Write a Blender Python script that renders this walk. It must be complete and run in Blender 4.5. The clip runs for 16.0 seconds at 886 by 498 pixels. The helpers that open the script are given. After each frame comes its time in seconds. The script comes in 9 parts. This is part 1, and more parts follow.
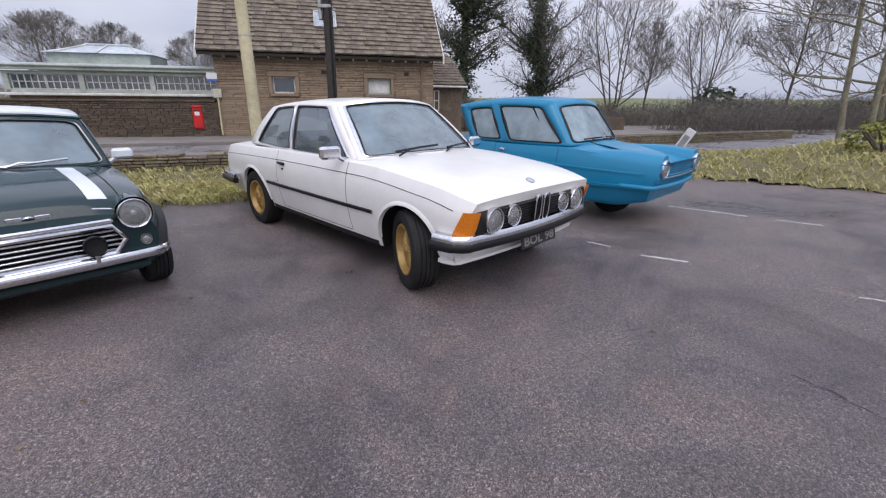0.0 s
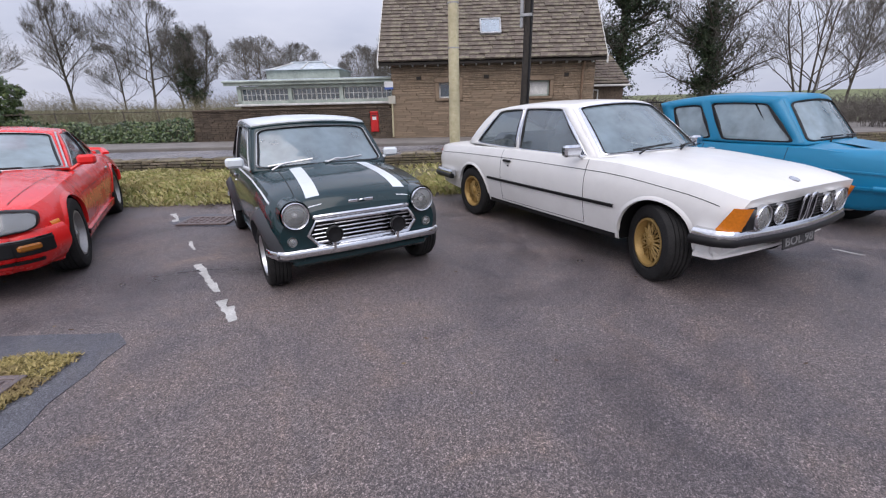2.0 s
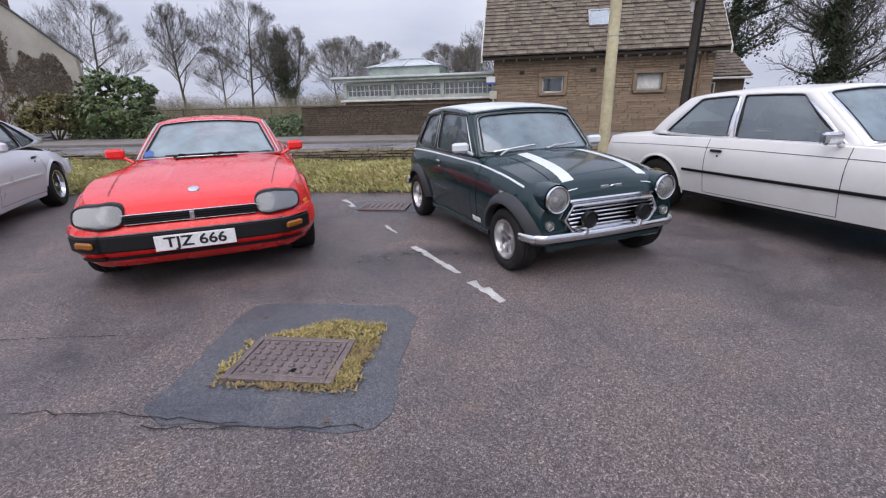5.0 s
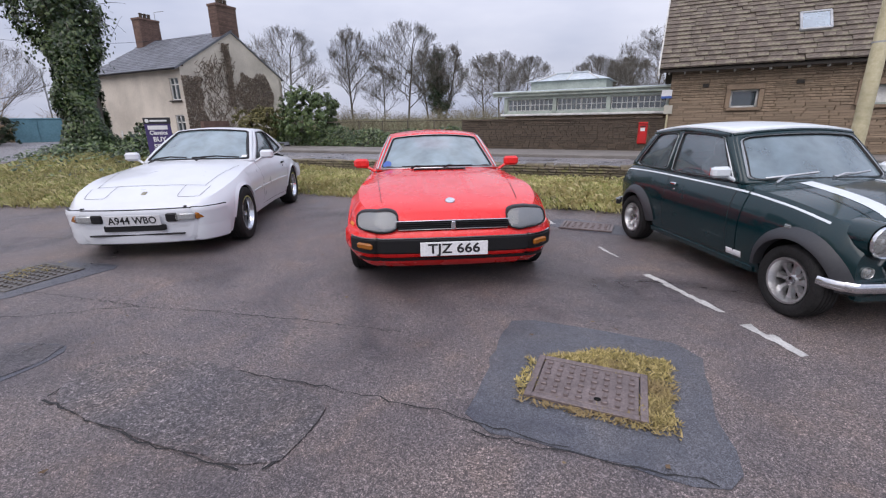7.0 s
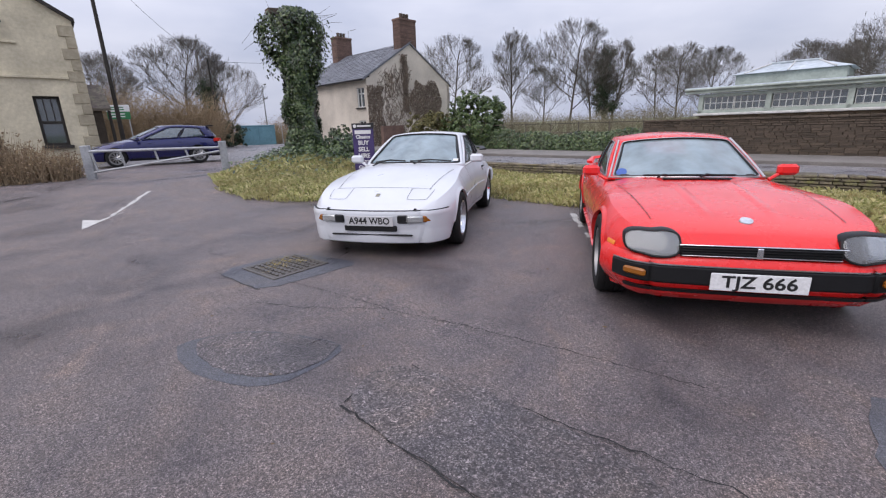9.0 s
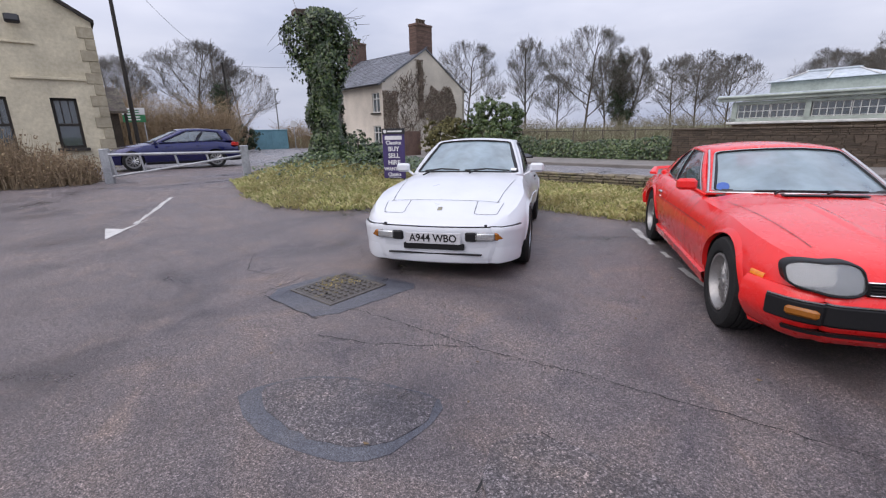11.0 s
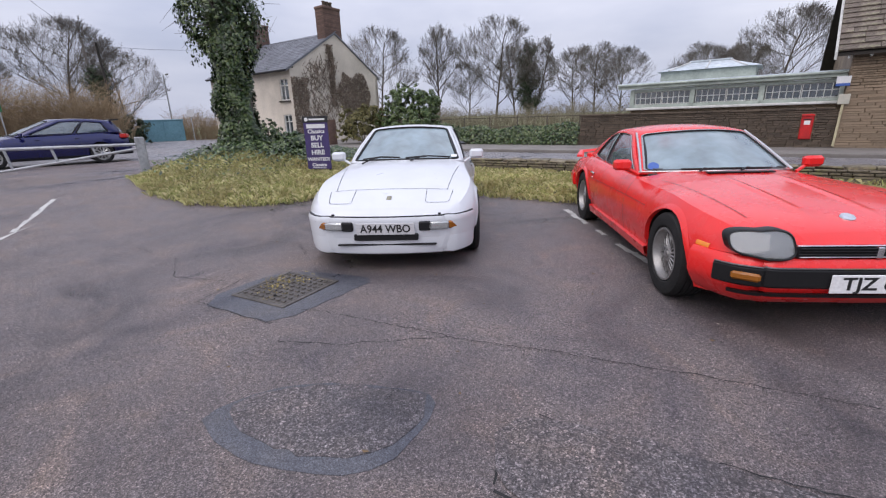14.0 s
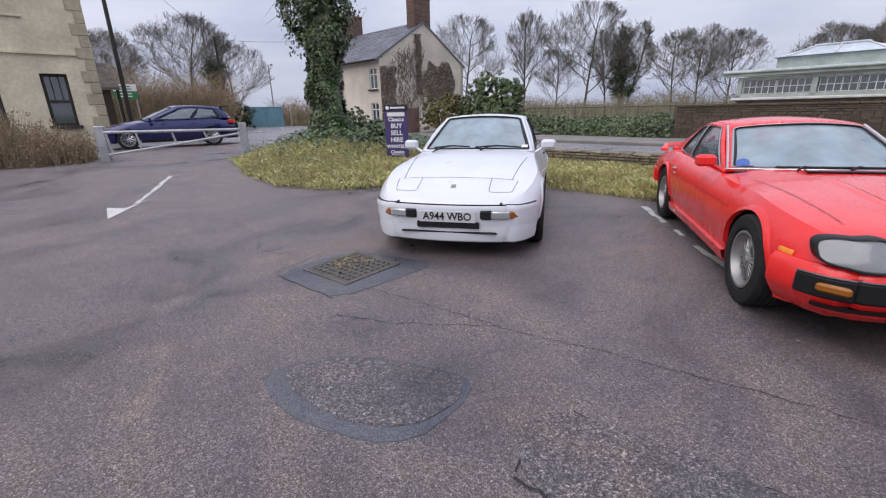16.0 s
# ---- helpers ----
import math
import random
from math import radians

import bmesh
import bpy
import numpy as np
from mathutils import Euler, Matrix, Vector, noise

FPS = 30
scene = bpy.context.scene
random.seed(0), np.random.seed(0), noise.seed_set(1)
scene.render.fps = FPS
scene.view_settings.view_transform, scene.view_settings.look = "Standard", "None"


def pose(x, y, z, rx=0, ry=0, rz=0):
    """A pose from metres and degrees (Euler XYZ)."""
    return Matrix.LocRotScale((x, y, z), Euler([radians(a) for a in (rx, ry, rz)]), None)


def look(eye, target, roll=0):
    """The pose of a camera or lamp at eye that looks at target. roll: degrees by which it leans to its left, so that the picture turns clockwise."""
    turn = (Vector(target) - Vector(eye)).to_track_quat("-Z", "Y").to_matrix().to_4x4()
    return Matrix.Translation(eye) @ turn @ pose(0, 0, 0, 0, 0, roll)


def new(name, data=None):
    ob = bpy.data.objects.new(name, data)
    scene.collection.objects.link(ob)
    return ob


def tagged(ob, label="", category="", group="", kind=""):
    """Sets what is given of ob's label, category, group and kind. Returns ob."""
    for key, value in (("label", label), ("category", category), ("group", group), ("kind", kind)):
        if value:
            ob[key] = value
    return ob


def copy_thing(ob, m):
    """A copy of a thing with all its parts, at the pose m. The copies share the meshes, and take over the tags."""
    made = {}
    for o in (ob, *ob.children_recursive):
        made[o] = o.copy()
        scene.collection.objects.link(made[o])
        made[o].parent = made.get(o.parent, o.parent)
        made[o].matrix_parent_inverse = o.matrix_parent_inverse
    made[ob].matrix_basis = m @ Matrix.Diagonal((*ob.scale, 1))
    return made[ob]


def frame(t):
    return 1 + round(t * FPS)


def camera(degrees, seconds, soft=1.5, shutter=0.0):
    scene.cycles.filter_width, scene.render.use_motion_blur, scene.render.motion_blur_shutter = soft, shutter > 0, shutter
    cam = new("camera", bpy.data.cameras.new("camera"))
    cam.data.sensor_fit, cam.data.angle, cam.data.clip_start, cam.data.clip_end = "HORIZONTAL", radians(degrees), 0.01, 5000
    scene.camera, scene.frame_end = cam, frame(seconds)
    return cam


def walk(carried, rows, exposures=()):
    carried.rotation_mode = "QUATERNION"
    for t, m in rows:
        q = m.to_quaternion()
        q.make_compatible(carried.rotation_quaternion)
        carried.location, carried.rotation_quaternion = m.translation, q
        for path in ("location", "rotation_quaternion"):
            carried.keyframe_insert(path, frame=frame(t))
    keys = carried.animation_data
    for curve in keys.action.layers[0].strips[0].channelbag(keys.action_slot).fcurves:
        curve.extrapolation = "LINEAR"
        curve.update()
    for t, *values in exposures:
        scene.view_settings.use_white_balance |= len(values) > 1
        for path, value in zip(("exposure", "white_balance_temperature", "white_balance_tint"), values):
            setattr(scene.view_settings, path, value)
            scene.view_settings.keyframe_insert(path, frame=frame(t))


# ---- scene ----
cam = camera(91.5, 16.0, 1.2)
PATH = [
    (0, (-0.33, -0.056, 1.307), (-0.404, 1.837, 0.666), 0.4),
    (0.5, (-0.53, -0.106, 1.294), (-0.576, 1.789, 0.657), -2.8),
    (1, (-0.655, -0.183, 1.297), (-0.698, 1.709, 0.651), -1.7),
    (1.5, (-0.906, -0.391, 1.318), (-1.2, 1.479, 0.673), -1.7),
    (2, (-1.158, -0.59, 1.325), (-1.793, 1.199, 0.694), -1.3),
    (2.5, (-1.417, -0.744, 1.303), (-2.188, 0.992, 0.679), -1.7),
    (3, (-1.6, -0.857, 1.307), (-2.419, 0.858, 0.684), -0.6),
    (3.2, (-1.679, -0.901, 1.294), (-2.498, 0.814, 0.67), -0.5),
    (5.3, (-2.611, -1.223, 1.252), (-3.535, 0.432, 0.615), -2.1),
    (5.5, (-2.709, -1.306, 1.278), (-3.706, 0.306, 0.641), -2.5),
    (6, (-2.885, -1.429, 1.295), (-4.055, 0.083, 0.708), -1.3),
    (6.5, (-3.072, -1.509, 1.287), (-4.284, -0.027, 0.708), -0.1),
    (7, (-3.257, -1.616, 1.314), (-4.609, -0.257, 0.745), -0.9),
    (7.3, (-3.358, -1.68, 1.311), (-4.807, -0.416, 0.762), -1.0),
    (7.5, (-3.428, -1.751, 1.304), (-4.931, -0.556, 0.745), -0.3),
    (8, (-3.631, -1.943, 1.33), (-5.249, -0.906, 0.777), -1.3),
    (8.5, (-3.825, -2.017, 1.321), (-5.529, -1.124, 0.772), -1.5),
    (9, (-4.087, -2.052, 1.332), (-5.818, -1.211, 0.788), -1.7),
    (9.5, (-4.281, -2.127, 1.331), (-6.039, -1.337, 0.796), -1.2),
    (9.7, (-4.363, -2.142, 1.33), (-6.127, -1.371, 0.786), -0.7),
    (12, (-5.039, -2.565, 1.355), (-6.744, -1.642, 0.861), -2.2),
    (12.5, (-5.067, -2.598, 1.342), (-6.719, -1.594, 0.826), -2.1),
    (13, (-5.067, -2.589, 1.334), (-6.678, -1.535, 0.792), -2.1),
    (13.5, (-5.049, -2.573, 1.331), (-6.623, -1.474, 0.767), -2.1),
    (14, (-5.067, -2.597, 1.33), (-6.614, -1.467, 0.755), -1.7),
    (14.5, (-5.068, -2.609, 1.329), (-6.613, -1.479, 0.748), -1.6),
    (15, (-5.07, -2.602, 1.33), (-6.658, -1.539, 0.742), -1.8),
    (15.5, (-5.022, -2.54, 1.326), (-6.695, -1.619, 0.733), -1.7),
    (16, (-4.949, -2.495, 1.329), (-6.667, -1.673, 0.718), -1.2),
]
walk(cam, [(t, look(eye, target, roll)) for t, eye, target, roll in PATH], [(0, 0.48, 6600, 15), (16, 0.48, 6600, 15)])


# ---- world, sun, exposure ----
world = bpy.data.worlds.new("overcast_sky")
scene.world = world
world.use_nodes = True
wn, wl = world.node_tree.nodes, world.node_tree.links
wn.clear()
w_out = wn.new("ShaderNodeOutputWorld")
w_bg = wn.new("ShaderNodeBackground")
w_sky = wn.new("ShaderNodeTexSky")
w_sky.sky_type = "NISHITA"
w_sky.sun_disc = False
w_sky.sun_elevation, w_sky.sun_rotation = radians(38), radians(200)
w_sky.air_density, w_sky.dust_density = 1.0, 4.0
w_scale = wn.new("ShaderNodeMix")
w_scale.data_type = "RGBA"
w_tc = wn.new("ShaderNodeTexCoord")
w_map = wn.new("ShaderNodeMapping")
w_map.inputs["Scale"].default_value = (1.0, 1.0, 3.2)
w_noise = wn.new("ShaderNodeTexNoise")
w_noise.inputs["Scale"].default_value = 1.7
w_noise.inputs["Detail"].default_value = 5.0
w_noise.inputs["Roughness"].default_value = 0.5
w_ramp = wn.new("ShaderNodeValToRGB")
w_ramp.color_ramp.elements[0].position, w_ramp.color_ramp.elements[0].color = 0.34, (4.0, 4.6, 6.1, 1)
w_ramp.color_ramp.elements[1].position, w_ramp.color_ramp.elements[1].color = 0.72, (7.2, 7.6, 8.7, 1)
wl.new(w_tc.outputs["Generated"], w_map.inputs["Vector"])
wl.new(w_map.outputs["Vector"], w_noise.inputs["Vector"])
wl.new(w_noise.outputs["Fac"], w_ramp.inputs["Fac"])
w_sep = wn.new("ShaderNodeSeparateXYZ")
w_high = wn.new("ShaderNodeMapRange")
w_high.inputs["From Min"].default_value, w_high.inputs["From Max"].default_value = 0.12, 1.0
w_high.inputs["To Min"].default_value, w_high.inputs["To Max"].default_value = 0.95, 2.05
w_lift = wn.new("ShaderNodeVectorMath")
w_lift.operation = "SCALE"
wl.new(w_tc.outputs["Generated"], w_sep.inputs["Vector"])
wl.new(w_sep.outputs["Z"], w_high.inputs["Value"])
wl.new(w_ramp.outputs["Color"], w_lift.inputs["Vector"])
wl.new(w_high.outputs["Result"], w_lift.inputs["Scale"])
w_scale.inputs["Factor"].default_value = 0.88
wl.new(w_sky.outputs["Color"], w_scale.inputs["A"])
wl.new(w_lift.outputs["Vector"], w_scale.inputs["B"])
wl.new(w_scale.outputs["Result"], w_bg.inputs["Color"])
w_bg.inputs["Strength"].default_value = 0.085
wl.new(w_bg.outputs["Background"], w_out.inputs["Surface"])

sun = new("sun", bpy.data.lights.new("sun", "SUN"))
sun.data.energy, sun.data.angle, sun.data.color = 1.15, radians(60), (1.0, 0.95, 0.9)
sun.matrix_world = look((0, 0, 30), (-9, 20, 0))


# ---- materials ----
def node_mat(name):
    mat = bpy.data.materials.new(name)
    mat.use_nodes = True
    nt = mat.node_tree
    return mat, nt, nt.nodes["Principled BSDF"]


def tex(nt, kind, scale, coord="Object", **inputs):
    tc = nt.nodes.new("ShaderNodeTexCoord")
    n = nt.nodes.new("ShaderNodeTex" + kind)
    n.inputs["Scale"].default_value = scale
    for key, value in inputs.items():
        n.inputs[key.replace("_", " ")].default_value = value
    nt.links.new(tc.outputs[coord], n.inputs["Vector"])
    return n


def ramp(nt, src, stops):
    r = nt.nodes.new("ShaderNodeValToRGB")
    while len(r.color_ramp.elements) < len(stops):
        r.color_ramp.elements.new(0.5)
    for e, (p, c) in zip(r.color_ramp.elements, stops):
        e.position = p
        e.color = (*c, 1) if len(c) == 3 else c
    nt.links.new(src, r.inputs["Fac"])
    return r.outputs["Color"]


def blend(nt, a, b, fac, mode="MIX"):
    m = nt.nodes.new("ShaderNodeMix")
    m.data_type, m.blend_type = "RGBA", mode
    for sock, v in ((m.inputs["Factor"], fac), (m.inputs["A"], a), (m.inputs["B"], b)):
        if isinstance(v, bpy.types.NodeSocket):
            nt.links.new(v, sock)
        elif isinstance(v, tuple):
            sock.default_value = (*v, 1)
        else:
            sock.default_value = v
    return m.outputs["Result"]


def bump(nt, bsdf, height, strength, distance):
    b = nt.nodes.new("ShaderNodeBump")
    b.inputs["Strength"].default_value, b.inputs["Distance"].default_value = strength, distance
    nt.links.new(height, b.inputs["Height"])
    nt.links.new(b.outputs["Normal"], bsdf.inputs["Normal"])


def surface(name, dark, light, rough=0.8, grain=40.0, stain=1.5, metal=0.0, relief=0.3, depth=0.004, coord="Object", vary=0.0, spec=0.5):
    """A rough material with fine grain, wide stains and a little relief."""
    mat, nt, bs = node_mat(name)
    a = tex(nt, "Noise", grain, coord, Detail=6.0, Roughness=0.65)
    b = tex(nt, "Noise", stain, coord, Detail=4.0, Roughness=0.6)
    col = ramp(nt, a.outputs["Fac"], [(0.3, dark), (0.7, light)])
    st = ramp(nt, b.outputs["Fac"], [(0.35, (0.62, 0.62, 0.62)), (0.65, (1.0, 1.0, 1.0))])
    col = blend(nt, col, st, 0.8, "MULTIPLY")
    if vary:
        info = nt.nodes.new("ShaderNodeObjectInfo")
        geo = nt.nodes.new("ShaderNodeNewGeometry")
        both = nt.nodes.new("ShaderNodeMath")
        both.operation = "ADD"
        nt.links.new(info.outputs["Random"], both.inputs[0])
        nt.links.new(geo.outputs["Random Per Island"], both.inputs[1])
        wrap_ = nt.nodes.new("ShaderNodeMath")
        wrap_.operation = "FRACT"
        nt.links.new(both.outputs[0], wrap_.inputs[0])
        vr = ramp(nt, wrap_.outputs[0], [(0.0, (1 - vary, 1 - vary, 1 - vary)), (1.0, (1 + vary * 0.4, 1 + vary * 0.35, 1 + vary * 0.3))])
        col = blend(nt, col, vr, 1.0, "MULTIPLY")
    nt.links.new(col, bs.inputs["Base Color"])
    bs.inputs["Roughness"].default_value, bs.inputs["Metallic"].default_value = rough, metal
    bs.inputs["Specular IOR Level"].default_value = spec
    bump(nt, bs, a.outputs["Fac"], relief, depth)
    return mat


def paint(name, colour, rough=0.22, coat=0.6, dirt=0.12, metal=0.0, spec=0.4):
    """Car paint under a thin film of road dirt."""
    mat, nt, bs = node_mat(name)
    a = tex(nt, "Noise", 3.0, Detail=6.0, Roughness=0.65)
    b = tex(nt, "Noise", 140.0, Detail=3.0)
    dull = tuple(c * 0.75 + 0.006 for c in colour)
    col = blend(nt, colour, dull, ramp(nt, a.outputs["Fac"], [(0.42, (0, 0, 0)), (0.75, (dirt * 4,) * 3)]))
    nt.links.new(col, bs.inputs["Base Color"])
    r = ramp(nt, a.outputs["Fac"], [(0.3, (rough,) * 3), (0.75, (rough + 0.16,) * 3)])
    nt.links.new(r, bs.inputs["Roughness"])
    bs.inputs["Coat Weight"].default_value, bs.inputs["Coat Roughness"].default_value = coat, 0.08
    bs.inputs["Metallic"].default_value, bs.inputs["Specular IOR Level"].default_value = metal, spec
    bump(nt, bs, b.outputs["Fac"], 0.03, 0.001)
    return mat


def plain(name, colour, rough=0.5, metal=0.0, grain=60.0, spec=0.5):
    mat, nt, bs = node_mat(name)
    a = tex(nt, "Noise", grain, Detail=4.0)
    col = ramp(nt, a.outputs["Fac"], [(0.3, tuple(c * 0.82 for c in colour)), (0.7, colour)])
    nt.links.new(col, bs.inputs["Base Color"])
    bs.inputs["Roughness"].default_value, bs.inputs["Metallic"].default_value = rough, metal
    bs.inputs["Specular IOR Level"].default_value = spec
    return mat


def glass(name, tint, veil_amount=0.25, gloss=0.12, veil=(0.42, 0.56, 0.63)):
    """A single pane: tinted see-through, a mirror film by Fresnel, and a diffuse veil whose colour stands for
    condensation and reflected sky.
    """
    mat, nt, bs = node_mat(name)
    nt.nodes.remove(bs)
    out = nt.nodes["Material Output"]
    see = nt.nodes.new("ShaderNodeBsdfTransparent")
    see.inputs["Color"].default_value = (*tint, 1)
    mir = nt.nodes.new("ShaderNodeBsdfGlossy")
    mir.inputs["Roughness"].default_value = 0.04
    veil_bsdf = nt.nodes.new("ShaderNodeBsdfDiffuse")
    veil_bsdf.inputs["Color"].default_value = (*veil, 1)
    fres = nt.nodes.new("ShaderNodeFresnel")
    fres.inputs["IOR"].default_value = 1.52
    add = nt.nodes.new("ShaderNodeMath")
    add.operation = "ADD"
    add.inputs[1].default_value = gloss
    nt.links.new(fres.outputs["Fac"], add.inputs[0])
    m1 = nt.nodes.new("ShaderNodeMixShader")
    m2 = nt.nodes.new("ShaderNodeMixShader")
    n = tex(nt, "Noise", 5.0, Detail=5.0)
    f = ramp(nt, n.outputs["Fac"], [(0.3, (veil_amount * 0.7,) * 3), (0.7, (veil_amount * 1.2,) * 3)])
    nt.links.new(f, m1.inputs["Fac"])
    nt.links.new(see.outputs[0], m1.inputs[1])
    nt.links.new(veil_bsdf.outputs[0], m1.inputs[2])
    nt.links.new(add.outputs[0], m2.inputs["Fac"])
    nt.links.new(m1.outputs[0], m2.inputs[1])
    nt.links.new(mir.outputs[0], m2.inputs[2])
    nt.links.new(m2.outputs[0], out.inputs["Surface"])
    return mat


def asphalt(name, base, wet=0.5, chips=0.35, coarse=120.0):
    """Rolled chippings in dark binder, with damp stains and pale dusty wear."""
    mat, nt, bs = node_mat(name)

    def tint(*ks):
        return tuple(min(0.6, c * k) for c, k in zip(base, ks if len(ks) == 3 else ks * 3))

    vor = tex(nt, "Voronoi", coarse)
    big = tex(nt, "Voronoi", coarse * 0.55)
    fine = tex(nt, "Noise", 420.0, Detail=4.0)
    wide = tex(nt, "Noise", 0.62, Detail=8.0, Roughness=0.66, Distortion=0.7)
    patchy = tex(nt, "Noise", 1.9, Detail=7.0, Roughness=0.7, Distortion=0.9)
    speck = tex(nt, "Noise", 60.0, Detail=8.0, Roughness=0.82)
    chip = ramp(nt, vor.outputs["Color"], [(0.26, tint(0.42)), (0.46, tint(0.82)), (0.62, tint(1.05, 1.0, 1.0)), (0.72, tint(1.0 + 2.0 * chips)), (0.8, tint(1.2 + 5.0 * chips))])
    stone = ramp(nt, big.outputs["Color"], [(0.3, (1 - chips * 0.9,) * 3), (0.5, (1, 1, 1)), (0.68, (1, 1, 1)), (0.76, (1 + 2.6 * chips, 1 + 2.4 * chips, 1 + 2.3 * chips))])
    col = blend(nt, chip, stone, 1.0, "MULTIPLY")
    col = blend(nt, col, ramp(nt, speck.outputs["Fac"], [(0.36, (0.3, 0.3, 0.31)), (0.5, (0.95, 0.95, 0.96)), (0.64, (2.0, 1.95, 1.9))]), min(1.0, 0.35 + 2.0 * chips), "MULTIPLY")
    col = blend(nt, col, ramp(nt, patchy.outputs["Fac"], [(0.3, (0.66, 0.66, 0.72)), (0.44, (0.96, 0.96, 0.97)), (0.58, (1.04, 1.0, 0.97)), (0.72, (1.42, 1.28, 1.12))]), 1.0, "MULTIPLY")
    col = blend(nt, col, ramp(nt, wide.outputs["Fac"], [(0.34, (0.46, 0.46, 0.5)), (0.45, (0.78, 0.77, 0.8)), (0.54, (1.0, 0.98, 0.98)), (0.68, (1.2, 1.14, 1.08))]), 1.0, "MULTIPLY")
    nt.links.new(col, bs.inputs["Base Color"])
    rg = ramp(nt, wide.outputs["Fac"], [(0.34, (0.5 - wet * 0.5,) * 3), (0.48, (0.62 - wet * 0.3,) * 3), (0.62, (0.78 - wet * 0.2,) * 3)])
    nt.links.new(rg, bs.inputs["Roughness"])
    hs = blend(nt, vor.outputs["Distance"], fine.outputs["Fac"], 0.4)
    bump(nt, bs, blend(nt, hs, speck.outputs["Fac"], 0.5), 0.9 if chips > 0.1 else 0.35, 0.012)
    return mat


def masonry(name, dark, light, vary=0.3, grain=18.0, lichen=None):
    mat = surface(name, dark, light, 0.88, grain, 2.2, relief=0.5, depth=0.008, vary=vary)
    if lichen:
        nt = mat.node_tree
        bs = next(n for n in nt.nodes if n.type == "BSDF_PRINCIPLED")
        socket = bs.inputs["Base Color"].links[0].from_socket
        a = tex(nt, "Noise", 1.1, Detail=7.0, Roughness=0.75, Distortion=0.5)
        b = tex(nt, "Noise", 9.0, Detail=6.0, Roughness=0.75)
        both = blend(nt, ramp(nt, a.outputs["Fac"], [(0.46, (0, 0, 0)), (0.62, (1, 1, 1))]), ramp(nt, b.outputs["Fac"], [(0.45, (0, 0, 0)), (0.6, (1, 1, 1))]), 1.0, "MULTIPLY")
        nt.links.new(blend(nt, socket, lichen, both), bs.inputs["Base Color"])
    return mat


ASPHALT = asphalt("worn_damp_asphalt", (0.152, 0.134, 0.132), 0.5, 0.16, 235.0)
ASPHALT_PATCH = asphalt("newer_asphalt", (0.112, 0.104, 0.107), 0.55, 0.2, 165.0)
BITUMEN = asphalt("bitumen_seal", (0.098, 0.105, 0.122), 0.6, 0.05, 300.0)
ROAD = asphalt("road_asphalt", (0.2, 0.2, 0.205), 0.75, 0.12)
PAVING = surface("concrete_paving", (0.16, 0.145, 0.13), (0.26, 0.24, 0.22), 0.75, 30, 1.2)
EARTH = surface("mossy_earth", (0.08, 0.075, 0.03), (0.2, 0.175, 0.08), 0.95, 14, 0.8, depth=0.02)
MEADOW = surface("meadow", (0.1, 0.125, 0.045), (0.19, 0.21, 0.09), 0.95, 1.4, 0.06, depth=0.05)
WHITE_LINE = surface("worn_white_paint", (0.42, 0.41, 0.39), (0.7, 0.69, 0.66), 0.6, 60, 6)
STONE = masonry("brown_sandstone", (0.23, 0.168, 0.115), (0.46, 0.355, 0.25), 0.27, 18.0, (0.2, 0.155, 0.105))
STONE_DARK = masonry("sooty_sandstone", (0.07, 0.055, 0.042), (0.17, 0.13, 0.095), 0.4)
MORTAR = surface("mortar", (0.17, 0.128, 0.09), (0.3, 0.235, 0.17), 0.95, 50)
DRESSED = surface("dressed_stone", (0.2, 0.145, 0.095), (0.31, 0.23, 0.16), 0.85, 25)
ROOFSTONE = masonry("stone_roof_slate", (0.085, 0.068, 0.058), (0.235, 0.19, 0.16), 0.17, 10, (0.29, 0.285, 0.17))
BLUESLATE = surface("blue_slate", (0.1, 0.11, 0.13), (0.2, 0.21, 0.24), 0.6, 12, 1.0, vary=0.3)
RENDER = surface("cream_render", (0.55, 0.49, 0.41), (0.71, 0.65, 0.56), 0.9, 12, 0.4)
YELLOWSTONE = surface("pale_yellow_stone", (0.6, 0.53, 0.37), (0.78, 0.7, 0.52), 0.85, 8, 0.7)
PALEQUOIN = surface("weathered_quoin_stone", (0.36, 0.31, 0.21), (0.5, 0.44, 0.32), 0.85, 8, 0.7)
BRICK = masonry("old_red_brick", (0.12, 0.075, 0.06), (0.235, 0.15, 0.12))
SAGE = surface("sage_painted_timber", (0.36, 0.42, 0.37), (0.5, 0.56, 0.5), 0.6, 12, 2.0)
LEAD = surface("pale_lead_roof", (0.4, 0.46, 0.5), (0.6, 0.66, 0.7), 0.5, 6, 0.8)
OFFWHITE = surface("old_white_gloss", (0.6, 0.6, 0.57), (0.76, 0.76, 0.73), 0.5, 20, 3)
DARKTIMBER = surface("dark_timber", (0.02, 0.017, 0.014), (0.05, 0.042, 0.035), 0.8, 22, 2.0)
CREAMPAINT = surface("cream_painted_timber", (0.5, 0.45, 0.27), (0.68, 0.62, 0.42), 0.7, 18, 1.1)
REDPAINT = surface("pillar_box_red", (0.5, 0.012, 0.012), (0.62, 0.02, 0.02), 0.4, 20, 3)
GALV = surface("galvanised_steel", (0.34, 0.35, 0.36), (0.5, 0.51, 0.52), 0.5, 16, 2, metal=0.4)
IRON = surface("worn_cast_iron", (0.12, 0.093, 0.09), (0.25, 0.2, 0.192), 0.5, 60, 5, metal=0.25)
WETIRON = surface("muddy_wet_iron", (0.07, 0.06, 0.052), (0.16, 0.145, 0.13), 0.35, 40, 4, metal=0.3)
TEALPAINT = surface("teal_painted_steel", (0.1, 0.24, 0.3), (0.16, 0.33, 0.4), 0.55, 10, 0.6)
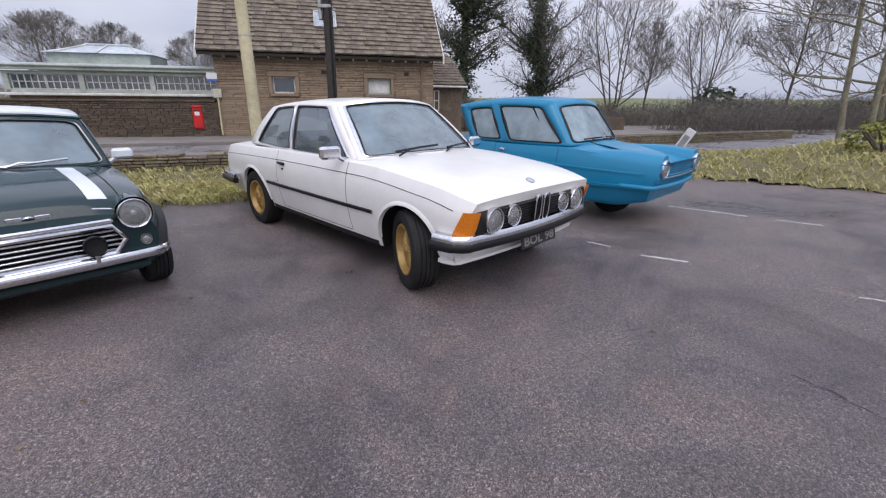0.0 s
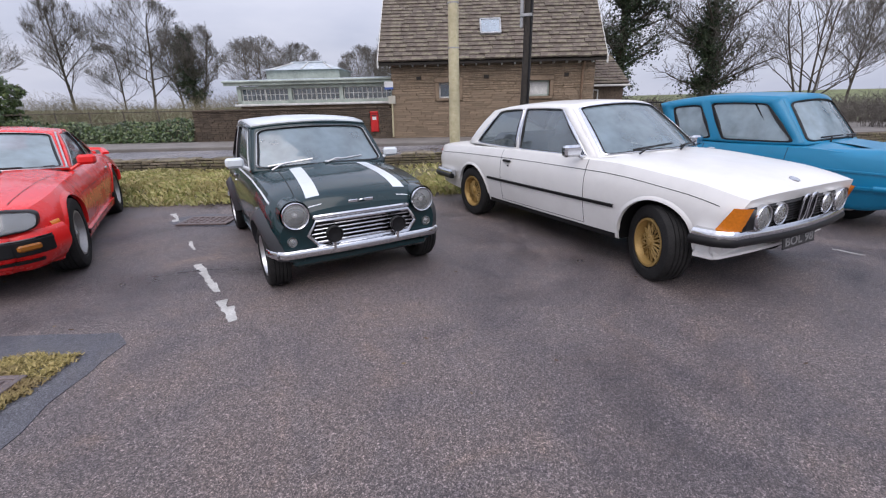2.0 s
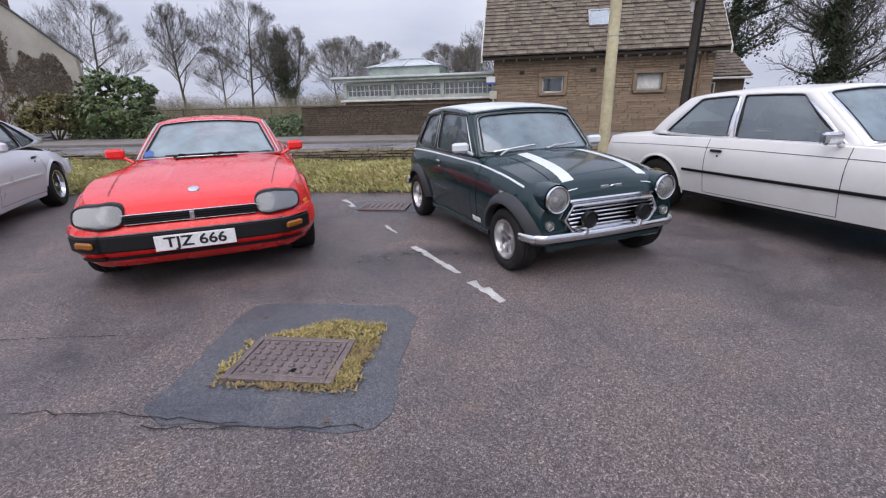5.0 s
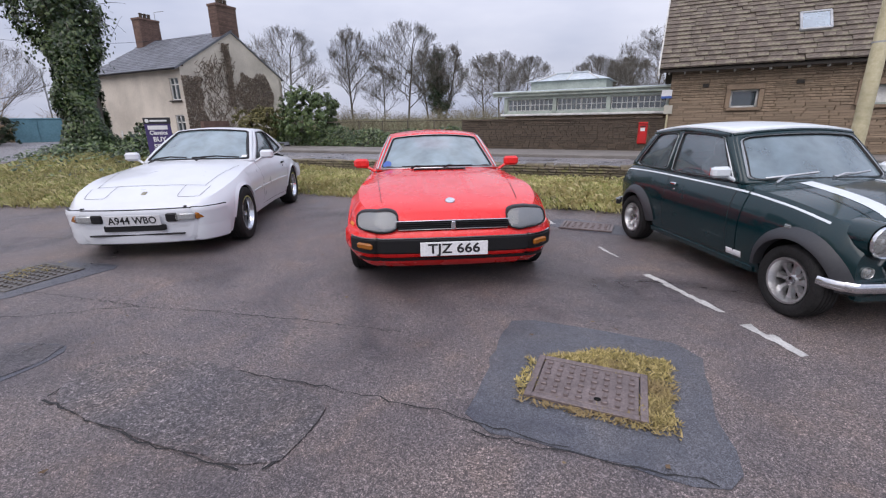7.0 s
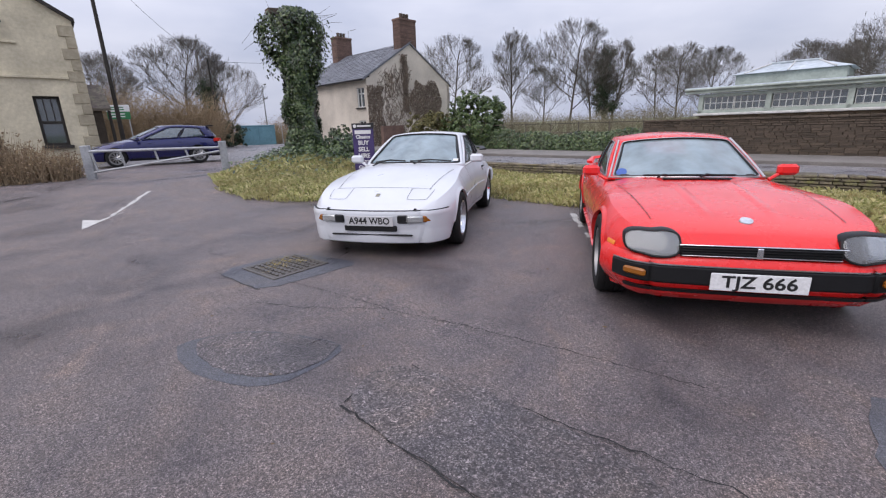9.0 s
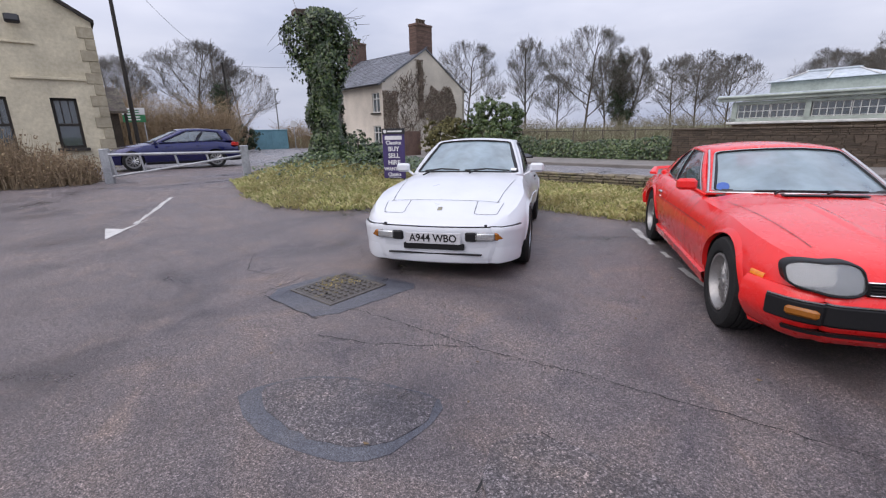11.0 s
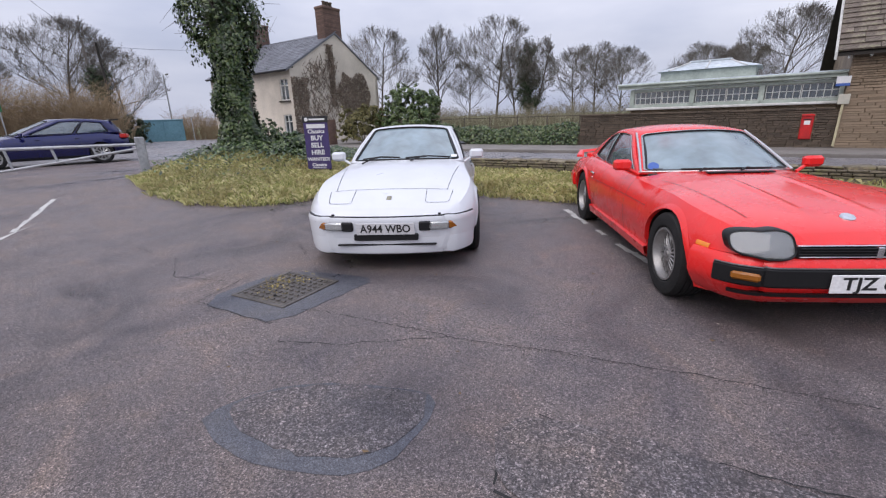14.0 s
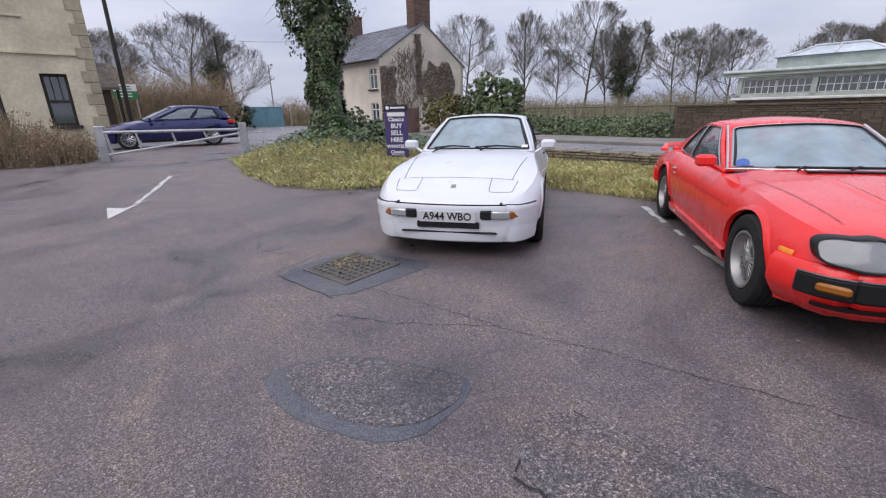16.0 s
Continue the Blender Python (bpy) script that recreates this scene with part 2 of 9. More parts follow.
PURPLE = surface("purple_sign_board", (0.045, 0.028, 0.12), (0.062, 0.04, 0.155), 0.5, 30, 3)
SIGNWHITE = plain("white_sign_paint", (0.75, 0.75, 0.75), 0.5)
SIGNGREEN = plain("green_sign_paint", (0.03, 0.2, 0.08), 0.5)
SIGNBLUE = plain("blue_sign_paint", (0.05, 0.12, 0.4), 0.5)
BLACKSIGN = plain("black_sign_paint", (0.015, 0.015, 0.018), 0.5)
BRUSHWOOD = surface("olive_brown_brushwood", (0.17, 0.15, 0.1), (0.32, 0.285, 0.2), 0.95, 5, 0.6)
LICHENBARK = surface("lichened_pale_bark", (0.17, 0.155, 0.11), (0.33, 0.31, 0.22), 0.95, 9, 1.6, depth=0.02)
MOSSYSTONE = masonry("mossy_field_stone", (0.11, 0.095, 0.07), (0.28, 0.235, 0.17), 0.4, 18, (0.2, 0.2, 0.07))
RUSTIRON = surface("dull_rusty_iron", (0.09, 0.075, 0.06), (0.17, 0.14, 0.11), 0.8, 20, 2.0)
BARK = surface("grey_bark", (0.07, 0.058, 0.045), (0.16, 0.14, 0.115), 0.95, 9, 1.2, depth=0.02)
TWIG = surface("brown_twigs", (0.1, 0.09, 0.08), (0.19, 0.173, 0.155), 0.95, 5, 0.6)
TWIGRED = surface("russet_twigs", (0.24, 0.17, 0.1), (0.42, 0.32, 0.2), 0.95, 5, 0.6)


def leaf_mat(name, a, b, c, rough=0.55, worn=None):
    mat, nt, bs = node_mat(name)
    geo = nt.nodes.new("ShaderNodeNewGeometry")
    wide = tex(nt, "Noise", 1.1, Detail=3.0)
    col = ramp(nt, geo.outputs["Random Per Island"], [(0.0, a), (0.55, b), (1.0, c)])
    sh = ramp(nt, wide.outputs["Fac"], [(0.3, (0.7,) * 3), (0.7, (1.1,) * 3)])
    col = blend(nt, col, sh, 1.0, "MULTIPLY")
    if worn:
        patch = tex(nt, "Noise", 2.3, Detail=6.0, Roughness=0.7, Distortion=0.6)
        col = blend(nt, col, worn, ramp(nt, patch.outputs["Fac"], [(0.46, (0, 0, 0)), (0.6, (0.8,) * 3)]))
    nt.links.new(col, bs.inputs["Base Color"])
    bs.inputs["Roughness"].default_value = rough
    return mat


IVYLEAF = leaf_mat("ivy_leaf", (0.013, 0.03, 0.008), (0.045, 0.083, 0.024), (0.15, 0.195, 0.075), 0.33)
LAURELLEAF = leaf_mat("laurel_leaf", (0.03, 0.06, 0.014), (0.07, 0.12, 0.03), (0.15, 0.19, 0.06), 0.45)
GORSELEAF = leaf_mat("olive_shrub", (0.07, 0.065, 0.022), (0.13, 0.12, 0.04), (0.2, 0.17, 0.06), 0.8)
BROOMLEAF = leaf_mat("yellow_green_shrub", (0.12, 0.13, 0.02), (0.25, 0.26, 0.05), (0.4, 0.38, 0.1), 0.6)
YEWLEAF = leaf_mat("dark_evergreen", (0.015, 0.03, 0.014), (0.035, 0.06, 0.026), (0.07, 0.09, 0.045), 0.7)
BROWNLEAF = leaf_mat("brown_hedge_leaf", (0.09, 0.055, 0.03), (0.17, 0.11, 0.06), (0.26, 0.19, 0.1), 0.8)
GRASSMAT = leaf_mat("winter_grass", (0.22, 0.25, 0.07), (0.46, 0.45, 0.18), (0.72, 0.63, 0.36), 0.8, (0.33, 0.28, 0.12))
MOSS = leaf_mat("moss_and_weed", (0.15, 0.125, 0.04), (0.33, 0.265, 0.09), (0.5, 0.4, 0.18), 0.9, (0.2, 0.14, 0.07))


# ---- mesh helpers ----
class Shape:
    """Vertices and faces gathered before they become one mesh; each face keeps a material slot."""

    def __init__(self):
        self.v, self.f, self.m = [], [], []

    def add(self, verts, faces, slot=0, at=None):
        o = len(self.v)
        if at is not None:
            verts = [tuple(at @ Vector(p)) for p in verts]
        self.v.extend(tuple(p) for p in verts)
        self.f.extend([tuple(i + o for i in f) for f in faces])
        self.m.extend([slot] * len(faces))
        return self

    def box(self, c, s, at=None, slot=0, bevel=0.0):
        x, y, z = (k / 2 for k in s)
        b = min(bevel, x * 0.9, y * 0.9, z * 0.9)
        if b <= 0:
            vs = [(c[0] + i * x, c[1] + j * y, c[2] + k * z) for k in (-1, 1) for j in (-1, 1) for i in (-1, 1)]
            fs = [(0, 2, 3, 1), (4, 5, 7, 6), (0, 1, 5, 4), (2, 6, 7, 3), (0, 4, 6, 2), (1, 3, 7, 5)]
            return self.add(vs, fs, slot, at)
        rings = []
        for zz, ins in ((-z, b), (-z + b, 0), (z - b, 0), (z, b)):
            X, Y = x - ins, y - ins
            k = b if ins == 0 else b * 0.4
            rings.append([(c[0] + p, c[1] + q, c[2] + zz) for p, q in ((X - k, -Y), (X, -Y + k), (X, Y - k), (X - k, Y), (-X + k, Y), (-X, Y - k), (-X, -Y + k), (-X + k, -Y))])
        return self.loft(rings, True, True, at=at, slot=slot)

    def loft(self, rings, closed=True, caps=False, at=None, slot=0):
        n = len(rings[0])
        vs = [p for r in rings for p in r]
        fs = []
        for i in range(len(rings) - 1):
            for j in range(n if closed else n - 1):
                k = (j + 1) % n
                fs.append((i * n + j, i * n + k, (i + 1) * n + k, (i + 1) * n + j))
        if caps:
            fs.append(tuple(range(n))[::-1])
            fs.append(tuple((len(rings) - 1) * n + j for j in range(n)))
        return self.add(vs, fs, slot, at)

    def tube(self, path, r, n=6, caps=True, at=None, slot=0):
        path = [Vector(p) for p in path]
        rs = r if isinstance(r, (list, tuple)) else [r] * len(path)
        rings = []
        side = None
        for i, p in enumerate(path):
            d = (path[min(i + 1, len(path) - 1)] - path[max(i - 1, 0)]).normalized()
            if side is None:
                side = d.cross(Vector((0, 0, 1)) if abs(d.z) < 0.9 else Vector((1, 0, 0))).normalized()
            else:
                side = (side - d * side.dot(d)).normalized()
            up = d.cross(side)
            rings.append([p + (side * math.cos(a) + up * math.sin(a)) * rs[i] for a in (2 * math.pi * k / n for k in range(n))])
        return self.loft(rings, True, caps, at=at, slot=slot)

    def lathe(self, prof, n=24, axis="x", at=None, slot=0, closed=False):
        """prof: (along the axis, radius) pairs."""
        rings = []
        for k in range(n):
            a = 2 * math.pi * k / n
            c, s = math.cos(a), math.sin(a)
            rings.append([(h, r * c, r * s) if axis == "x" else (r * c, r * s, h) if axis == "z" else (r * s, h, r * c) for h, r in prof])
        rings.append(rings[0])
        return self.loft(rings, closed, False, at=at, slot=slot)

    def sweep(self, path, section, caps=True, at=None, slot=0):
        """A section of (out, up) pairs carried along a path in plan; out points to the right of the way."""
        path = [Vector(p) for p in path]
        rings = []
        for i, p in enumerate(path):
            d = path[min(i + 1, len(path) - 1)] - path[max(i - 1, 0)]
            d.z = 0
            d.normalize()
            o = Vector((d.y, -d.x, 0))
            rings.append([p + o * a + Vector((0, 0, b)) for a, b in section])
        return self.loft(rings, True, caps, at=at, slot=slot)


def mesh_of(name, sh, mats, smooth=None):
    me = bpy.data.meshes.new(name)
    me.from_pydata(sh.v, [], sh.f)
    for mt in mats if isinstance(mats, (list, tuple)) else [mats]:
        me.materials.append(mt)
    if any(sh.m):
        me.polygons.foreach_set("material_index", sh.m)
    me.validate()
    b = bmesh.new()
    b.from_mesh(me)
    bmesh.ops.recalc_face_normals(b, faces=b.faces)
    b.to_mesh(me)
    b.free()
    if smooth is not None:
        me.polygons.foreach_set("use_smooth", [True] * len(me.polygons))
        me.set_sharp_from_angle(angle=radians(smooth))
    me.update()
    return me


def quick_mesh(name, sh, mats):
    me = bpy.data.meshes.new(name)
    me.from_pydata(sh.v, [], sh.f)
    for mt in mats if isinstance(mats, (list, tuple)) else [mats]:
        me.materials.append(mt)
    if any(sh.m):
        me.polygons.foreach_set("material_index", sh.m)
    me.update()
    return me


def part(name, sh, mat, parent, label="", smooth=40, kind=""):
    """One mesh object under a thing or a part."""
    ob = new(name, mesh_of(name, sh, mat, smooth))
    ob.parent = parent
    return tagged(ob, label=label, kind=kind)


def thing(name, label, category, at=None, sh=None, mat=None, group="", kind="", smooth=40):
    """A top-level thing: a mesh, or an Empty at its base."""
    ob = new(name, mesh_of(name, sh, mat, smooth) if sh else None)
    if at is not None:
        ob.matrix_basis = at
    return tagged(ob, label, category, group, kind)


def piece(name, me, parent, m):
    ob = new(name, me)
    ob.parent = parent
    ob.matrix_basis = m
    return ob


def words(name, text, size, mat, parent, m, label="", depth=0.002, width=None, bold=0.02):
    """Raised lettering as a mesh; its plane is x along the line, y up."""
    cu = bpy.data.curves.new(name, "FONT")
    cu.body, cu.size, cu.extrude, cu.align_x, cu.align_y = text, size, depth, "CENTER", "CENTER"
    cu.resolution_u = 3
    cu.offset = size * bold
    tmp = bpy.data.objects.new(name, cu)
    me = bpy.data.meshes.new_from_object(tmp)
    bpy.data.objects.remove(tmp)
    if width:
        xs = [v.co.x for v in me.vertices]
        k = width / (max(xs) - min(xs))
        for v in me.vertices:
            v.co.x *= k
    me.materials.clear()
    me.materials.append(mat)
    ob = new(name, me)
    ob.parent = parent
    ob.matrix_basis = m
    return tagged(ob, label=label)


def pchip(table):
    """A smooth curve with no overshoot through (place, value) pairs."""
    xs, ys = [p[0] for p in table], [p[1] for p in table]
    n = len(xs)
    h = [xs[i + 1] - xs[i] for i in range(n - 1)]
    d = [(ys[i + 1] - ys[i]) / h[i] for i in range(n - 1)]
    m = [d[0]] + [0 if d[i - 1] * d[i] <= 0 else 2 * d[i - 1] * d[i] / (d[i - 1] + d[i]) for i in range(1, n - 1)] + [d[-1]]

    def f(x):
        if x <= xs[0]:
            return ys[0]
        if x >= xs[-1]:
            return ys[-1]
        i = max(k for k in range(n - 1) if xs[k] <= x)
        t = (x - xs[i]) / h[i]
        return (2 * t**3 - 3 * t**2 + 1) * ys[i] + (t**3 - 2 * t**2 + t) * h[i] * m[i] + (3 * t**2 - 2 * t**3) * ys[i + 1] + (t**3 - t**2) * h[i] * m[i + 1]

    return f


def step(a, b, x):
    t = min(1, max(0, (x - a) / (b - a)))
    return t * t * (3 - 2 * t)


def sheet(name, poly, z, mat, label, category="ground", kind="structure"):
    sh = Shape()
    sh.add([(x, y, z) for x, y in poly], [tuple(range(len(poly)))])
    return thing(name, label, category, None, sh, mat, kind=kind, smooth=None)


def ragged(poly, amount, seed, cut=0.12):
    """The outline of a polygon, broken into short uneven edges."""
    rng = random.Random(seed)
    out = []
    for i, (x0, y0) in enumerate(poly):
        x1, y1 = poly[(i + 1) % len(poly)]
        n = max(1, int(math.hypot(x1 - x0, y1 - y0) / cut))
        for k in range(n):
            t = k / n
            out.append((x0 + (x1 - x0) * t + rng.uniform(-amount, amount), y0 + (y1 - y0) * t + rng.uniform(-amount, amount)))
    return out


def inside(poly, x, y):
    c = False
    for i in range(len(poly)):
        (x0, y0), (x1, y1) = poly[i], poly[i - 1]
        if (y0 > y) != (y1 > y) and x < (x1 - x0) * (y - y0) / (y1 - y0) + x0:
            c = not c
    return c


# ---- ground, road, verge ----
U, N = Vector((math.cos(radians(20)), math.sin(radians(20)), 0)), Vector((-math.sin(radians(20)), math.cos(radians(20)), 0))
# the road runs along U; offsets along N from the origin
NEAR_WALL, KERB_NEAR, KERB_FAR, BACK_WALL = 9.05, 9.7, 15.6, 17.6


def along(s, n, z=0.0):
    p = U * s + N * n
    return (p.x, p.y, z)


def land_height(x, y):
    d = math.hypot(x + 10, y - 10)
    up = step(45, 160, d) * 3.6 * (0.6 + 0.5 * noise.noise(Vector((x * 0.008, y * 0.008, 0))))
    return -0.06 + up * step(-10, 60, y + 0.15 * x + 20)


g = Shape()
G = 60
axis = [math.copysign(abs(t) ** 2.4 * 900, t) for t in (2 * i / G - 1 for i in range(G + 1))]
g.add([(x - 8, y + 6, land_height(x - 8, y + 6)) for y in axis for x in axis], [(j * (G + 1) + i, j * (G + 1) + i + 1, (j + 1) * (G + 1) + i + 1, (j + 1) * (G + 1) + i) for j in range(G) for i in range(G)])
thing("ground", "grassy open land rolling away to low hills", "ground", None, g, MEADOW, kind="structure", smooth=80)



def rise(x, y):
    """The tarmac climbs gently towards the gate."""
    return 0.26 * step(-10.5, -18.0, x) * step(7.5, 2.0, y)


LOT = [(-23, -40), (40, -40), (40, 5), (7.5, 9.2), (-6, 5.5), (-17, 1), (-19, -0.5), (-23, -1)]
cp = Shape()
lot = {}
for i in range(-47, 81):
    for j in range(-80, 20):
        x, y = i * 0.5, j * 0.5
        if inside(LOT, x, y) or inside(LOT, x + 0.5, y) or inside(LOT, x, y + 0.5) or inside(LOT, x + 0.5, y + 0.5) or inside(LOT, x - 0.5, y) or inside(LOT, x, y - 0.5) or inside(LOT, x - 0.5, y - 0.5):
            lot[i, j] = len(cp.v)
            cp.v.append((x, y, rise(x, y)))
for i, j in lot:
    if (i + 1, j) in lot and (i + 1, j + 1) in lot and (i, j + 1) in lot:
        cp.f.append((lot[i, j], lot[i + 1, j], lot[i + 1, j + 1], lot[i, j + 1]))
        cp.m.append(0)
thing("car_park", "worn damp asphalt of a small car park", "car park", None, cp, ASPHALT, kind="structure", smooth=80)
sheet("road", [along(-75, KERB_NEAR)[:2], along(60, KERB_NEAR)[:2], along(60, KERB_FAR)[:2], along(-75, KERB_FAR)[:2]], -0.004, ROAD, "pale wet asphalt road", "road")
sr = Shape()
sr.add([(-22.6 - 2.5 * i, -30 + 2.5 * j, 0.255 * step(7.5, 2.0, -30 + 2.5 * j) * step(-75, -40, -22.6 - 2.5 * i) - 0.008) for j in range(16) for i in range(18)], [(j * 18 + i, j * 18 + i + 1, (j + 1) * 18 + i + 1, (j + 1) * 18 + i) for j in range(15) for i in range(17)])
thing("side_road", "wet pale asphalt side road at the junction", "road", None, sr, ROAD, kind="structure", smooth=80)
kerb = Shape()
kerb.sweep([along(-60 + 2 * i, KERB_FAR) for i in range(61)], [(-0.06, -0.05), (0.08, -0.05), (0.08, 0.09), (0.06, 0.11), (-0.06, 0.11)])
thing("kerb", "grey stone kerb edging the far pavement", "kerb", None, kerb, PAVING, kind="structure")
sheet("pavement", [along(-60, KERB_FAR - 0.04)[:2], along(60, KERB_FAR - 0.04)[:2], along(60, 24)[:2], along(-60, 24)[:2]], 0.1, PAVING, "grey pavement along the back wall", "pavement")

VERGE = [(-11.0, 2.3), (-8.6, 3.3), (-5.7, 4.45), (-3.2, 5.7), (0.5, 7.2), (4.0, 8.0), (5.3, 7.45), (6.3, 6.85), (9, 5.4), (16, 4), (30, 8), along(30, KERB_NEAR)[:2], along(-17.5, KERB_NEAR)[:2], (-20.2, -1.6), (-16.9, -2.45), (-14.8, -2.3), (-13.2, -1.85), (-12.4, -0.9), (-12.4, 0.0)]
verge_poly = ragged(VERGE, 0.05, 3, 0.25)


def verge_z(x, y):
    d = min(math.hypot(x - a, y - b) for a, b in verge_poly[::2])
    return rise(x, y) + 0.01 + 0.1 * step(0, 0.9, d) + 0.03 * noise.noise(Vector((x * 0.9, y * 0.9, 4))) + 0.3 * step(2.4, 0.4, math.hypot((x + 17.4) * 0.7, y - 0.3)) + 0.38 * step(4.5, 11, x) * step(0.2, 2.4, d)


vg = Shape()
pts, idx = [], {}
for i in range(-62, 100):
    for j in range(-12, 60):
        x, y = i * 0.33, j * 0.33
        if inside(verge_poly, x, y):
            idx[i, j] = len(pts)
            pts.append((x, y, verge_z(x, y)))
vg.add(pts, [(idx[i, j], idx[i + 1, j], idx[i + 1, j + 1], idx[i, j + 1]) for i, j in idx if (i + 1, j) in idx and (i + 1, j + 1) in idx and (i, j + 1) in idx])

thing("verge", "rough earth bank under the grass verge", "verge", None, vg, EARTH, kind="structure", smooth=60)

# grass: bent blades in tufts, thick near the car park
rng = random.Random(11)
gr = Shape()
count = 0
while count < 30000:
    x, y = rng.uniform(-20, 12), rng.uniform(-2.6, 12)
    if rng.random() < 0.55:
        x, y = rng.uniform(-17, -3), rng.uniform(-2.5, 6.5)
    if not inside(verge_poly, x, y):
        continue
    if (Vector((x, y, 0)) - U * (Vector((x, y, 0)).dot(U))).dot(N) > 9.4:
        continue
    count += 1
    z = verge_z(x, y) - 0.01 if count % 4 else rise(x, y) + 0.004
    dry = noise.noise(Vector((x * 0.5, y * 0.5, 9)))
    for k in range(3):
        a, l, w = rng.uniform(0, 6.28), rng.uniform(0.05, 0.15) * (1 + 0.5 * dry), rng.uniform(0.004, 0.009)
        dx, dy = math.cos(a), math.sin(a)
        ox, oy = x + rng.uniform(-0.03, 0.03), y + rng.uniform(-0.03, 0.03)
        b = rng.uniform(0.3, 1.0)
        gr.add([(ox - dy * w, oy + dx * w, z), (ox + dy * w, oy - dx * w, z), (ox + dx * l * b * 0.5 + dy * w * 0.6, oy + dy * l * b * 0.5 - dx * w * 0.6, z + l * 0.7), (ox + dx * l * b, oy + dy * l * b, z + l * (1 - 0.35 * b))], [(0, 1, 2), (0, 2, 3)])
ob = new("grass", quick_mesh("grass", gr, GRASSMAT))
tagged(ob, "yellowed winter grass on the verge", "grass", kind="stuff")


# ---- masonry ----
def ashlar(me_name, w, d, h, seed):
    """A squared stone with a slightly uneven face, its face at y = 0."""
    r = random.Random(seed)
    sh = Shape()
    b = min(0.012, h * 0.15)
    e = [r.uniform(0.0, 0.012) for _ in range(4)]
    x, z = w / 2, h / 2
    front = [(-x + b, -e[0], -z + b), (x - b, -e[1], -z + b), (x - b, -e[2], z - b), (-x + b, -e[3], z - b)]
    edge = [(-x, b, -z), (x, b, -z), (x, b, z), (-x, b, z)]
    back = [(-x, d, -z), (x, d, -z), (x, d, z), (-x, d, z)]
    sh.loft([back, edge, front], True, False)
    sh.add(front, [(0, 1, 2, 3)])
    return sh


def stone_wall(parent, base, ang, length, z0, z1, mat, course, lens, holes=(), limit=300, seed=1, depth=0.05, name="stone", z_of=None, joined_mat=None):
    """Coursed stones proud of a mortar wall: the first ones as parts, the rest as one joined mesh. Holes: (s0, s1, z0, z1)."""
    r = random.Random(seed)
    kinds = []
    for k in range(10):
        w = lens[0] + (lens[1] - lens[0]) * k / 9
        kinds.append((w, mesh_of(name, ashlar(name, w - 0.012, depth, 1.0, seed * 50 + k), mat, 30)))
    rest, made, z = Shape(), 0, z0
    u = Vector((math.cos(radians(ang)), math.sin(radians(ang)), 0))
    while z < z1 - 0.03:
        h = min(r.uniform(*course), z1 - z)
        s = -r.uniform(0, lens[0])
        while s < length:
            w, me = r.choice(kinds)
            a, b = max(s, 0), min(s + w, length)
            s += w
            clear = b - a > 0.05 and not any(a < q1 and b > q0 and z < p1 - 0.01 and z + h > p0 + 0.01 for q0, q1, p0, p1 in holes)
            if not clear:
                if b - a > 0.05:
                    for q0, q1, p0, p1 in holes:
                        if a < q1 and b > q0 and z < p1 - 0.01 and z + h > p0 + 0.01:
                            if q0 - a > 0.06:
                                cut = (a, q0)
                            elif b - q1 > 0.06:
                                cut = (q1, b)
                            else:
                                break
                            c = Vector(base) + u * (sum(cut) / 2) + Vector((0, 0, z + h / 2))
                            sh = ashlar("x", cut[1] - cut[0] - 0.012, depth, h - 0.012, r.random())
                            rest.add(sh.v, sh.f, 0, pose(*c, 0, 0, ang))
                            break
                continue
            c = Vector(base) + u * ((a + b) / 2) + Vector((0, 0, z + h / 2))
            m = pose(*c, 0, 0, ang) @ Matrix.Diagonal(((b - a) / w, 1, h - 0.012, 1))
            if made < limit:
                piece(name, me, parent, m)
                made += 1
            else:
                sh = ashlar("x", b - a - 0.012, depth, h - 0.012, r.random())
                rest.add(sh.v, sh.f, 0, pose(*c, 0, 0, ang))
        z += h
    if rest.v:
        ob = new(name + "_infill", mesh_of(name + "_infill", rest, joined_mat or mat, 30))
        ob.parent = parent
        tagged(ob, kind="stuff")


# low dry-stone wall between verge and road
LW0, LW_ANG = (-15.4, 3.55, 0.0), 23.0
low_wall = thing("low_stone_wall", "low mossy dry-stone wall between verge and road", "wall", kind="structure")
core = Shape()
lu = Vector((math.cos(radians(LW_ANG)), math.sin(radians(LW_ANG)), 0))
core.box((7.5, 0.2, 0.16), (15, 0.28, 0.36), pose(*LW0, 0, 0, LW_ANG), bevel=0.04)
core.box((24.0, 0.9, 0.16), (17.6, 0.28, 0.36), pose(*LW0, 0, 0, LW_ANG + 4), bevel=0.04)
part("core", core, STONE_DARK, low_wall, "dark rubble core", 30)

# brick boundary wall along the far pavement, with the letter box in it
FA = 17.0
F0 = Vector((-8.8, 16.05, 0))
fu, fn = Vector((math.cos(radians(FA)), math.sin(radians(FA)), 0)), Vector((-math.sin(radians(FA)), math.cos(radians(FA)), 0))


def fac(s, d=0.0, z=0.0):
    """A place on the stone house's front: metres along it, behind it, and up."""
    p = F0 + fu * s + fn * d
    return (p.x, p.y, z)


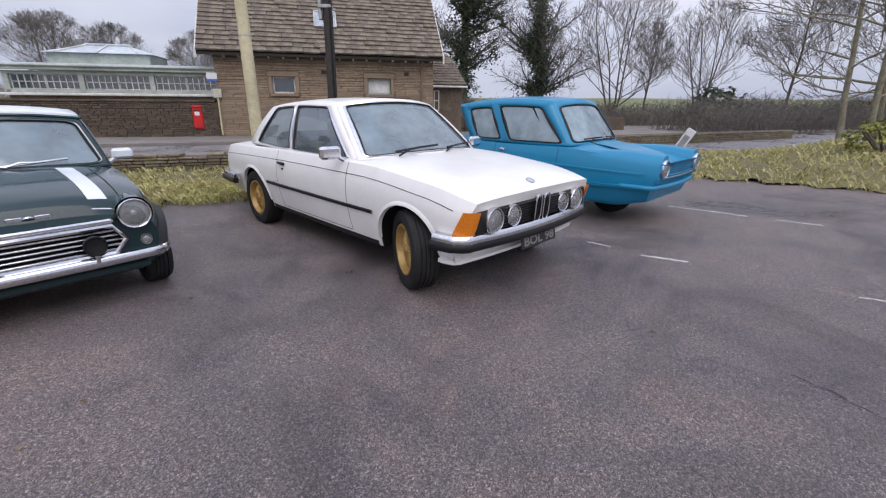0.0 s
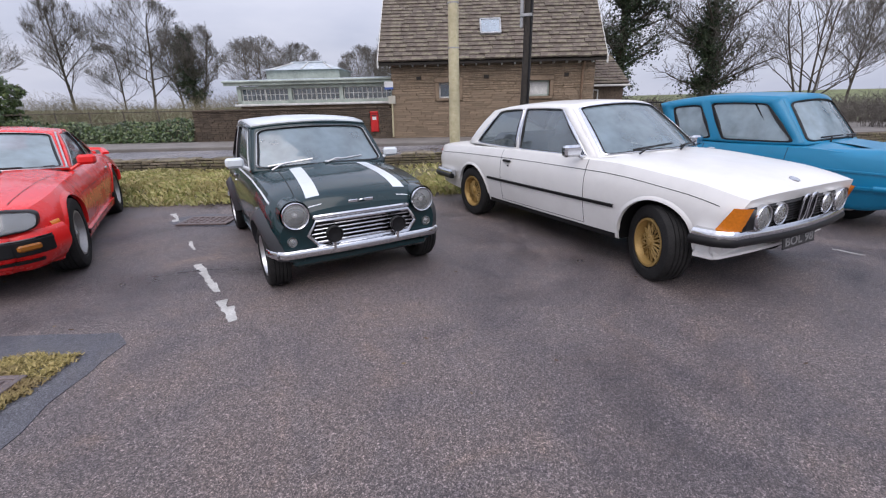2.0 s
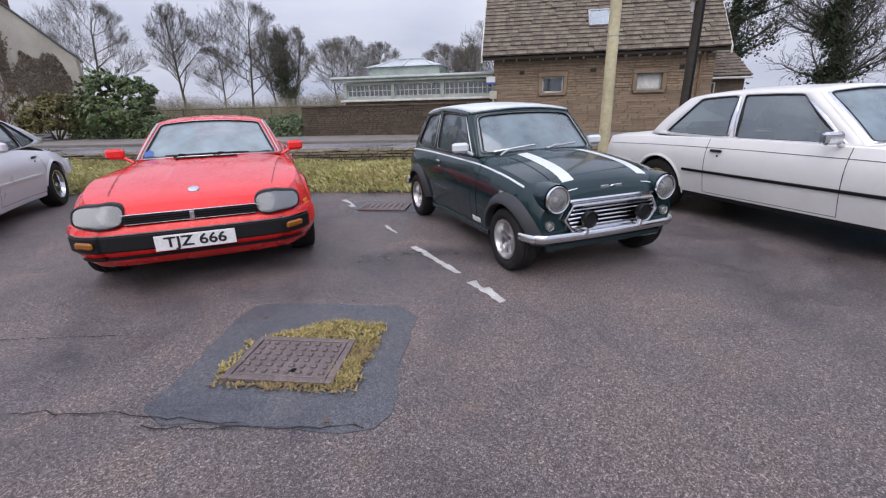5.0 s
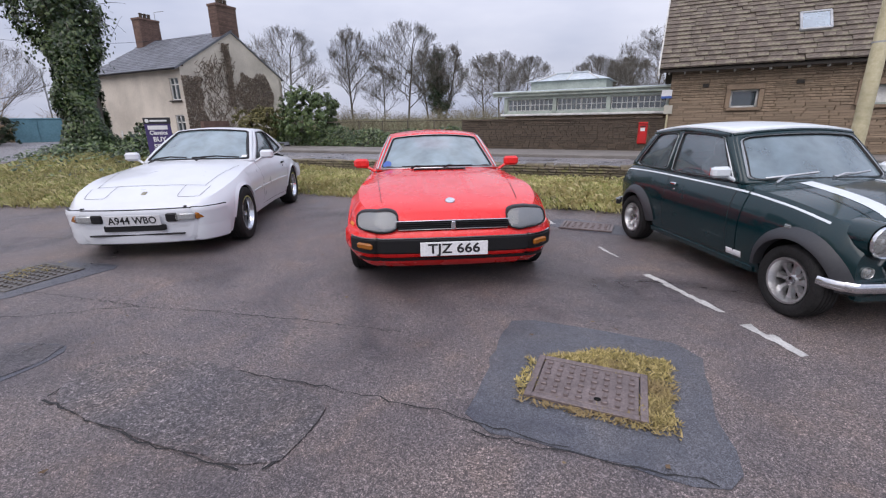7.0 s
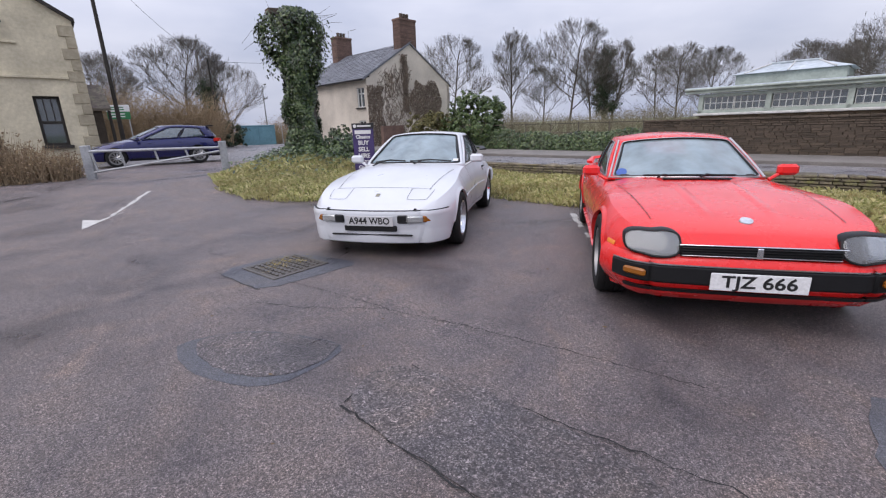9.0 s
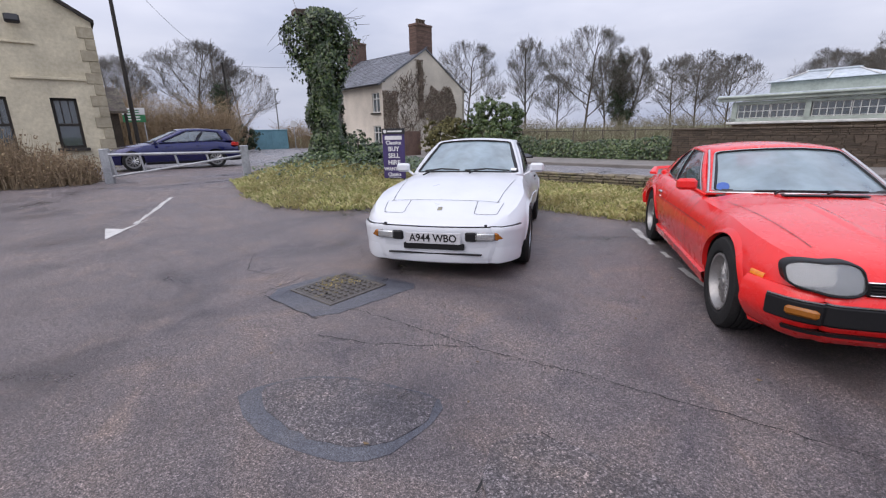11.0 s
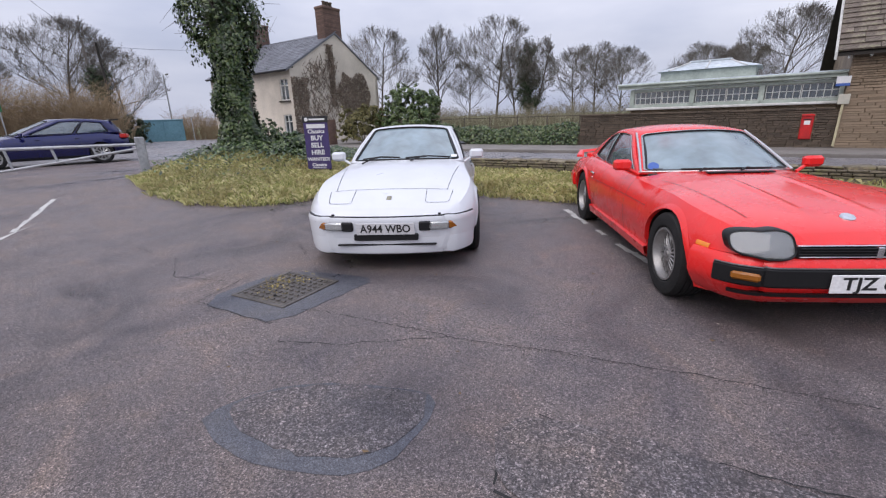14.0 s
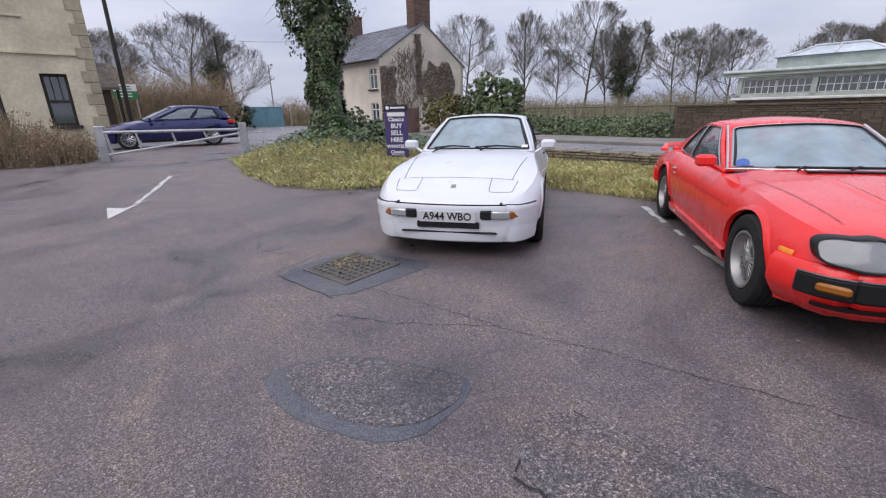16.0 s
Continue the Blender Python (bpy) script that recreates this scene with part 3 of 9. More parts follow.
FM = pose(F0.x, F0.y, 0, 0, 0, FA)
bwall = thing("wall_boundary", "dark weathered stone boundary wall", "wall", kind="structure")
bw = Shape()
bw.box((-4.4, 0.25, 0.68), (8.3, 0.4, 1.2), FM)
bw.box((-14.8, 0.3, 0.3), (12.4, 0.3, 0.5), FM)
part("core", bw, MORTAR, bwall, "sooty wall core", None)
cop = Shape()
for i in range(17):
    cop.box((-8.3 + i * 0.48, 0.22, 1.315), (0.47, 0.5, 0.075), FM, bevel=0.015)
part("coping", cop, STONE_DARK, bwall, "flat weathered coping stones")
lb = thing("letter_box", "red cast-iron wall letter box", "letter box", FM @ pose(-1.02, 0.0, 0.76))
bx = Shape().box((0, 0.02, 0), (0.32, 0.13, 0.80), bevel=0.02)
bx.box((0, -0.055, 0.36), (0.34, 0.05, 0.05), bevel=0.01)
part("body", bx, REDPAINT, lb)
# No opening is cut; a black bar paints the slot's shade.
part("slot", Shape().box((0, -0.05, 0.24), (0.22, 0.012, 0.035)), BLACKSIGN, lb, "solid dark bar drawn as the shaded posting slot")
part("collection_plate", Shape().box((0, -0.052, 0.13), (0.16, 0.014, 0.13), bevel=0.003), SIGNWHITE, lb, "white notice plate")
part("door", Shape().box((0, -0.05, -0.12), (0.26, 0.014, 0.48), bevel=0.005), REDPAINT, lb)

# low building with clerestory windows behind the boundary wall
low = thing("clerestory_building", "long low building with sage-framed clerestory windows", "building", FM)
sh = Shape().box((-3.4, 1.35, 0.85), (6.5, 1.9, 1.3))
part("wall", sh, STONE, low, "brown stone plinth wall", None)
part("sill", Shape().box((-3.45, 0.35, 1.5), (6.7, 0.3, 0.09), bevel=0.02), OFFWHITE, low)
fr = Shape()
for k in range(4):
    fr.box((-6.63 + k * 2.12, 0.45, 1.85), (0.16, 0.16, 0.62), bevel=0.01)
fr.box((-3.45, 0.45, 2.18), (6.5, 0.16, 0.1), bevel=0.01)
fr.box((-3.45, 0.45, 1.6), (6.5, 0.16, 0.12), bevel=0.01)
part("frame", fr, SAGE, low, "sage green window frame")
GLASS_DARK = glass("old_window_glass", (0.25, 0.27, 0.27), 0.12, 0.08)
for k in range(3):
    for h in range(2):
        x0 = -6.53 + k * 2.12 + h * 0.98
        w = part("window", Shape().box((x0 + 0.49, 0.47, 1.9), (0.94, 0.012, 0.46)), GLASS_DARK, low, "dark panes with white glazing bars")
        bars = Shape()
        for b in range(6):
            bars.box((x0 + 0.02 + b * 0.188, 0.455, 1.9), (0.024, 0.03, 0.48))
        for b in range(3):
            bars.box((x0 + 0.49, 0.455, 1.68 + b * 0.22), (0.96, 0.03, 0.02))
        part("glazing_grid", bars, OFFWHITE, w, "white glazing bars", None)
# Added dark sheet: its colour gives the shade of the room inside.
part("room_backing", Shape().box((-3.4, 1.6, 1.85), (6.3, 0.05, 0.7)), DARKTIMBER, low, "dark sheet standing in for the unlit room", None)
fas = Shape().box((-3.55, 0.25, 2.34), (7.2, 0.1, 0.16), bevel=0.01)
fas.box((-3.55, 0.17, 2.4), (7.25, 0.12, 0.07), bevel=0.02)
part("fascia", fas, SAGE, low, "weathered sage fascia board")
part("roof", Shape().box((-3.5, 1.9, 2.43), (7.3, 3.5, 0.08), bevel=0.02), LEAD, low, "flat pale lead roof")
lan = thing("roof_lantern", "glazed roof lantern on the low building", "roof lantern", FM @ pose(-4.3, 2.6, 2.47))
part("base", Shape().box((0, 0, 0.22), (3.2, 2.0, 0.44), bevel=0.02), SAGE, lan)
hip = Shape()
hip.loft([[(-1.75, -1.15, 0.44), (1.75, -1.15, 0.44), (1.75, 1.15, 0.44), (-1.75, 1.15, 0.44)], [(-0.7, -0.12, 0.78), (0.7, -0.12, 0.78), (0.7, 0.12, 0.78), (-0.7, 0.12, 0.78)]], True, True)
part("roof", hip, LEAD, lan, "pale hipped glazed roof", 10)
part("ridge_cap", Shape().box((0, 0, 0.81), (1.5, 0.3, 0.08), bevel=0.02), LEAD, lan)
for x in (-1.0, 0.0, 1.0):
    part("rib", Shape().tube([(x * 0.7, -0.14, 0.8), (x * 1.3, -1.16, 0.46)], 0.025, 5), OFFWHITE, lan)

# ---- stone house with stone-slate roof ----
HL, HD, EAVE = 7.65, 6.2, 2.92
house = thing("stone_house", "brown sandstone house with a mossy stone-slate roof", "house", FM)
WIN = [(1.62, 2.42, 1.6, 2.18), (5.06, 5.95, 1.6, 2.18)]
VENT = [(3.38, 3.58, 2.3, 2.42), (6.48, 6.66, 2.3, 2.42), (0.75, 0.93, 2.3, 2.42)]
body = Shape()
xs = [-0.25, 1.62, 2.42, 5.06, 5.95, HL]
for i in range(5):
    if i in (1, 3):
        body.box(((xs[i] + xs[i + 1]) / 2, 0.2, 0.75), (xs[i + 1] - xs[i], 0.4, 1.7))
        body.box(((xs[i] + xs[i + 1]) / 2, 0.2, 2.55), (xs[i + 1] - xs[i], 0.4, 0.74))
    else:
        body.box(((xs[i] + xs[i + 1]) / 2, 0.2, 1.41), (xs[i + 1] - xs[i], 0.4, 3.02))
RZ = EAVE + HD / 2 * 1.12
for x in (-0.05, HL - 0.2):
    body.add([(x + dx, y, z) for dx in (-0.2, 0.2) for y, z in ((0.4, -0.1), (HD, -0.1), (HD, EAVE), (HD / 2, RZ - 0.1), (0.4, EAVE + 0.3))], [(0, 1, 2, 3, 4), (9, 8, 7, 6, 5), (0, 5, 6, 1), (1, 6, 7, 2), (2, 7, 8, 3), (3, 8, 9, 4), (4, 9, 5, 0)])
body.box((HL / 2, HD, 1.4), (HL, 0.4, 3.0))
part("wall", body, MORTAR, house, "coursed sandstone wall", None)
for q0, q1, p0, p1 in WIN:
    lin = Shape().box(((q0 + q1) / 2, -0.01, p1 + 0.08), (q1 - q0 + 0.3, 0.16, 0.16), bevel=0.01)
    lin.box(((q0 + q1) / 2, -0.02, p0 - 0.05), (q1 - q0 + 0.2, 0.18, 0.1), bevel=0.01)
    lin.box((q0 - 0.07, -0.005, (p0 + p1) / 2), (0.14, 0.14, p1 - p0), bevel=0.01)
    lin.box((q1 + 0.07, -0.005, (p0 + p1) / 2), (0.14, 0.14, p1 - p0), bevel=0.01)
    part("window_surround", lin, DRESSED, house, "dressed brown stone surround")
for k, (q0, q1, p0, p1) in enumerate(WIN):
    wf = Shape()
    for x in (q0 + 0.03, q1 - 0.03):
        wf.box((x, 0.12, (p0 + p1) / 2), (0.06, 0.06, p1 - p0), bevel=0.006)
    for z in (p0 + 0.03, p1 - 0.03):
        wf.box(((q0 + q1) / 2, 0.12, z), (q1 - q0, 0.06, 0.06), bevel=0.006)
    w = part("window", wf, OFFWHITE if k == 0 else SAGE, house, "small white-framed window" if k == 0 else "boarded white window")
    part("pane", Shape().box(((q0 + q1) / 2, 0.13, (p0 + p1) / 2), (q1 - q0 - 0.1, 0.014, p1 - p0 - 0.1)), GLASS_DARK if k == 0 else OFFWHITE, w, "dark glass pane" if k == 0 else "white painted board")
    # Dark sheet close behind the pane paints the unlit room.
    part("dark_backing", Shape().box(((q0 + q1) / 2, 0.3, (p0 + p1) / 2), (q1 - q0 + 0.02, 0.02, p1 - p0 + 0.02)), DARKTIMBER, w, "dark backing sheet for the unlit room", None)
for q0, q1, p0, p1 in VENT:
    part("vent", Shape().box(((q0 + q1) / 2, -0.015, (p0 + p1) / 2), (q1 - q0, 0.05, p1 - p0), bevel=0.008), DARKTIMBER, house, "dark cast-iron vent")
gut = Shape()
gut.sweep([(x, -0.34, EAVE - 0.05) for x in (-0.7, HL + 0.3)], [(0.06, 0.05), (0.05, -0.02), (0.0, -0.05), (-0.05, -0.02), (-0.06, 0.05)])
part("gutter", gut, DARKTIMBER, house, "black gutter")
for i in range(17):
    part("gutter_bracket", Shape().box((-0.35 + i * 0.49, -0.2, EAVE - 0.11), (0.05, 0.26, 0.1), bevel=0.012), OFFWHITE, house, "pale stone bracket")
dp = Shape().tube([(7.17, -0.3, EAVE - 0.1), (7.17, -0.22, EAVE - 0.25), (7.17, -0.08, EAVE - 0.4), (7.17, -0.07, 0.1)], 0.045, 8)
part("downpipe", dp, surface("rusty_pipe", (0.16, 0.1, 0.06), (0.3, 0.2, 0.13), 0.7), house, "rust-brown downpipe")
ANGR = math.atan(1.12)
deck = Shape()
for sgn in (-1, 1):
    y0, y1 = (-0.42, HD / 2) if sgn < 0 else (HD + 0.42, HD / 2)
    deck.add([(-0.65, y0, EAVE - 0.02), (HL + 0.28, y0, EAVE - 0.02), (HL + 0.28, y1, EAVE + 3.52 * 1.12 - 0.02), (-0.65, y1, EAVE + 3.52 * 1.12 - 0.02)] + [(-0.65, y0, EAVE - 0.1), (HL + 0.28, y0, EAVE - 0.1), (HL + 0.28, y1, EAVE + 3.52 * 1.12 - 0.1), (-0.65, y1, EAVE + 3.52 * 1.12 - 0.1)], [(0, 1, 2, 3), (7, 6, 5, 4), (0, 4, 5, 1), (3, 2, 6, 7), (0, 3, 7, 4), (1, 5, 6, 2)])
roof = part("roof", deck, DARKTIMBER, house, "mossy stone-slate roof", None)
for x in (-0.68, HL + 0.31):
    barge = Shape()
    barge.add([(x + dx, y, z + dz) for dx in (-0.03, 0.03) for y, z, dz in ((-0.45, EAVE, 0.02), (HD / 2, EAVE + 3.52 * 1.12, 0.02), (HD / 2, EAVE + 3.52 * 1.12, -0.2), (-0.45, EAVE, -0.2))], [(0, 1, 2, 3), (7, 6, 5, 4), (0, 4, 5, 1), (2, 6, 7, 3), (0, 3, 7, 4), (1, 5, 6, 2)])
    part("bargeboard", barge, OFFWHITE, house, "weathered white bargeboard", None)
rl = Shape()
rl.tube([(-0.65, HD / 2, EAVE + 3.52 * 1.12 + 0.02), (HL + 0.28, HD / 2, EAVE + 3.52 * 1.12 + 0.02)], 0.13, 8)
part("ridge", rl, ROOFSTONE, house, "stone ridge")


def roof_at(s, v, lift=0.0):
    """A pose on the front roof slope: along the eaves, metres up the slope."""
    return pose(s, -0.42 + v * math.cos(ANGR), EAVE + v * math.sin(ANGR)) @ pose(0, 0, 0, math.degrees(ANGR)) @ pose(0, 0, lift)


SKY_W = [(3.3, 4.0, 1.35, 1.9)]
sl = thing("roof_window", "small grey-framed skylight in the stone roof", "skylight", FM @ roof_at(3.65, 1.62, 0.12))
sf = Shape()
for x in (-0.38, 0.38):
    sf.box((x, 0, 0), (0.07, 0.78, 0.12), bevel=0.01)
for y in (-0.38, 0.38):
    sf.box((0, y, 0), (0.8, 0.07, 0.12), bevel=0.01)
part("frame", sf, GALV, sl)
part("pane", Shape().box((0, 0, 0.03), (0.7, 0.7, 0.014)), glass("skylight_glass", (0.5, 0.55, 0.6), 0.45, 0.3), sl, "sky-lit glass pane")

# lean-to at the house's end
lean = thing("lean_to", "small stone lean-to with a slate roof", "outbuilding", FM @ pose(7.66, 1.0, 0))
part("wall", Shape().box((0.77, 1.55, 0.98), (1.54, 2.8, 1.98)).add([(x, y, z) for x in (1.34, 1.54) for y, z in ((0.15, 1.95), (2.9, 1.95), (2.9, 3.3))], [(0, 1, 2), (5, 4, 3), (0, 3, 4, 1), (1, 4, 5, 2), (2, 5, 3, 0)]), STONE_DARK, lean, "", None)
LSL = math.atan2(1.4, 2.85)
ldeck = Shape().box((0.83, 1.5, -0.03), (1.66, 3.1, 0.05), pose(0, -0.05, 2.02, math.degrees(LSL)))
lroof = part("roof", ldeck, DARKTIMBER, lean, "stone-slated roof slope", None)
lr_rng = random.Random(31)
for k in range(11):
    x = 0.0
    while x < 1.64:
        w = min(lr_rng.uniform(0.35, 0.75), 1.67 - x)
        sl_ = Shape().box((x + w / 2, 0, 0), (w - 0.01, 0.42, 0.04), pose(0, -0.05, 2.02, math.degrees(LSL)) @ pose(0, 0.12 + k * 0.27, 0.05 + lr_rng.uniform(-0.006, 0.012), -7 + lr_rng.uniform(-1.5, 1.5)), bevel=0.008)
        part("slate", sl_, ROOFSTONE, lroof)
        x += w
part("gutter", Shape().tube([(0.0, -0.12, 1.97), (1.7, -0.12, 1.96)], 0.045, 8), OFFWHITE, lean, "pale gutter")
lw = Shape()
for x in (0.1, 0.3, 0.5):
    lw.box((x, 0.13, 1.4), (0.04, 0.05, 0.8))
for z in (1.0, 1.4, 1.8):
    lw.box((0.3, 0.13, z), (0.44, 0.05, 0.04))
part("window", lw, OFFWHITE, lean, "barred white window", None)

# notice and bracket at the corner between wall and house
nb = thing("notice", "white and blue notice on a drainpipe", "notice", FM @ pose(-0.35, -0.1, 2.05))
part("panel", Shape().box((0, 0, 0.1), (0.34, 0.03, 0.22), bevel=0.004), SIGNWHITE, nb)
part("stripe", Shape().box((0, -0.005, -0.04), (0.34, 0.03, 0.08), bevel=0.004), SIGNBLUE, nb, "blue band")
part("lower_panel", Shape().box((0.1, 0, -0.47), (0.28, 0.06, 0.3), bevel=0.01), surface("cream_box", (0.5, 0.48, 0.4), (0.6, 0.58, 0.5)), nb, "cream meter box")
part("pipe", Shape().tube([(0.1, 0.02, -0.6), (0.08, 0.02, -1.9)], 0.035, 7), CREAMPAINT, nb, "dun vertical pipe")


# ---- cars ----
RUBBER = surface("tyre_rubber", (0.014, 0.014, 0.015), (0.032, 0.031, 0.03), 0.8, 90, 8, spec=0.2)
UNDER = plain("underbody_black", (0.01, 0.01, 0.01), 0.9, spec=0.1)
CHROME = plain("chrome", (0.72, 0.73, 0.75), 0.13, 1.0)
DULLCHROME = plain("brushed_alloy", (0.62, 0.62, 0.62), 0.3, 0.9)
BLACKTRIM = plain("black_plastic_trim", (0.014, 0.014, 0.015), 0.4, spec=0.22)
SEAM = plain("panel_gap", (0.02, 0.02, 0.02), 0.8)
CABIN = surface("dark_cabin_trim", (0.025, 0.025, 0.027), (0.06, 0.058, 0.056), 0.8, 30, 3)
# Bluish veil colour carries reflected sky as well as condensation.
SCREEN = glass("screen_glass", (0.4, 0.5, 0.54), 0.36, 0.06)
DEWY_SKYLIT = glass("dewy_sky_tinted_screen", (0.42, 0.52, 0.56), 0.58, 0.08, (0.34, 0.45, 0.49))
SIDEGLASS = glass("side_glass", (0.34, 0.42, 0.44), 0.2, 0.12)
DUSTYGLASS = glass("dusty_glass", (0.6, 0.58, 0.56), 0.5, 0.06)
# White veil puts reflected brightness into the clear lens colour.
LENS = glass("lamp_lens", (0.9, 0.92, 0.92), 0.24, 0.03, (0.75, 0.76, 0.75))
AMBER = plain("amber_lens", (0.75, 0.22, 0.015), 0.2)
AMBERDARK = plain("dark_amber_lens", (0.3, 0.1, 0.01), 0.25)
REDLENS = plain("red_lens", (0.5, 0.02, 0.015), 0.2)
PLATEWHITE = plain("white_number_plate", (0.8, 0.8, 0.8), 0.3)
PLATEBLACK = plain("black_number_plate", (0.015, 0.015, 0.016), 0.35)
PLATEYELLOW = plain("yellow_number_plate", (0.75, 0.5, 0.02), 0.3)
DARKALLOY = plain("dulled_alloy", (0.36, 0.35, 0.34), 0.42, 0.7)
GOLD = plain("gold_wheel_paint", (0.42, 0.27, 0.09), 0.45, 0.3)


class Car:
    """A car whose rear axle stands over the origin and whose nose points along +y."""

    def __init__(self, name, label, at, spec, body_mat):
        self.ob = thing(name, label, "car", at)
        self.s = spec
        self.mat = body_mat
        self.w, self.zs, self.zt = pchip(spec["width"]), pchip(spec["shoulder"]), pchip(spec["top"])
        self.zb, self.y0, self.y1 = pchip(spec["bottom"]), spec["width"][0][0], spec["width"][-1][0]

    def xside(self, y, z):
        w, s, zb, zs = self.w(y), self.s, self.zb(y), self.zs(y)
        zm = zb + (zs - zb) * s["waist"]
        wb, ws = w - s["tuck"], w - s["inset"]
        if z < zm:
            return wb + (w - wb) * math.sin(math.pi / 2 * max(0, (z - zb) / (zm - zb)))
        return w - (w - ws) * min(1, (z - zm) / (zs - zm)) ** 2

    def ztop(self, y, x):
        ws = self.w(y) - self.s["inset"]
        return self.zt(y) - (self.zt(y) - self.zs(y)) * min(1, abs(x) / ws) ** self.s["crown"]

    def lean(self, y, z):
        """The rake of nose and tail."""
        s = self.s
        return s.get("nose_rake", 0) * (z - 0.5) * step(self.y1 - 0.55, self.y1, y) + s.get("tail_rake", 0) * (z - 0.5) * step(self.y0 + 0.5, self.y0, y)

    def side(self, y, z, sgn, out=0.0):
        return (sgn * (self.xside(y, z) + out), y + self.lean(y, z), z)

    def deck(self, x, y, up=0.0):
        z = self.ztop(y, x)
        return (x, y + self.lean(y, z), z + up)

    def half(self, y, zlow, cabin):
        zs = self.zs(y)
        ws = self.w(y) - self.s["inset"]
        xl = self.xside(y, zlow)
        pts = [(0, zlow), (xl * 0.55, zlow), (xl - 0.012, zlow)]
        for k in range(11):
            z = zlow + (zs - zlow) * (k / 10) + (0.01 if k == 0 else 0)
            pts.append((self.xside(y, z), z))
        if cabin:
            fl = zs - 0.34
            pts += [(ws - 0.03, zs + 0.012), (ws - 0.08, zs + 0.005), (ws - 0.1, zs - 0.06), (ws - 0.11, fl), (ws * 0.6, fl), (ws * 0.4, fl), (ws * 0.2, fl), (0, fl)]
        else:
            for q in (0.94, 0.86, 0.74, 0.6, 0.44, 0.28, 0.14, 0):
                pts.append((ws * q, self.ztop(y, ws * q)))
        return pts

    def shell(self):
        s = self.s
        ys = set(self.y0 + (self.y1 - self.y0) * i / 54 for i in range(55))
        for e in (0.004, 0.015, 0.035, 0.07, 0.11):
            ys |= {self.y1 - e, self.y0 + e}
        arches = [(yc, s["arch_z"], s["arch_r"]) for yc in s["axles"]]
        rows = []
        for yc, zc, R in arches:
            ys = {y for y in ys if abs(y - yc) > R + 0.01}
            ys |= {yc + R * math.cos(math.pi * k / 22) for k in range(23)}
        for yc, zc, R in arches:
            rows += [(yc - R - 0.002, self.zb(yc - R)), (yc + R + 0.002, self.zb(yc + R))]
        c0, c1 = s["cabin"]
        for y in ys:
            z = self.zb(y)
            for yc, zc, R in arches:
                if abs(y - yc) <= R + 1e-6:
                    z = max(z, zc + math.sqrt(max(0, R * R - (y - yc) ** 2)))
            rows.append((y, z))
        rows += [(c0 - 0.001, self.zb(c0)), (c1 + 0.001, self.zb(c1))] if not any(abs(c - yc) < R for c in (c0, c1) for yc, _, R in arches) else []
        rows.sort()
        sh = Shape()
        rings = []
        for y, z in rows:
            h = self.half(y, z, c0 <= y <= c1)
            # soften the two ends
            ring = [(x, y + self.lean(y, zz), zz) for x, zz in h] + [(-x, y + self.lean(y, zz), zz) for x, zz in h[-2:0:-1]]
            rings.append(ring)
        n = len(rings[0])
        hn = len(h)
        vs = [p for r in rings for p in r]
        for i in range(len(rings) - 1):
            fs, slot = [], []
            for j in range(n):
                k = (j + 1) % n
                jj = j if j < hn - 1 else n - 1 - j
                tub = jj >= 15 and rows[i][0] >= c0 - 0.01 and rows[i + 1][0] <= c1 + 0.01
                sh.f.append((i * n + j, i * n + k, (i + 1) * n + k, (i + 1) * n + j))
                sh.m.append(1 if jj < 2 else 2 if tub else 0)
        sh.v = vs
        o = (len(rings) - 1) * n
        for a in (0, o):
            for j in range(hn - 1):
                l, r = a + j, a + j + 1
                l2, r2 = a + (n - j) % n, a + (n - j - 1) % n
                sh.f.append((l, r, r2, l2) if j else (l, r, r2))
                sh.m.append(0)
        self.body = part("body", sh, [self.mat, UNDER, CABIN], self.ob, "", 35)
        return self.body

    # glasshouse
    def house(self):
        g = self.s["glass"]

        def lerp(a, b, t):
            return a + (b - a) * t

        def front(u, v):
            q = 2 * u - 1
            return Vector((q * lerp(g["xb"], g["xt"], v), lerp(g["f0"][0], g["f1"][0], v) - lerp(g["bow"], g["bow"] * 0.55, v) * q * q + g["puff"] * v * (1 - v), lerp(g["f0"][1], g["f1"][1], v) - lerp(g["drop0"], g["drop"], v) * q * q + g["puff"] * v * (1 - v)))

        def rear(u, v):
            q = 1 - 2 * u
            return Vector((q * lerp(g["xr"], g["xtr"], v), lerp(g["r0"][0], g["r1"][0], v) + lerp(g["rbow"], g["rbow"] * 0.6, v) * q * q - g["puff"] * v * (1 - v), lerp(g["r0"][1], g["r1"][1], v) - lerp(g["drop0"], g["drop"], v) * q * q + g["puff"] * v * (1 - v)))

        def flank(sgn):
            def f(u, v):
                a, b = front(1, v), rear(0, v)
                p = a.lerp(b, u)
                p.x += lerp(g["bulge0"], g["bulge"], v) * 4 * u * (1 - u) + g["tumble"] * 4 * v * (1 - v)
                p.z += lerp(g.get("dip", 0), g["rise"], v) * 4 * u * (1 - u)
                p.x *= sgn
                return p
            return f

        def top(u, v):
            q = 2 * u - 1
            a, b = front(u, 1), rear(1 - u, 1)
            p = a.lerp(b, v)
            p.x += q * g["bulge"] * 4 * v * (1 - v)
            p.z += g["rise"] * 4 * v * (1 - v)
            return p

        K = 12

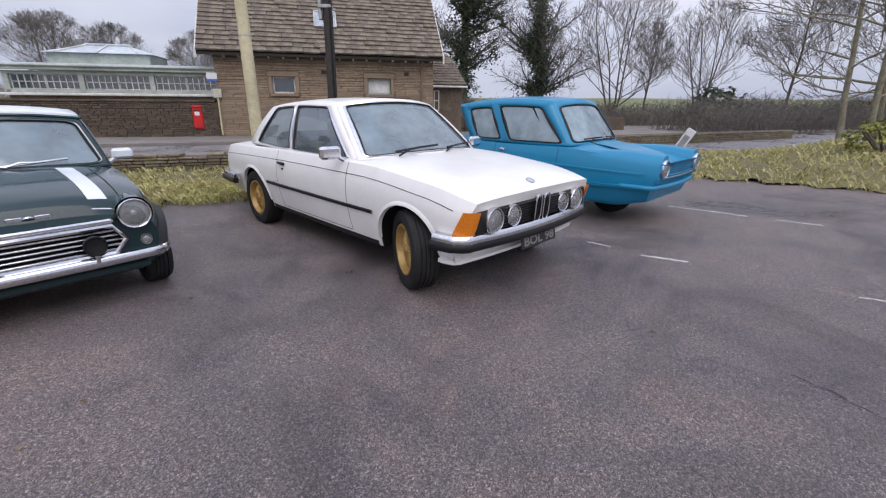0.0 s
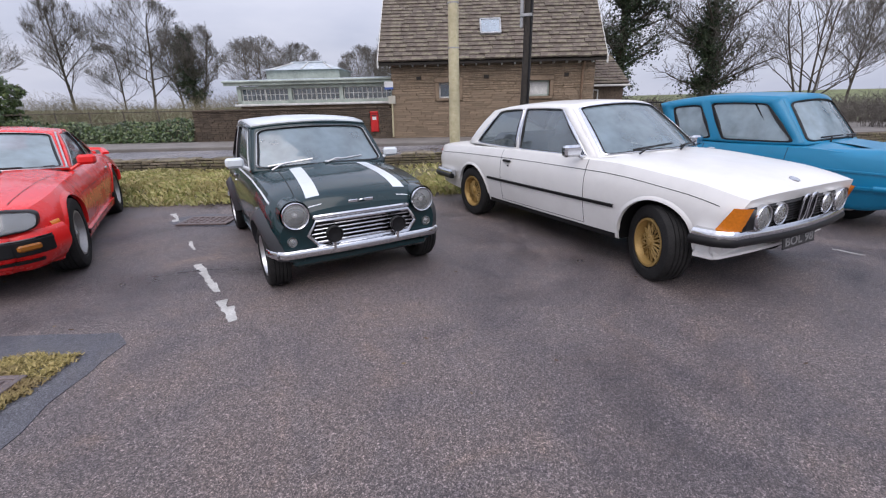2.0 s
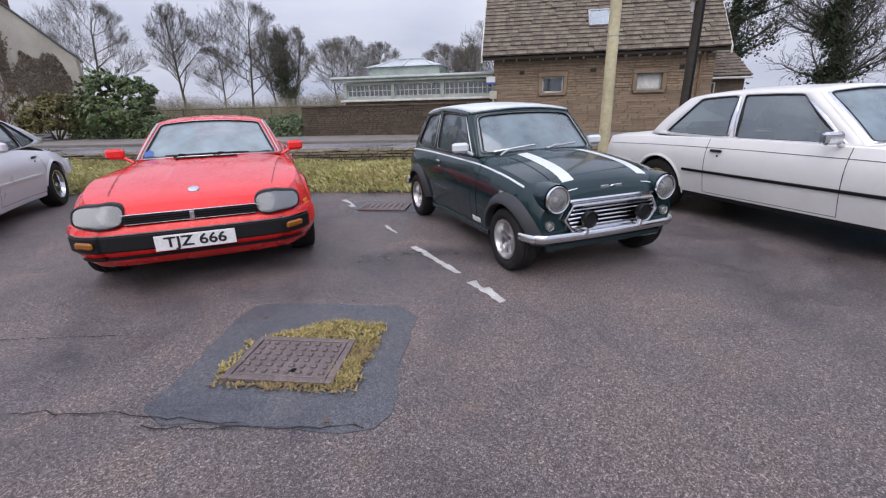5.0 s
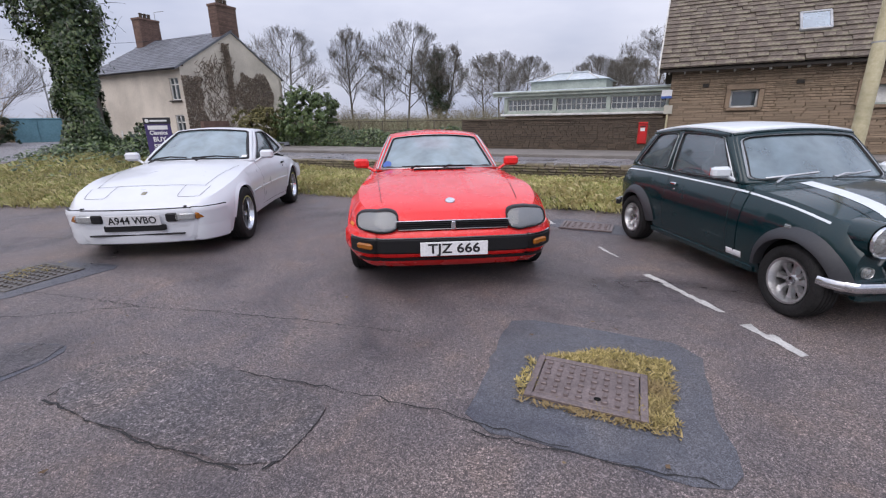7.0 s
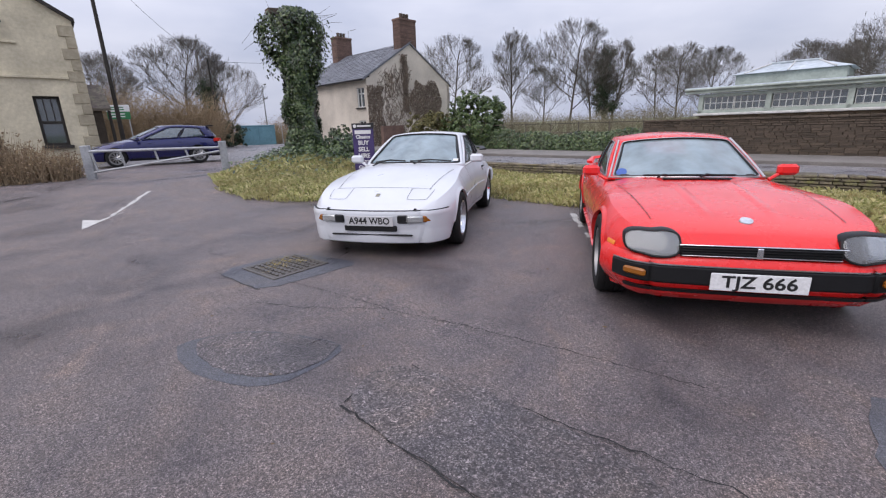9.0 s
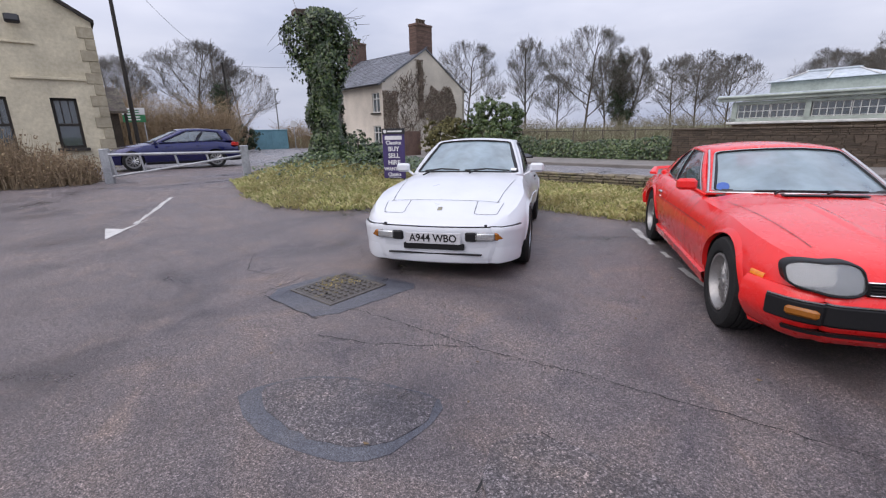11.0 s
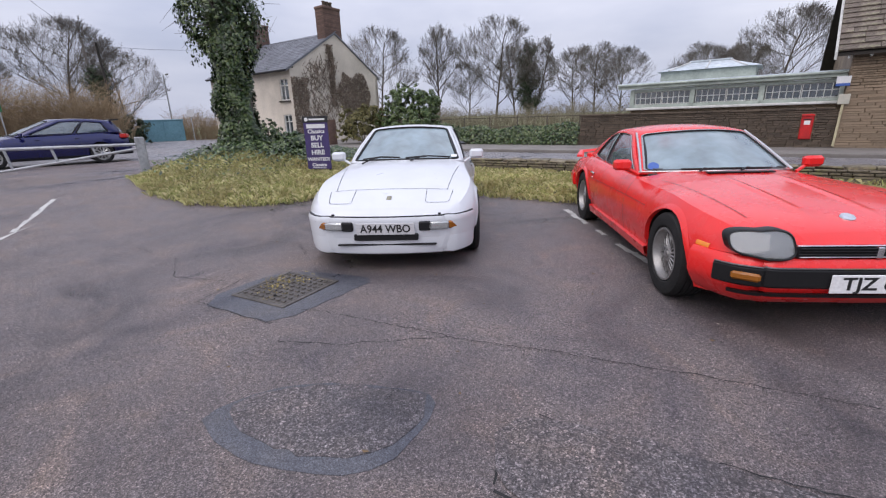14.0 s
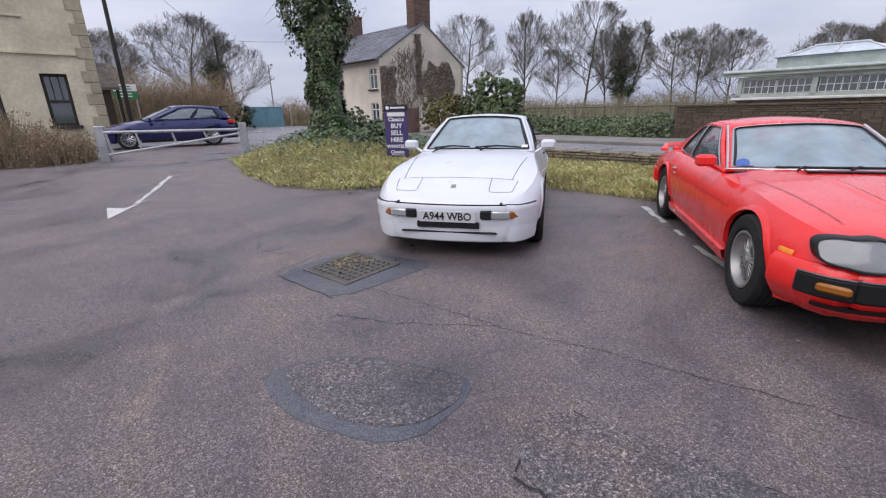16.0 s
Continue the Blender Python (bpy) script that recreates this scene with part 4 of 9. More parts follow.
        def loop(c, r):
            pts = []
            for i in range(4):
                C, Nn, P = Vector(c[i]), Vector(c[(i + 1) % 4]), Vector(c[i - 1])
                C2, N2 = Vector(c[(i + 1) % 4]), Vector(c[(i + 2) % 4])
                rr = min(r, (Nn - C).length * 0.45, (P - C).length * 0.45)
                A, B = C + (P - C).normalized() * rr, C + (Nn - C).normalized() * rr
                rr2 = min(r, (C - C2).length * 0.45, (N2 - C2).length * 0.45)
                A2, B2 = C2 + (C - C2).normalized() * rr2, C2 + (N2 - C2).normalized() * rr2
                for k in range(3):
                    t = 0.5 + k / 6
                    pts.append((1 - t) ** 2 * A + 2 * t * (1 - t) * C + t * t * B)
                for k in range(6):
                    pts.append(B.lerp(A2, k / 6))
                for k in range(3):
                    t = k / 6
                    pts.append((1 - t) ** 2 * A2 + 2 * t * (1 - t) * C2 + t * t * B2)
            return pts

        def rect(u0, u1):
            c = [Vector(p) for p in ((u0, 0), (u1, 0), (u1, 1), (u0, 1))]
            return [c[i].lerp(c[(i + 1) % 4], k / K) for i in range(4) for k in range(K)]

        frame_sh = Shape()
        panes = []
        for name, surf, spans in (("windscreen", front, g["fw"]), ("rear_window", rear, g["rw"]), ("side_window", flank(1), g["sw"]), ("side_window", flank(-1), g["sw"])):
            for u0, u1, quad, r in spans:
                outer, inner = rect(u0, u1), loop(quad, r)
                rings = []
                for t in (0, 0.5, 1):
                    rings.append([surf(*o.lerp(q, t)) for o, q in zip(outer, inner)])
                frame_sh.loft(rings, True, False)
                panes.append((name, surf, inner, quad))
        grid = [[top(i / 12, j / 14) for i in range(13)] for j in range(15)]
        roof_sh = Shape().loft(grid, False, False)
        if "roof_mat" in g:
            rf = part("roof", roof_sh, g["roof_mat"], self.ob, g.get("roof_label", ""), 50)
            sm = rf.modifiers.new("thickness", "SOLIDIFY")
            sm.thickness, sm.offset = 0.03, 0
        else:
            frame_sh.add(roof_sh.v, roof_sh.f)
        b = part("cabin_frame", frame_sh, self.mat, self.ob, "", 45)
        bm = bmesh.new()
        bm.from_mesh(b.data)
        bmesh.ops.remove_doubles(bm, verts=bm.verts, dist=0.003)
        bmesh.ops.recalc_face_normals(bm, faces=bm.faces)
        bm.to_mesh(b.data)
        bm.free()
        b.data.set_sharp_from_angle(angle=radians(45))
        sm = b.modifiers.new("thickness", "SOLIDIFY")
        sm.thickness, sm.offset = 0.028, -1
        for name, surf, inner, quad in panes:
            mid = Vector((sum(q[0] for q in quad) / 4, sum(q[1] for q in quad) / 4))
            rings = [[surf(*mid.lerp(q, t)) for q in inner] for t in (1.02, 0.7, 0.4, 0.12)]
            sh = Shape().loft(rings, True, False)
            sh.f.append(tuple(range(len(sh.v) - len(inner), len(sh.v))))
            sh.m.append(0)
            cen = surf(*mid)
            nrm = (surf(mid.x + 0.02, mid.y) - cen).cross(surf(mid.x, mid.y + 0.02) - cen).normalized()
            if nrm.dot(cen - Vector((0, (self.y0 + self.y1) / 2, cen.z - 0.2))) < 0:
                nrm = -nrm
            inn = Vector(nrm) * -0.008
            sh.v = [tuple(Vector(p) + inn) for p in sh.v]
            pane = part(name, sh, g["screen_mat"] if name == "windscreen" else g["side_mat"], self.ob, "", 60)
            pane.visible_shadow = False
            rim = [surf(*q) for q in inner]
            wide = [surf(*(mid + (q - mid) * (1 + g["trim_w"] / max(0.12, (q - mid).length)))) for q in inner]
            off = nrm * 0.006
            seal = Shape().loft([[p + inn for p in rim], [p + off for p in rim], [p.lerp(q, 0.6) + off * 1.5 for p, q in zip(rim, wide)], [p + off * 0.2 for p in wide]], True, False)
            part("seal", seal, g["trim_mat"], pane, g["trim_label"], 60)
            slim = [surf(*(mid + (q - mid) * (1 - 0.018 / max(0.12, (q - mid).length)))) for q in inner]
            lip = Shape().loft([[p + off * 0.9 for p in rim], [p.lerp(q, 0.5) + off * 1.4 for p, q in zip(rim, slim)], [p + inn * 0.8 for p in slim]], True, False)
            part("gasket", lip, BLACKTRIM, pane, "black rubber gasket", 60)
        self.front, self.rear = front, rear

    def cabin(self, seat_mat, wheel_side=1):
        g, s = self.s["glass"], self.s
        zs = self.zs((g["f0"][0] + g["r0"][0]) / 2)
        hx = g["xb"] * 0.5
        yd = g["f1"][0] - 0.35
        for x in (-hx, hx):
            sh = Shape().box((x, yd, zs - 0.08), (0.46, 0.16, 0.5), bevel=0.06)
            sh.box((x, yd - 0.03, zs + 0.22), (0.26, 0.1, 0.18), bevel=0.04)
            part("seat", sh, seat_mat, self.ob, "front seat with headrest")
        part("seat", Shape().box((0, max(g["r1"][0] + 0.1, s["cabin"][0] + 0.15), zs - 0.06), (g["xb"] * 1.5, 0.16, 0.4), bevel=0.06), seat_mat, self.ob, "rear bench seat")
        yf = s["cabin"][1] - 0.18
        part("dashboard", Shape().box((0, yf, zs - 0.03), (g["xb"] * 1.8, 0.34, 0.16), bevel=0.05), CABIN, self.ob)
        ring = [(hx * wheel_side + 0.18 * math.cos(a), yf - 0.3 + 0.06 * math.sin(a), zs + 0.02 + 0.17 * math.sin(a)) for a in (2 * math.pi * k / 20 for k in range(21))]
        part("steering_wheel", Shape().tube(ring, 0.014, 6, False), BLACKTRIM, self.ob)

    def wrap(self, y_from, off, z, bow=0.04, front=True):
        """A path round nose or tail, from flank to flank, outward to its right."""
        end = self.y1 if front else self.y0
        ys = [y_from + (end - y_from) * k / 8 for k in range(9)]
        right = [(self.w(y) + off, y + self.lean(y, z), z) for y in ys[:-1]]
        we, ye = self.w(end), end + self.lean(end, z)
        sg = 1 if front else -1
        for k in range(1, 4):
            a = math.pi / 2 * k / 4
            right.append((we - 0.06 + (0.06 + off) * math.cos(a), ye - sg * 0.06 + sg * (0.06 + off) * math.sin(a) + sg * bow * 0.1, z))
        n = 10
        mid = [((we - 0.06) * (1 - 2 * k / n), ye + sg * (off + bow * (1 - (1 - 2 * k / n) ** 2)), z) for k in range(n + 1)]
        left = [(-x, y, zz) for x, y, zz in reversed(right)]
        path = right + mid + left
        return path if front else path[::-1]

    def bumper(self, name, y_from, off, z, section, mat, bow=0.04, front=True, label="", parent=None):
        return part(name, Shape().sweep(self.wrap(y_from, off, z, bow, front), section), mat, parent or self.ob, label, 40)

    def strip(self, name, pts, width, proud, mat, sgn, parent=None, label=""):
        """A strip that lies on the flank, through (y, z) places."""
        rings = []
        for y, z in pts:
            rings.append([self.side(y, z - width / 2, sgn, 0.0005), self.side(y, z - width / 2 + width * 0.1, sgn, proud), self.side(y, z + width / 2 - width * 0.1, sgn, proud), self.side(y, z + width / 2, sgn, 0.0005)])
        return part(name, Shape().loft(rings, False, False), mat, parent or self.ob, label, 50)

    def upright(self, name, pts, width, mat, sgn, proud=0.0012):
        rings = [[self.side(y - width / 2, z, sgn, proud), self.side(y + width / 2, z, sgn, proud)] for y, z in pts]
        return part(name, Shape().loft(rings, False, False), mat, self.ob, "", 50)

    def topline(self, name, pts, width, mat, up=0.0035, label=""):
        """A line on bonnet or boot through (x, y) places."""
        rings = []
        for i, (x, y) in enumerate(pts):
            x2, y2 = pts[min(i + 1, len(pts) - 1)]
            x1, y1 = pts[max(i - 1, 0)]
            d = Vector((x2 - x1, y2 - y1)).normalized() * width / 2
            rings.append([self.deck(x - d.y, y + d.x, up), self.deck(x + d.y, y - d.x, up)])
        return part(name, Shape().loft(rings, False, False), mat, self.ob, label, 50)

    def arch_lip(self, yc, sgn, r, w, mat, out=0.02, a0=0.02, a1=0.98):
        R, zc = self.s["arch_r"], self.s["arch_z"]
        rings = []
        for k in range(25):
            a = math.pi * (a0 + (a1 - a0) * k / 24)
            ca, sa = math.cos(a), math.sin(a)
            def at(rad, o):
                return self.side(yc + rad * ca, max(zc + rad * sa, self.zb(yc) + 0.0), sgn, o)
            rings.append([at(R - 0.006, -0.02), at(R - 0.004, out), at(R + w * 0.35, out * 0.95), at(R + w, 0.001)])
        return part("wheel_arch", Shape().loft(rings, False, False), mat, self.ob, "", 60)

    def wheel(self, x, y, radius, rim, width, style, steer=0.0, rim_mat=None):
        sgn = 1 if x > 0 else -1
        hub = Shape().lathe([(-0.06, 0.02), (-0.06, rim * 0.8), (-0.04, rim * 0.8), (-0.02, 0.02)], 20)
        wh = part("wheel", hub, UNDER, self.ob)
        wh.matrix_basis = pose(x, y, radius, 0, 0, steer + (0 if sgn > 0 else 180))
        h = width / 2
        tp = [(-h * 0.75, rim), (-h, rim + 0.02), (-h * 1.06, (rim + radius) / 2), (-h * 0.96, radius - 0.015), (-h * 0.78, radius - 0.003)]
        for q in (-0.5, -0.16, 0.16, 0.5):
            tp += [(h * (q - 0.05), radius), (h * (q - 0.03), radius - 0.008), (h * (q + 0.03), radius - 0.008), (h * (q + 0.05), radius)]
        tp += [(h * 0.78, radius - 0.003), (h * 0.96, radius - 0.015), (h * 1.06, (rim + radius) / 2), (h, rim + 0.02), (h * 0.75, rim)]
        part("tyre", Shape().lathe(tp, 40), RUBBER, wh, "", 35)
        rm = rim_mat or DULLCHROME
        dish = {"lattice": 0.4, "minilite": 0.1, "dial": 0.25, "steel": 0.3, "multi": 0.5}[style] * h
        part("rim", Shape().lathe([(h * 0.72, rim + 0.006), (h * 0.95, rim + 0.003), (h * 0.95, rim - 0.012), (h * 0.7, rim - 0.02), (dish, rim - 0.035), (-h * 0.7, rim - 0.03)], 40), CHROME if style == "dial" else rm, wh, "", 40)
        sp = Shape()
        face = dish + 0.012
        rr = rim - 0.028
        if style == "lattice":
            for k in range(16):
                for tw in (-0.2, 0.2):
                    a = 2 * math.pi * k / 16
                    pts = [(face + 0.012 - 0.02 * t, (rr * (0.24 + 0.76 * t)) * math.cos(a + tw * (t - 0.3) * 1.4), (rr * (0.24 + 0.76 * t)) * math.sin(a + tw * (t - 0.3) * 1.4)) for t in (0, 0.33, 0.66, 1)]
                    sp.tube(pts, 0.0055, 5)
            sp.lathe([(face - 0.02, rr * 0.36), (face + 0.012, rr * 0.34), (face + 0.02, rr * 0.26), (face + 0.016, 0.001)], 24)
        elif style == "minilite":
            for k in range(8):
                a = 2 * math.pi * k / 8
                m = Matrix.Rotation(a, 4, "X")
                sp.loft([[(face - 0.02, -0.022, rr * 0.3), (face + 0.01, -0.012, rr * 0.3), (face + 0.01, 0.012, rr * 0.3), (face - 0.02, 0.022, rr * 0.3)], [(face - 0.02, -0.02, rr * 0.75), (face + 0.012, -0.009, rr * 0.75), (face + 0.012, 0.009, rr * 0.75), (face - 0.02, 0.02, rr * 0.75)], [(face - 0.03, -0.034, rr * 1.02), (face + 0.004, -0.024, rr * 1.02), (face + 0.004, 0.024, rr * 1.02), (face - 0.03, 0.034, rr * 1.02)]], True, True, at=m)
            sp.lathe([(face - 0.02, rr * 0.4), (face + 0.006, rr * 0.38), (face + 0.014, rr * 0.24), (face + 0.03, rr * 0.2), (face + 0.03, 0.001)], 24)
        elif style == "dial":
            n, hole = 5, 0.2
            ring = []
            sp.lathe([(face, rr * 1.02), (face + 0.008, rr * 0.86), (face + 0.006, rr * 0.8)], 40)
            for k in range(n):
                a = 2 * math.pi * (k + 0.5) / n
                m = Matrix.Rotation(a, 4, "X")
                sp.loft([[(face - 0.015, -0.05, rr * 0.3), (face + 0.016, -0.046, rr * 0.3), (face + 0.016, 0.046, rr * 0.3), (face - 0.015, 0.05, rr * 0.3)], [(face - 0.015, -0.03, rr * 0.6), (face + 0.014, -0.026, rr * 0.6), (face + 0.014, 0.026, rr * 0.6), (face - 0.015, 0.03, rr * 0.6)], [(face - 0.015, -0.062, rr * 0.86), (face + 0.006, -0.058, rr * 0.86), (face + 0.006, 0.058, rr * 0.86), (face - 0.015, 0.062, rr * 0.86)]], True, True, at=m)
            sp.lathe([(face - 0.02, rr * 0.42), (face + 0.014, rr * 0.4), (face + 0.02, rr * 0.28), (face + 0.012, 0.001)], 24)
        elif style == "multi":
            for k in range(10):
                a = 2 * math.pi * k / 10
                for tw in (-0.12, 0.12):
                    pts = [(face + 0.01 - 0.012 * t, rr * (0.2 + 0.8 * t) * math.cos(a + tw * t), rr * (0.2 + 0.8 * t) * math.sin(a + tw * t)) for t in (0, 0.5, 1)]
                    sp.tube(pts, 0.012, 5)
            sp.lathe([(face, rr * 0.3), (face + 0.02, rr * 0.24), (face + 0.02, 0.001)], 20)
        else:
            sp.lathe([(face - 0.02, rr), (face, rr * 0.8), (face + 0.02, rr * 0.6), (face + 0.005, rr * 0.45), (face + 0.03, rr * 0.2), (face + 0.03, 0.001)], 30)
        part("spokes", sp, BLACKTRIM if style == "dial" else rm, wh, "", 35)
        cap = Shape().lathe([(face + 0.015, 0.032), (face + 0.03, 0.028), (face + 0.034, 0.001)], 16)
        part("centre_cap", cap, CHROME if style != "lattice" else rm, wh)
        return wh

    def round_lamp(self, name, p, r, tilt=0.0, ring_mat=None, deep=0.06, yaw=0.0, label="", bar=True):
        """A round headlamp facing +y at p."""
        m = pose(*p, tilt, 0, yaw)
        bowl = Shape().lathe([(-deep, r * 0.5), (-deep * 0.6, r * 0.85), (0.0, r * 0.97)], 28, "y", at=m)
        lamp = part(name, bowl, LAMPBOWL, self.ob, label)
        part("rim", Shape().lathe([(-0.02, r * 1.12), (0.004, r * 1.13), (0.016, r * 1.07), (0.012, r * 0.97), (0.0, r * 0.95)], 28, "y", at=m), ring_mat or CHROME, lamp)
        part("lens", Shape().lathe([(0.004, r * 0.97), (0.014, r * 0.7), (0.02, r * 0.35), (0.022, 0.001)], 28, "y", at=m), LENS, lamp)
        if bar:
            part("bulb", Shape().lathe([(-deep * 0.6, 0.001), (-deep * 0.55, r * 0.2), (-deep * 0.2, r * 0.2), (-deep * 0.1, 0.001)], 12, "y", at=m), DULLCHROME, lamp)
        return lamp

    def wiper(self, p0, p1, blade, mat=None):
        sh = Shape().tube([p0, (Vector(p0) + Vector(p1)) / 2 + Vector((0, 0, 0.015)), p1], 0.009, 5)
        w = part("wiper", sh, mat or BLACKTRIM, self.ob)
        part("blade", Shape().tube(blade, 0.009, 5), mat or BLACKTRIM, w)

    def plate(self, text, y, z, w=0.52, h=0.111, mat=None, ink=None, tilt=0.0, size=0.1, tw=None):
        base = Shape().box((0, 0, 0), (w, 0.008, h), pose(0, y, z, tilt), bevel=0.003)
        pl = part("number_plate", base, mat or PLATEWHITE, self.ob, "number plate reading " + text)
        words("lettering", text, size, ink or PLATEBLACK, pl, pose(0, y, z, tilt) @ pose(0, 0.005, 0, 90, 0, 180), "", 0.0012, tw)
        return pl


def mirror(car, p, size, mat, sgn, yaw=0.0, label=""):
    m = pose(*p, 0, 0, yaw)
    b = part("door_mirror", Shape().box((0, 0, 0), size, m, bevel=min(size) * 0.28), mat, car.ob, label)
    part("stalk", Shape().tube([(p[0] - sgn * size[0] * 0.3, p[1], p[2] - size[2] * 0.3), (p[0] - sgn * (size[0] * 0.5 + 0.07), p[1] + 0.03, p[2] - size[2] * 0.5 - 0.04)], 0.016, 6), mat, b)
    part("glass", Shape().box((0, -size[1] / 2 - 0.002, 0), (size[0] * 0.84, 0.006, size[2] * 0.8), m), CHROME, b)
    return b

SEALBEAD = plain("bright_beaded_seal", (0.4, 0.42, 0.43), 0.35, 0.6)
WHITEPAINT = paint("ivory_white_paint", (0.76, 0.755, 0.735), 0.3, 0.4, 0.1)
ALPINE = paint("bright_white_paint", (0.62, 0.64, 0.67), 0.26, 0.5, 0.06)
REDCAR = paint("signal_red_paint", (0.74, 0.02, 0.018), 0.2, 0.55, 0.1, 0.0, 0.3)
GREENCAR = paint("dark_green_paint", (0.003, 0.022, 0.026), 0.16, 0.7, 0.06, 0.0, 0.2)
BLUECAR = paint("sky_blue_paint", (0.002, 0.2, 0.37), 0.34, 0.25, 0.1)
NAVY = paint("deep_blue_metallic", (0.006, 0.008, 0.075), 0.16, 0.8, 0.05, 0.3)
STRIPE = paint("white_stripe", (0.68, 0.73, 0.76), 0.35, 0.3, 0.2)

# white two-door saloon on gold wheels
BMW_SPEC = {
    "width": [(-0.98, 0.70), (-0.8, 0.755), (0, 0.795), (1.3, 0.805), (2.56, 0.795), (2.95, 0.768), (3.08, 0.738)],
    "shoulder": [(-0.98, 0.80), (0, 0.84), (1.3, 0.86), (2.0, 0.86), (2.7, 0.805), (3.08, 0.72)],
    "top": [(-0.98, 0.83), (-0.4, 0.88), (1.9, 0.905), (2.6, 0.85), (2.95, 0.785), (3.08, 0.735)],
    "bottom": [(-0.98, 0.3), (-0.4, 0.26), (0.4, 0.235), (2.2, 0.235), (3.08, 0.29)],
    "waist": 0.66, "tuck": 0.07, "inset": 0.05, "crown": 4.5, "nose_rake": 0.32, "tail_rake": 0.1,
    "axles": (0.0, 2.563), "arch_z": 0.3, "arch_r": 0.335, "cabin": (-0.15, 1.98),
    "glass": {"xb": 0.70, "xt": 0.555, "xr": 0.66, "xtr": 0.53, "f0": (2.1, 0.895), "f1": (1.5, 1.34), "r0": (-0.4, 0.9), "r1": (0.03, 1.3), "bow": 0.2, "rbow": 0.14, "puff": 0.03, "drop": 0.045, "drop0": 0.03,
              "bulge": 0.025, "bulge0": 0.035, "tumble": 0.02, "rise": 0.03, "dip": -0.01,
              "fw": [(0, 1, ((0.045, 0.05), (0.955, 0.05), (0.945, 0.93), (0.055, 0.93)), 0.05)], "rw": [(0, 1, ((0.07, 0.12), (0.93, 0.12), (0.92, 0.9), (0.08, 0.9)), 0.06)],
              "sw": [(0, 0.5, ((0.055, 0.04), (0.485, 0.04), (0.475, 0.91), (0.09, 0.91)), 0.03), (0.5, 1, ((0.525, 0.04), (0.90, 0.06), (0.84, 0.91), (0.515, 0.91)), 0.06)],
              "trim_w": 0.022, "trim_mat": CHROME, "trim_label": "bright chrome window trim", "screen_mat": SCREEN, "side_mat": SIDEGLASS},
}
bmw = Car("saloon_car", "old white two-door saloon with gold lattice wheels", pose(-2.066, 5.184, 0, 0, 0, -132.8), BMW_SPEC, WHITEPAINT)
bmw.shell()
bmw.house()

# dark green small car with white roof and stripes
MINI_SPEC = {
    "width": [(-0.50, 0.58), (-0.40, 0.64), (-0.1, 0.685), (0.6, 0.70), (1.5, 0.70), (2.1, 0.69), (2.27, 0.665), (2.38, 0.62)],
    "shoulder": [(-0.50, 0.72), (-0.3, 0.79), (0.4, 0.81), (1.4, 0.80), (1.8, 0.77), (2.12, 0.72), (2.3, 0.665), (2.38, 0.58)],
    "top": [(-0.50, 0.75), (-0.3, 0.83), (1.45, 0.86), (1.7, 0.845), (2.02, 0.81), (2.25, 0.755), (2.34, 0.70), (2.38, 0.63)],
    "bottom": [(-0.50, 0.3), (0, 0.2), (1.9, 0.18), (2.38, 0.26)],
    "waist": 0.6, "tuck": 0.05, "inset": 0.075, "crown": 2.6,
    "axles": (0.0, 2.036), "arch_z": 0.245, "arch_r": 0.29, "cabin": (-0.2, 1.42),
    "glass": {"xb": 0.625, "xt": 0.535, "xr": 0.59, "xtr": 0.51, "f0": (1.56, 0.83), "f1": (1.18, 1.215), "r0": (-0.46, 0.82), "r1": (-0.12, 1.2), "bow": 0.14, "rbow": 0.14, "puff": 0.012, "drop": 0.035, "drop0": 0.02,
              "bulge": 0.02, "bulge0": 0.03, "tumble": 0.01, "rise": 0.045, "dip": -0.005,
              "fw": [(0, 1, ((0.035, 0.06), (0.965, 0.06), (0.955, 0.88), (0.045, 0.88)), 0.09)], "rw": [(0, 1, ((0.12, 0.15), (0.88, 0.15), (0.87, 0.86), (0.13, 0.86)), 0.1)],
              "sw": [(0, 0.55, ((0.05, 0.05), (0.52, 0.05), (0.52, 0.88), (0.075, 0.88)), 0.035), (0.55, 1, ((0.575, 0.05), (0.93, 0.05), (0.88, 0.88), (0.575, 0.88)), 0.09)],
              "trim_w": 0.012, "trim_mat": SEALBEAD, "trim_label": "grey rubber window seal with a bright bead", "screen_mat": SCREEN, "side_mat": SIDEGLASS, "roof_mat": STRIPE, "roof_label": "white painted roof"},
}
mini = Car("small_hatch_car", "dark green compact car with white roof and bonnet stripes", pose(-4.642, 3.796, 0, 0, 0, -130.1), MINI_SPEC, GREENCAR)
mini.shell()
mini.house()

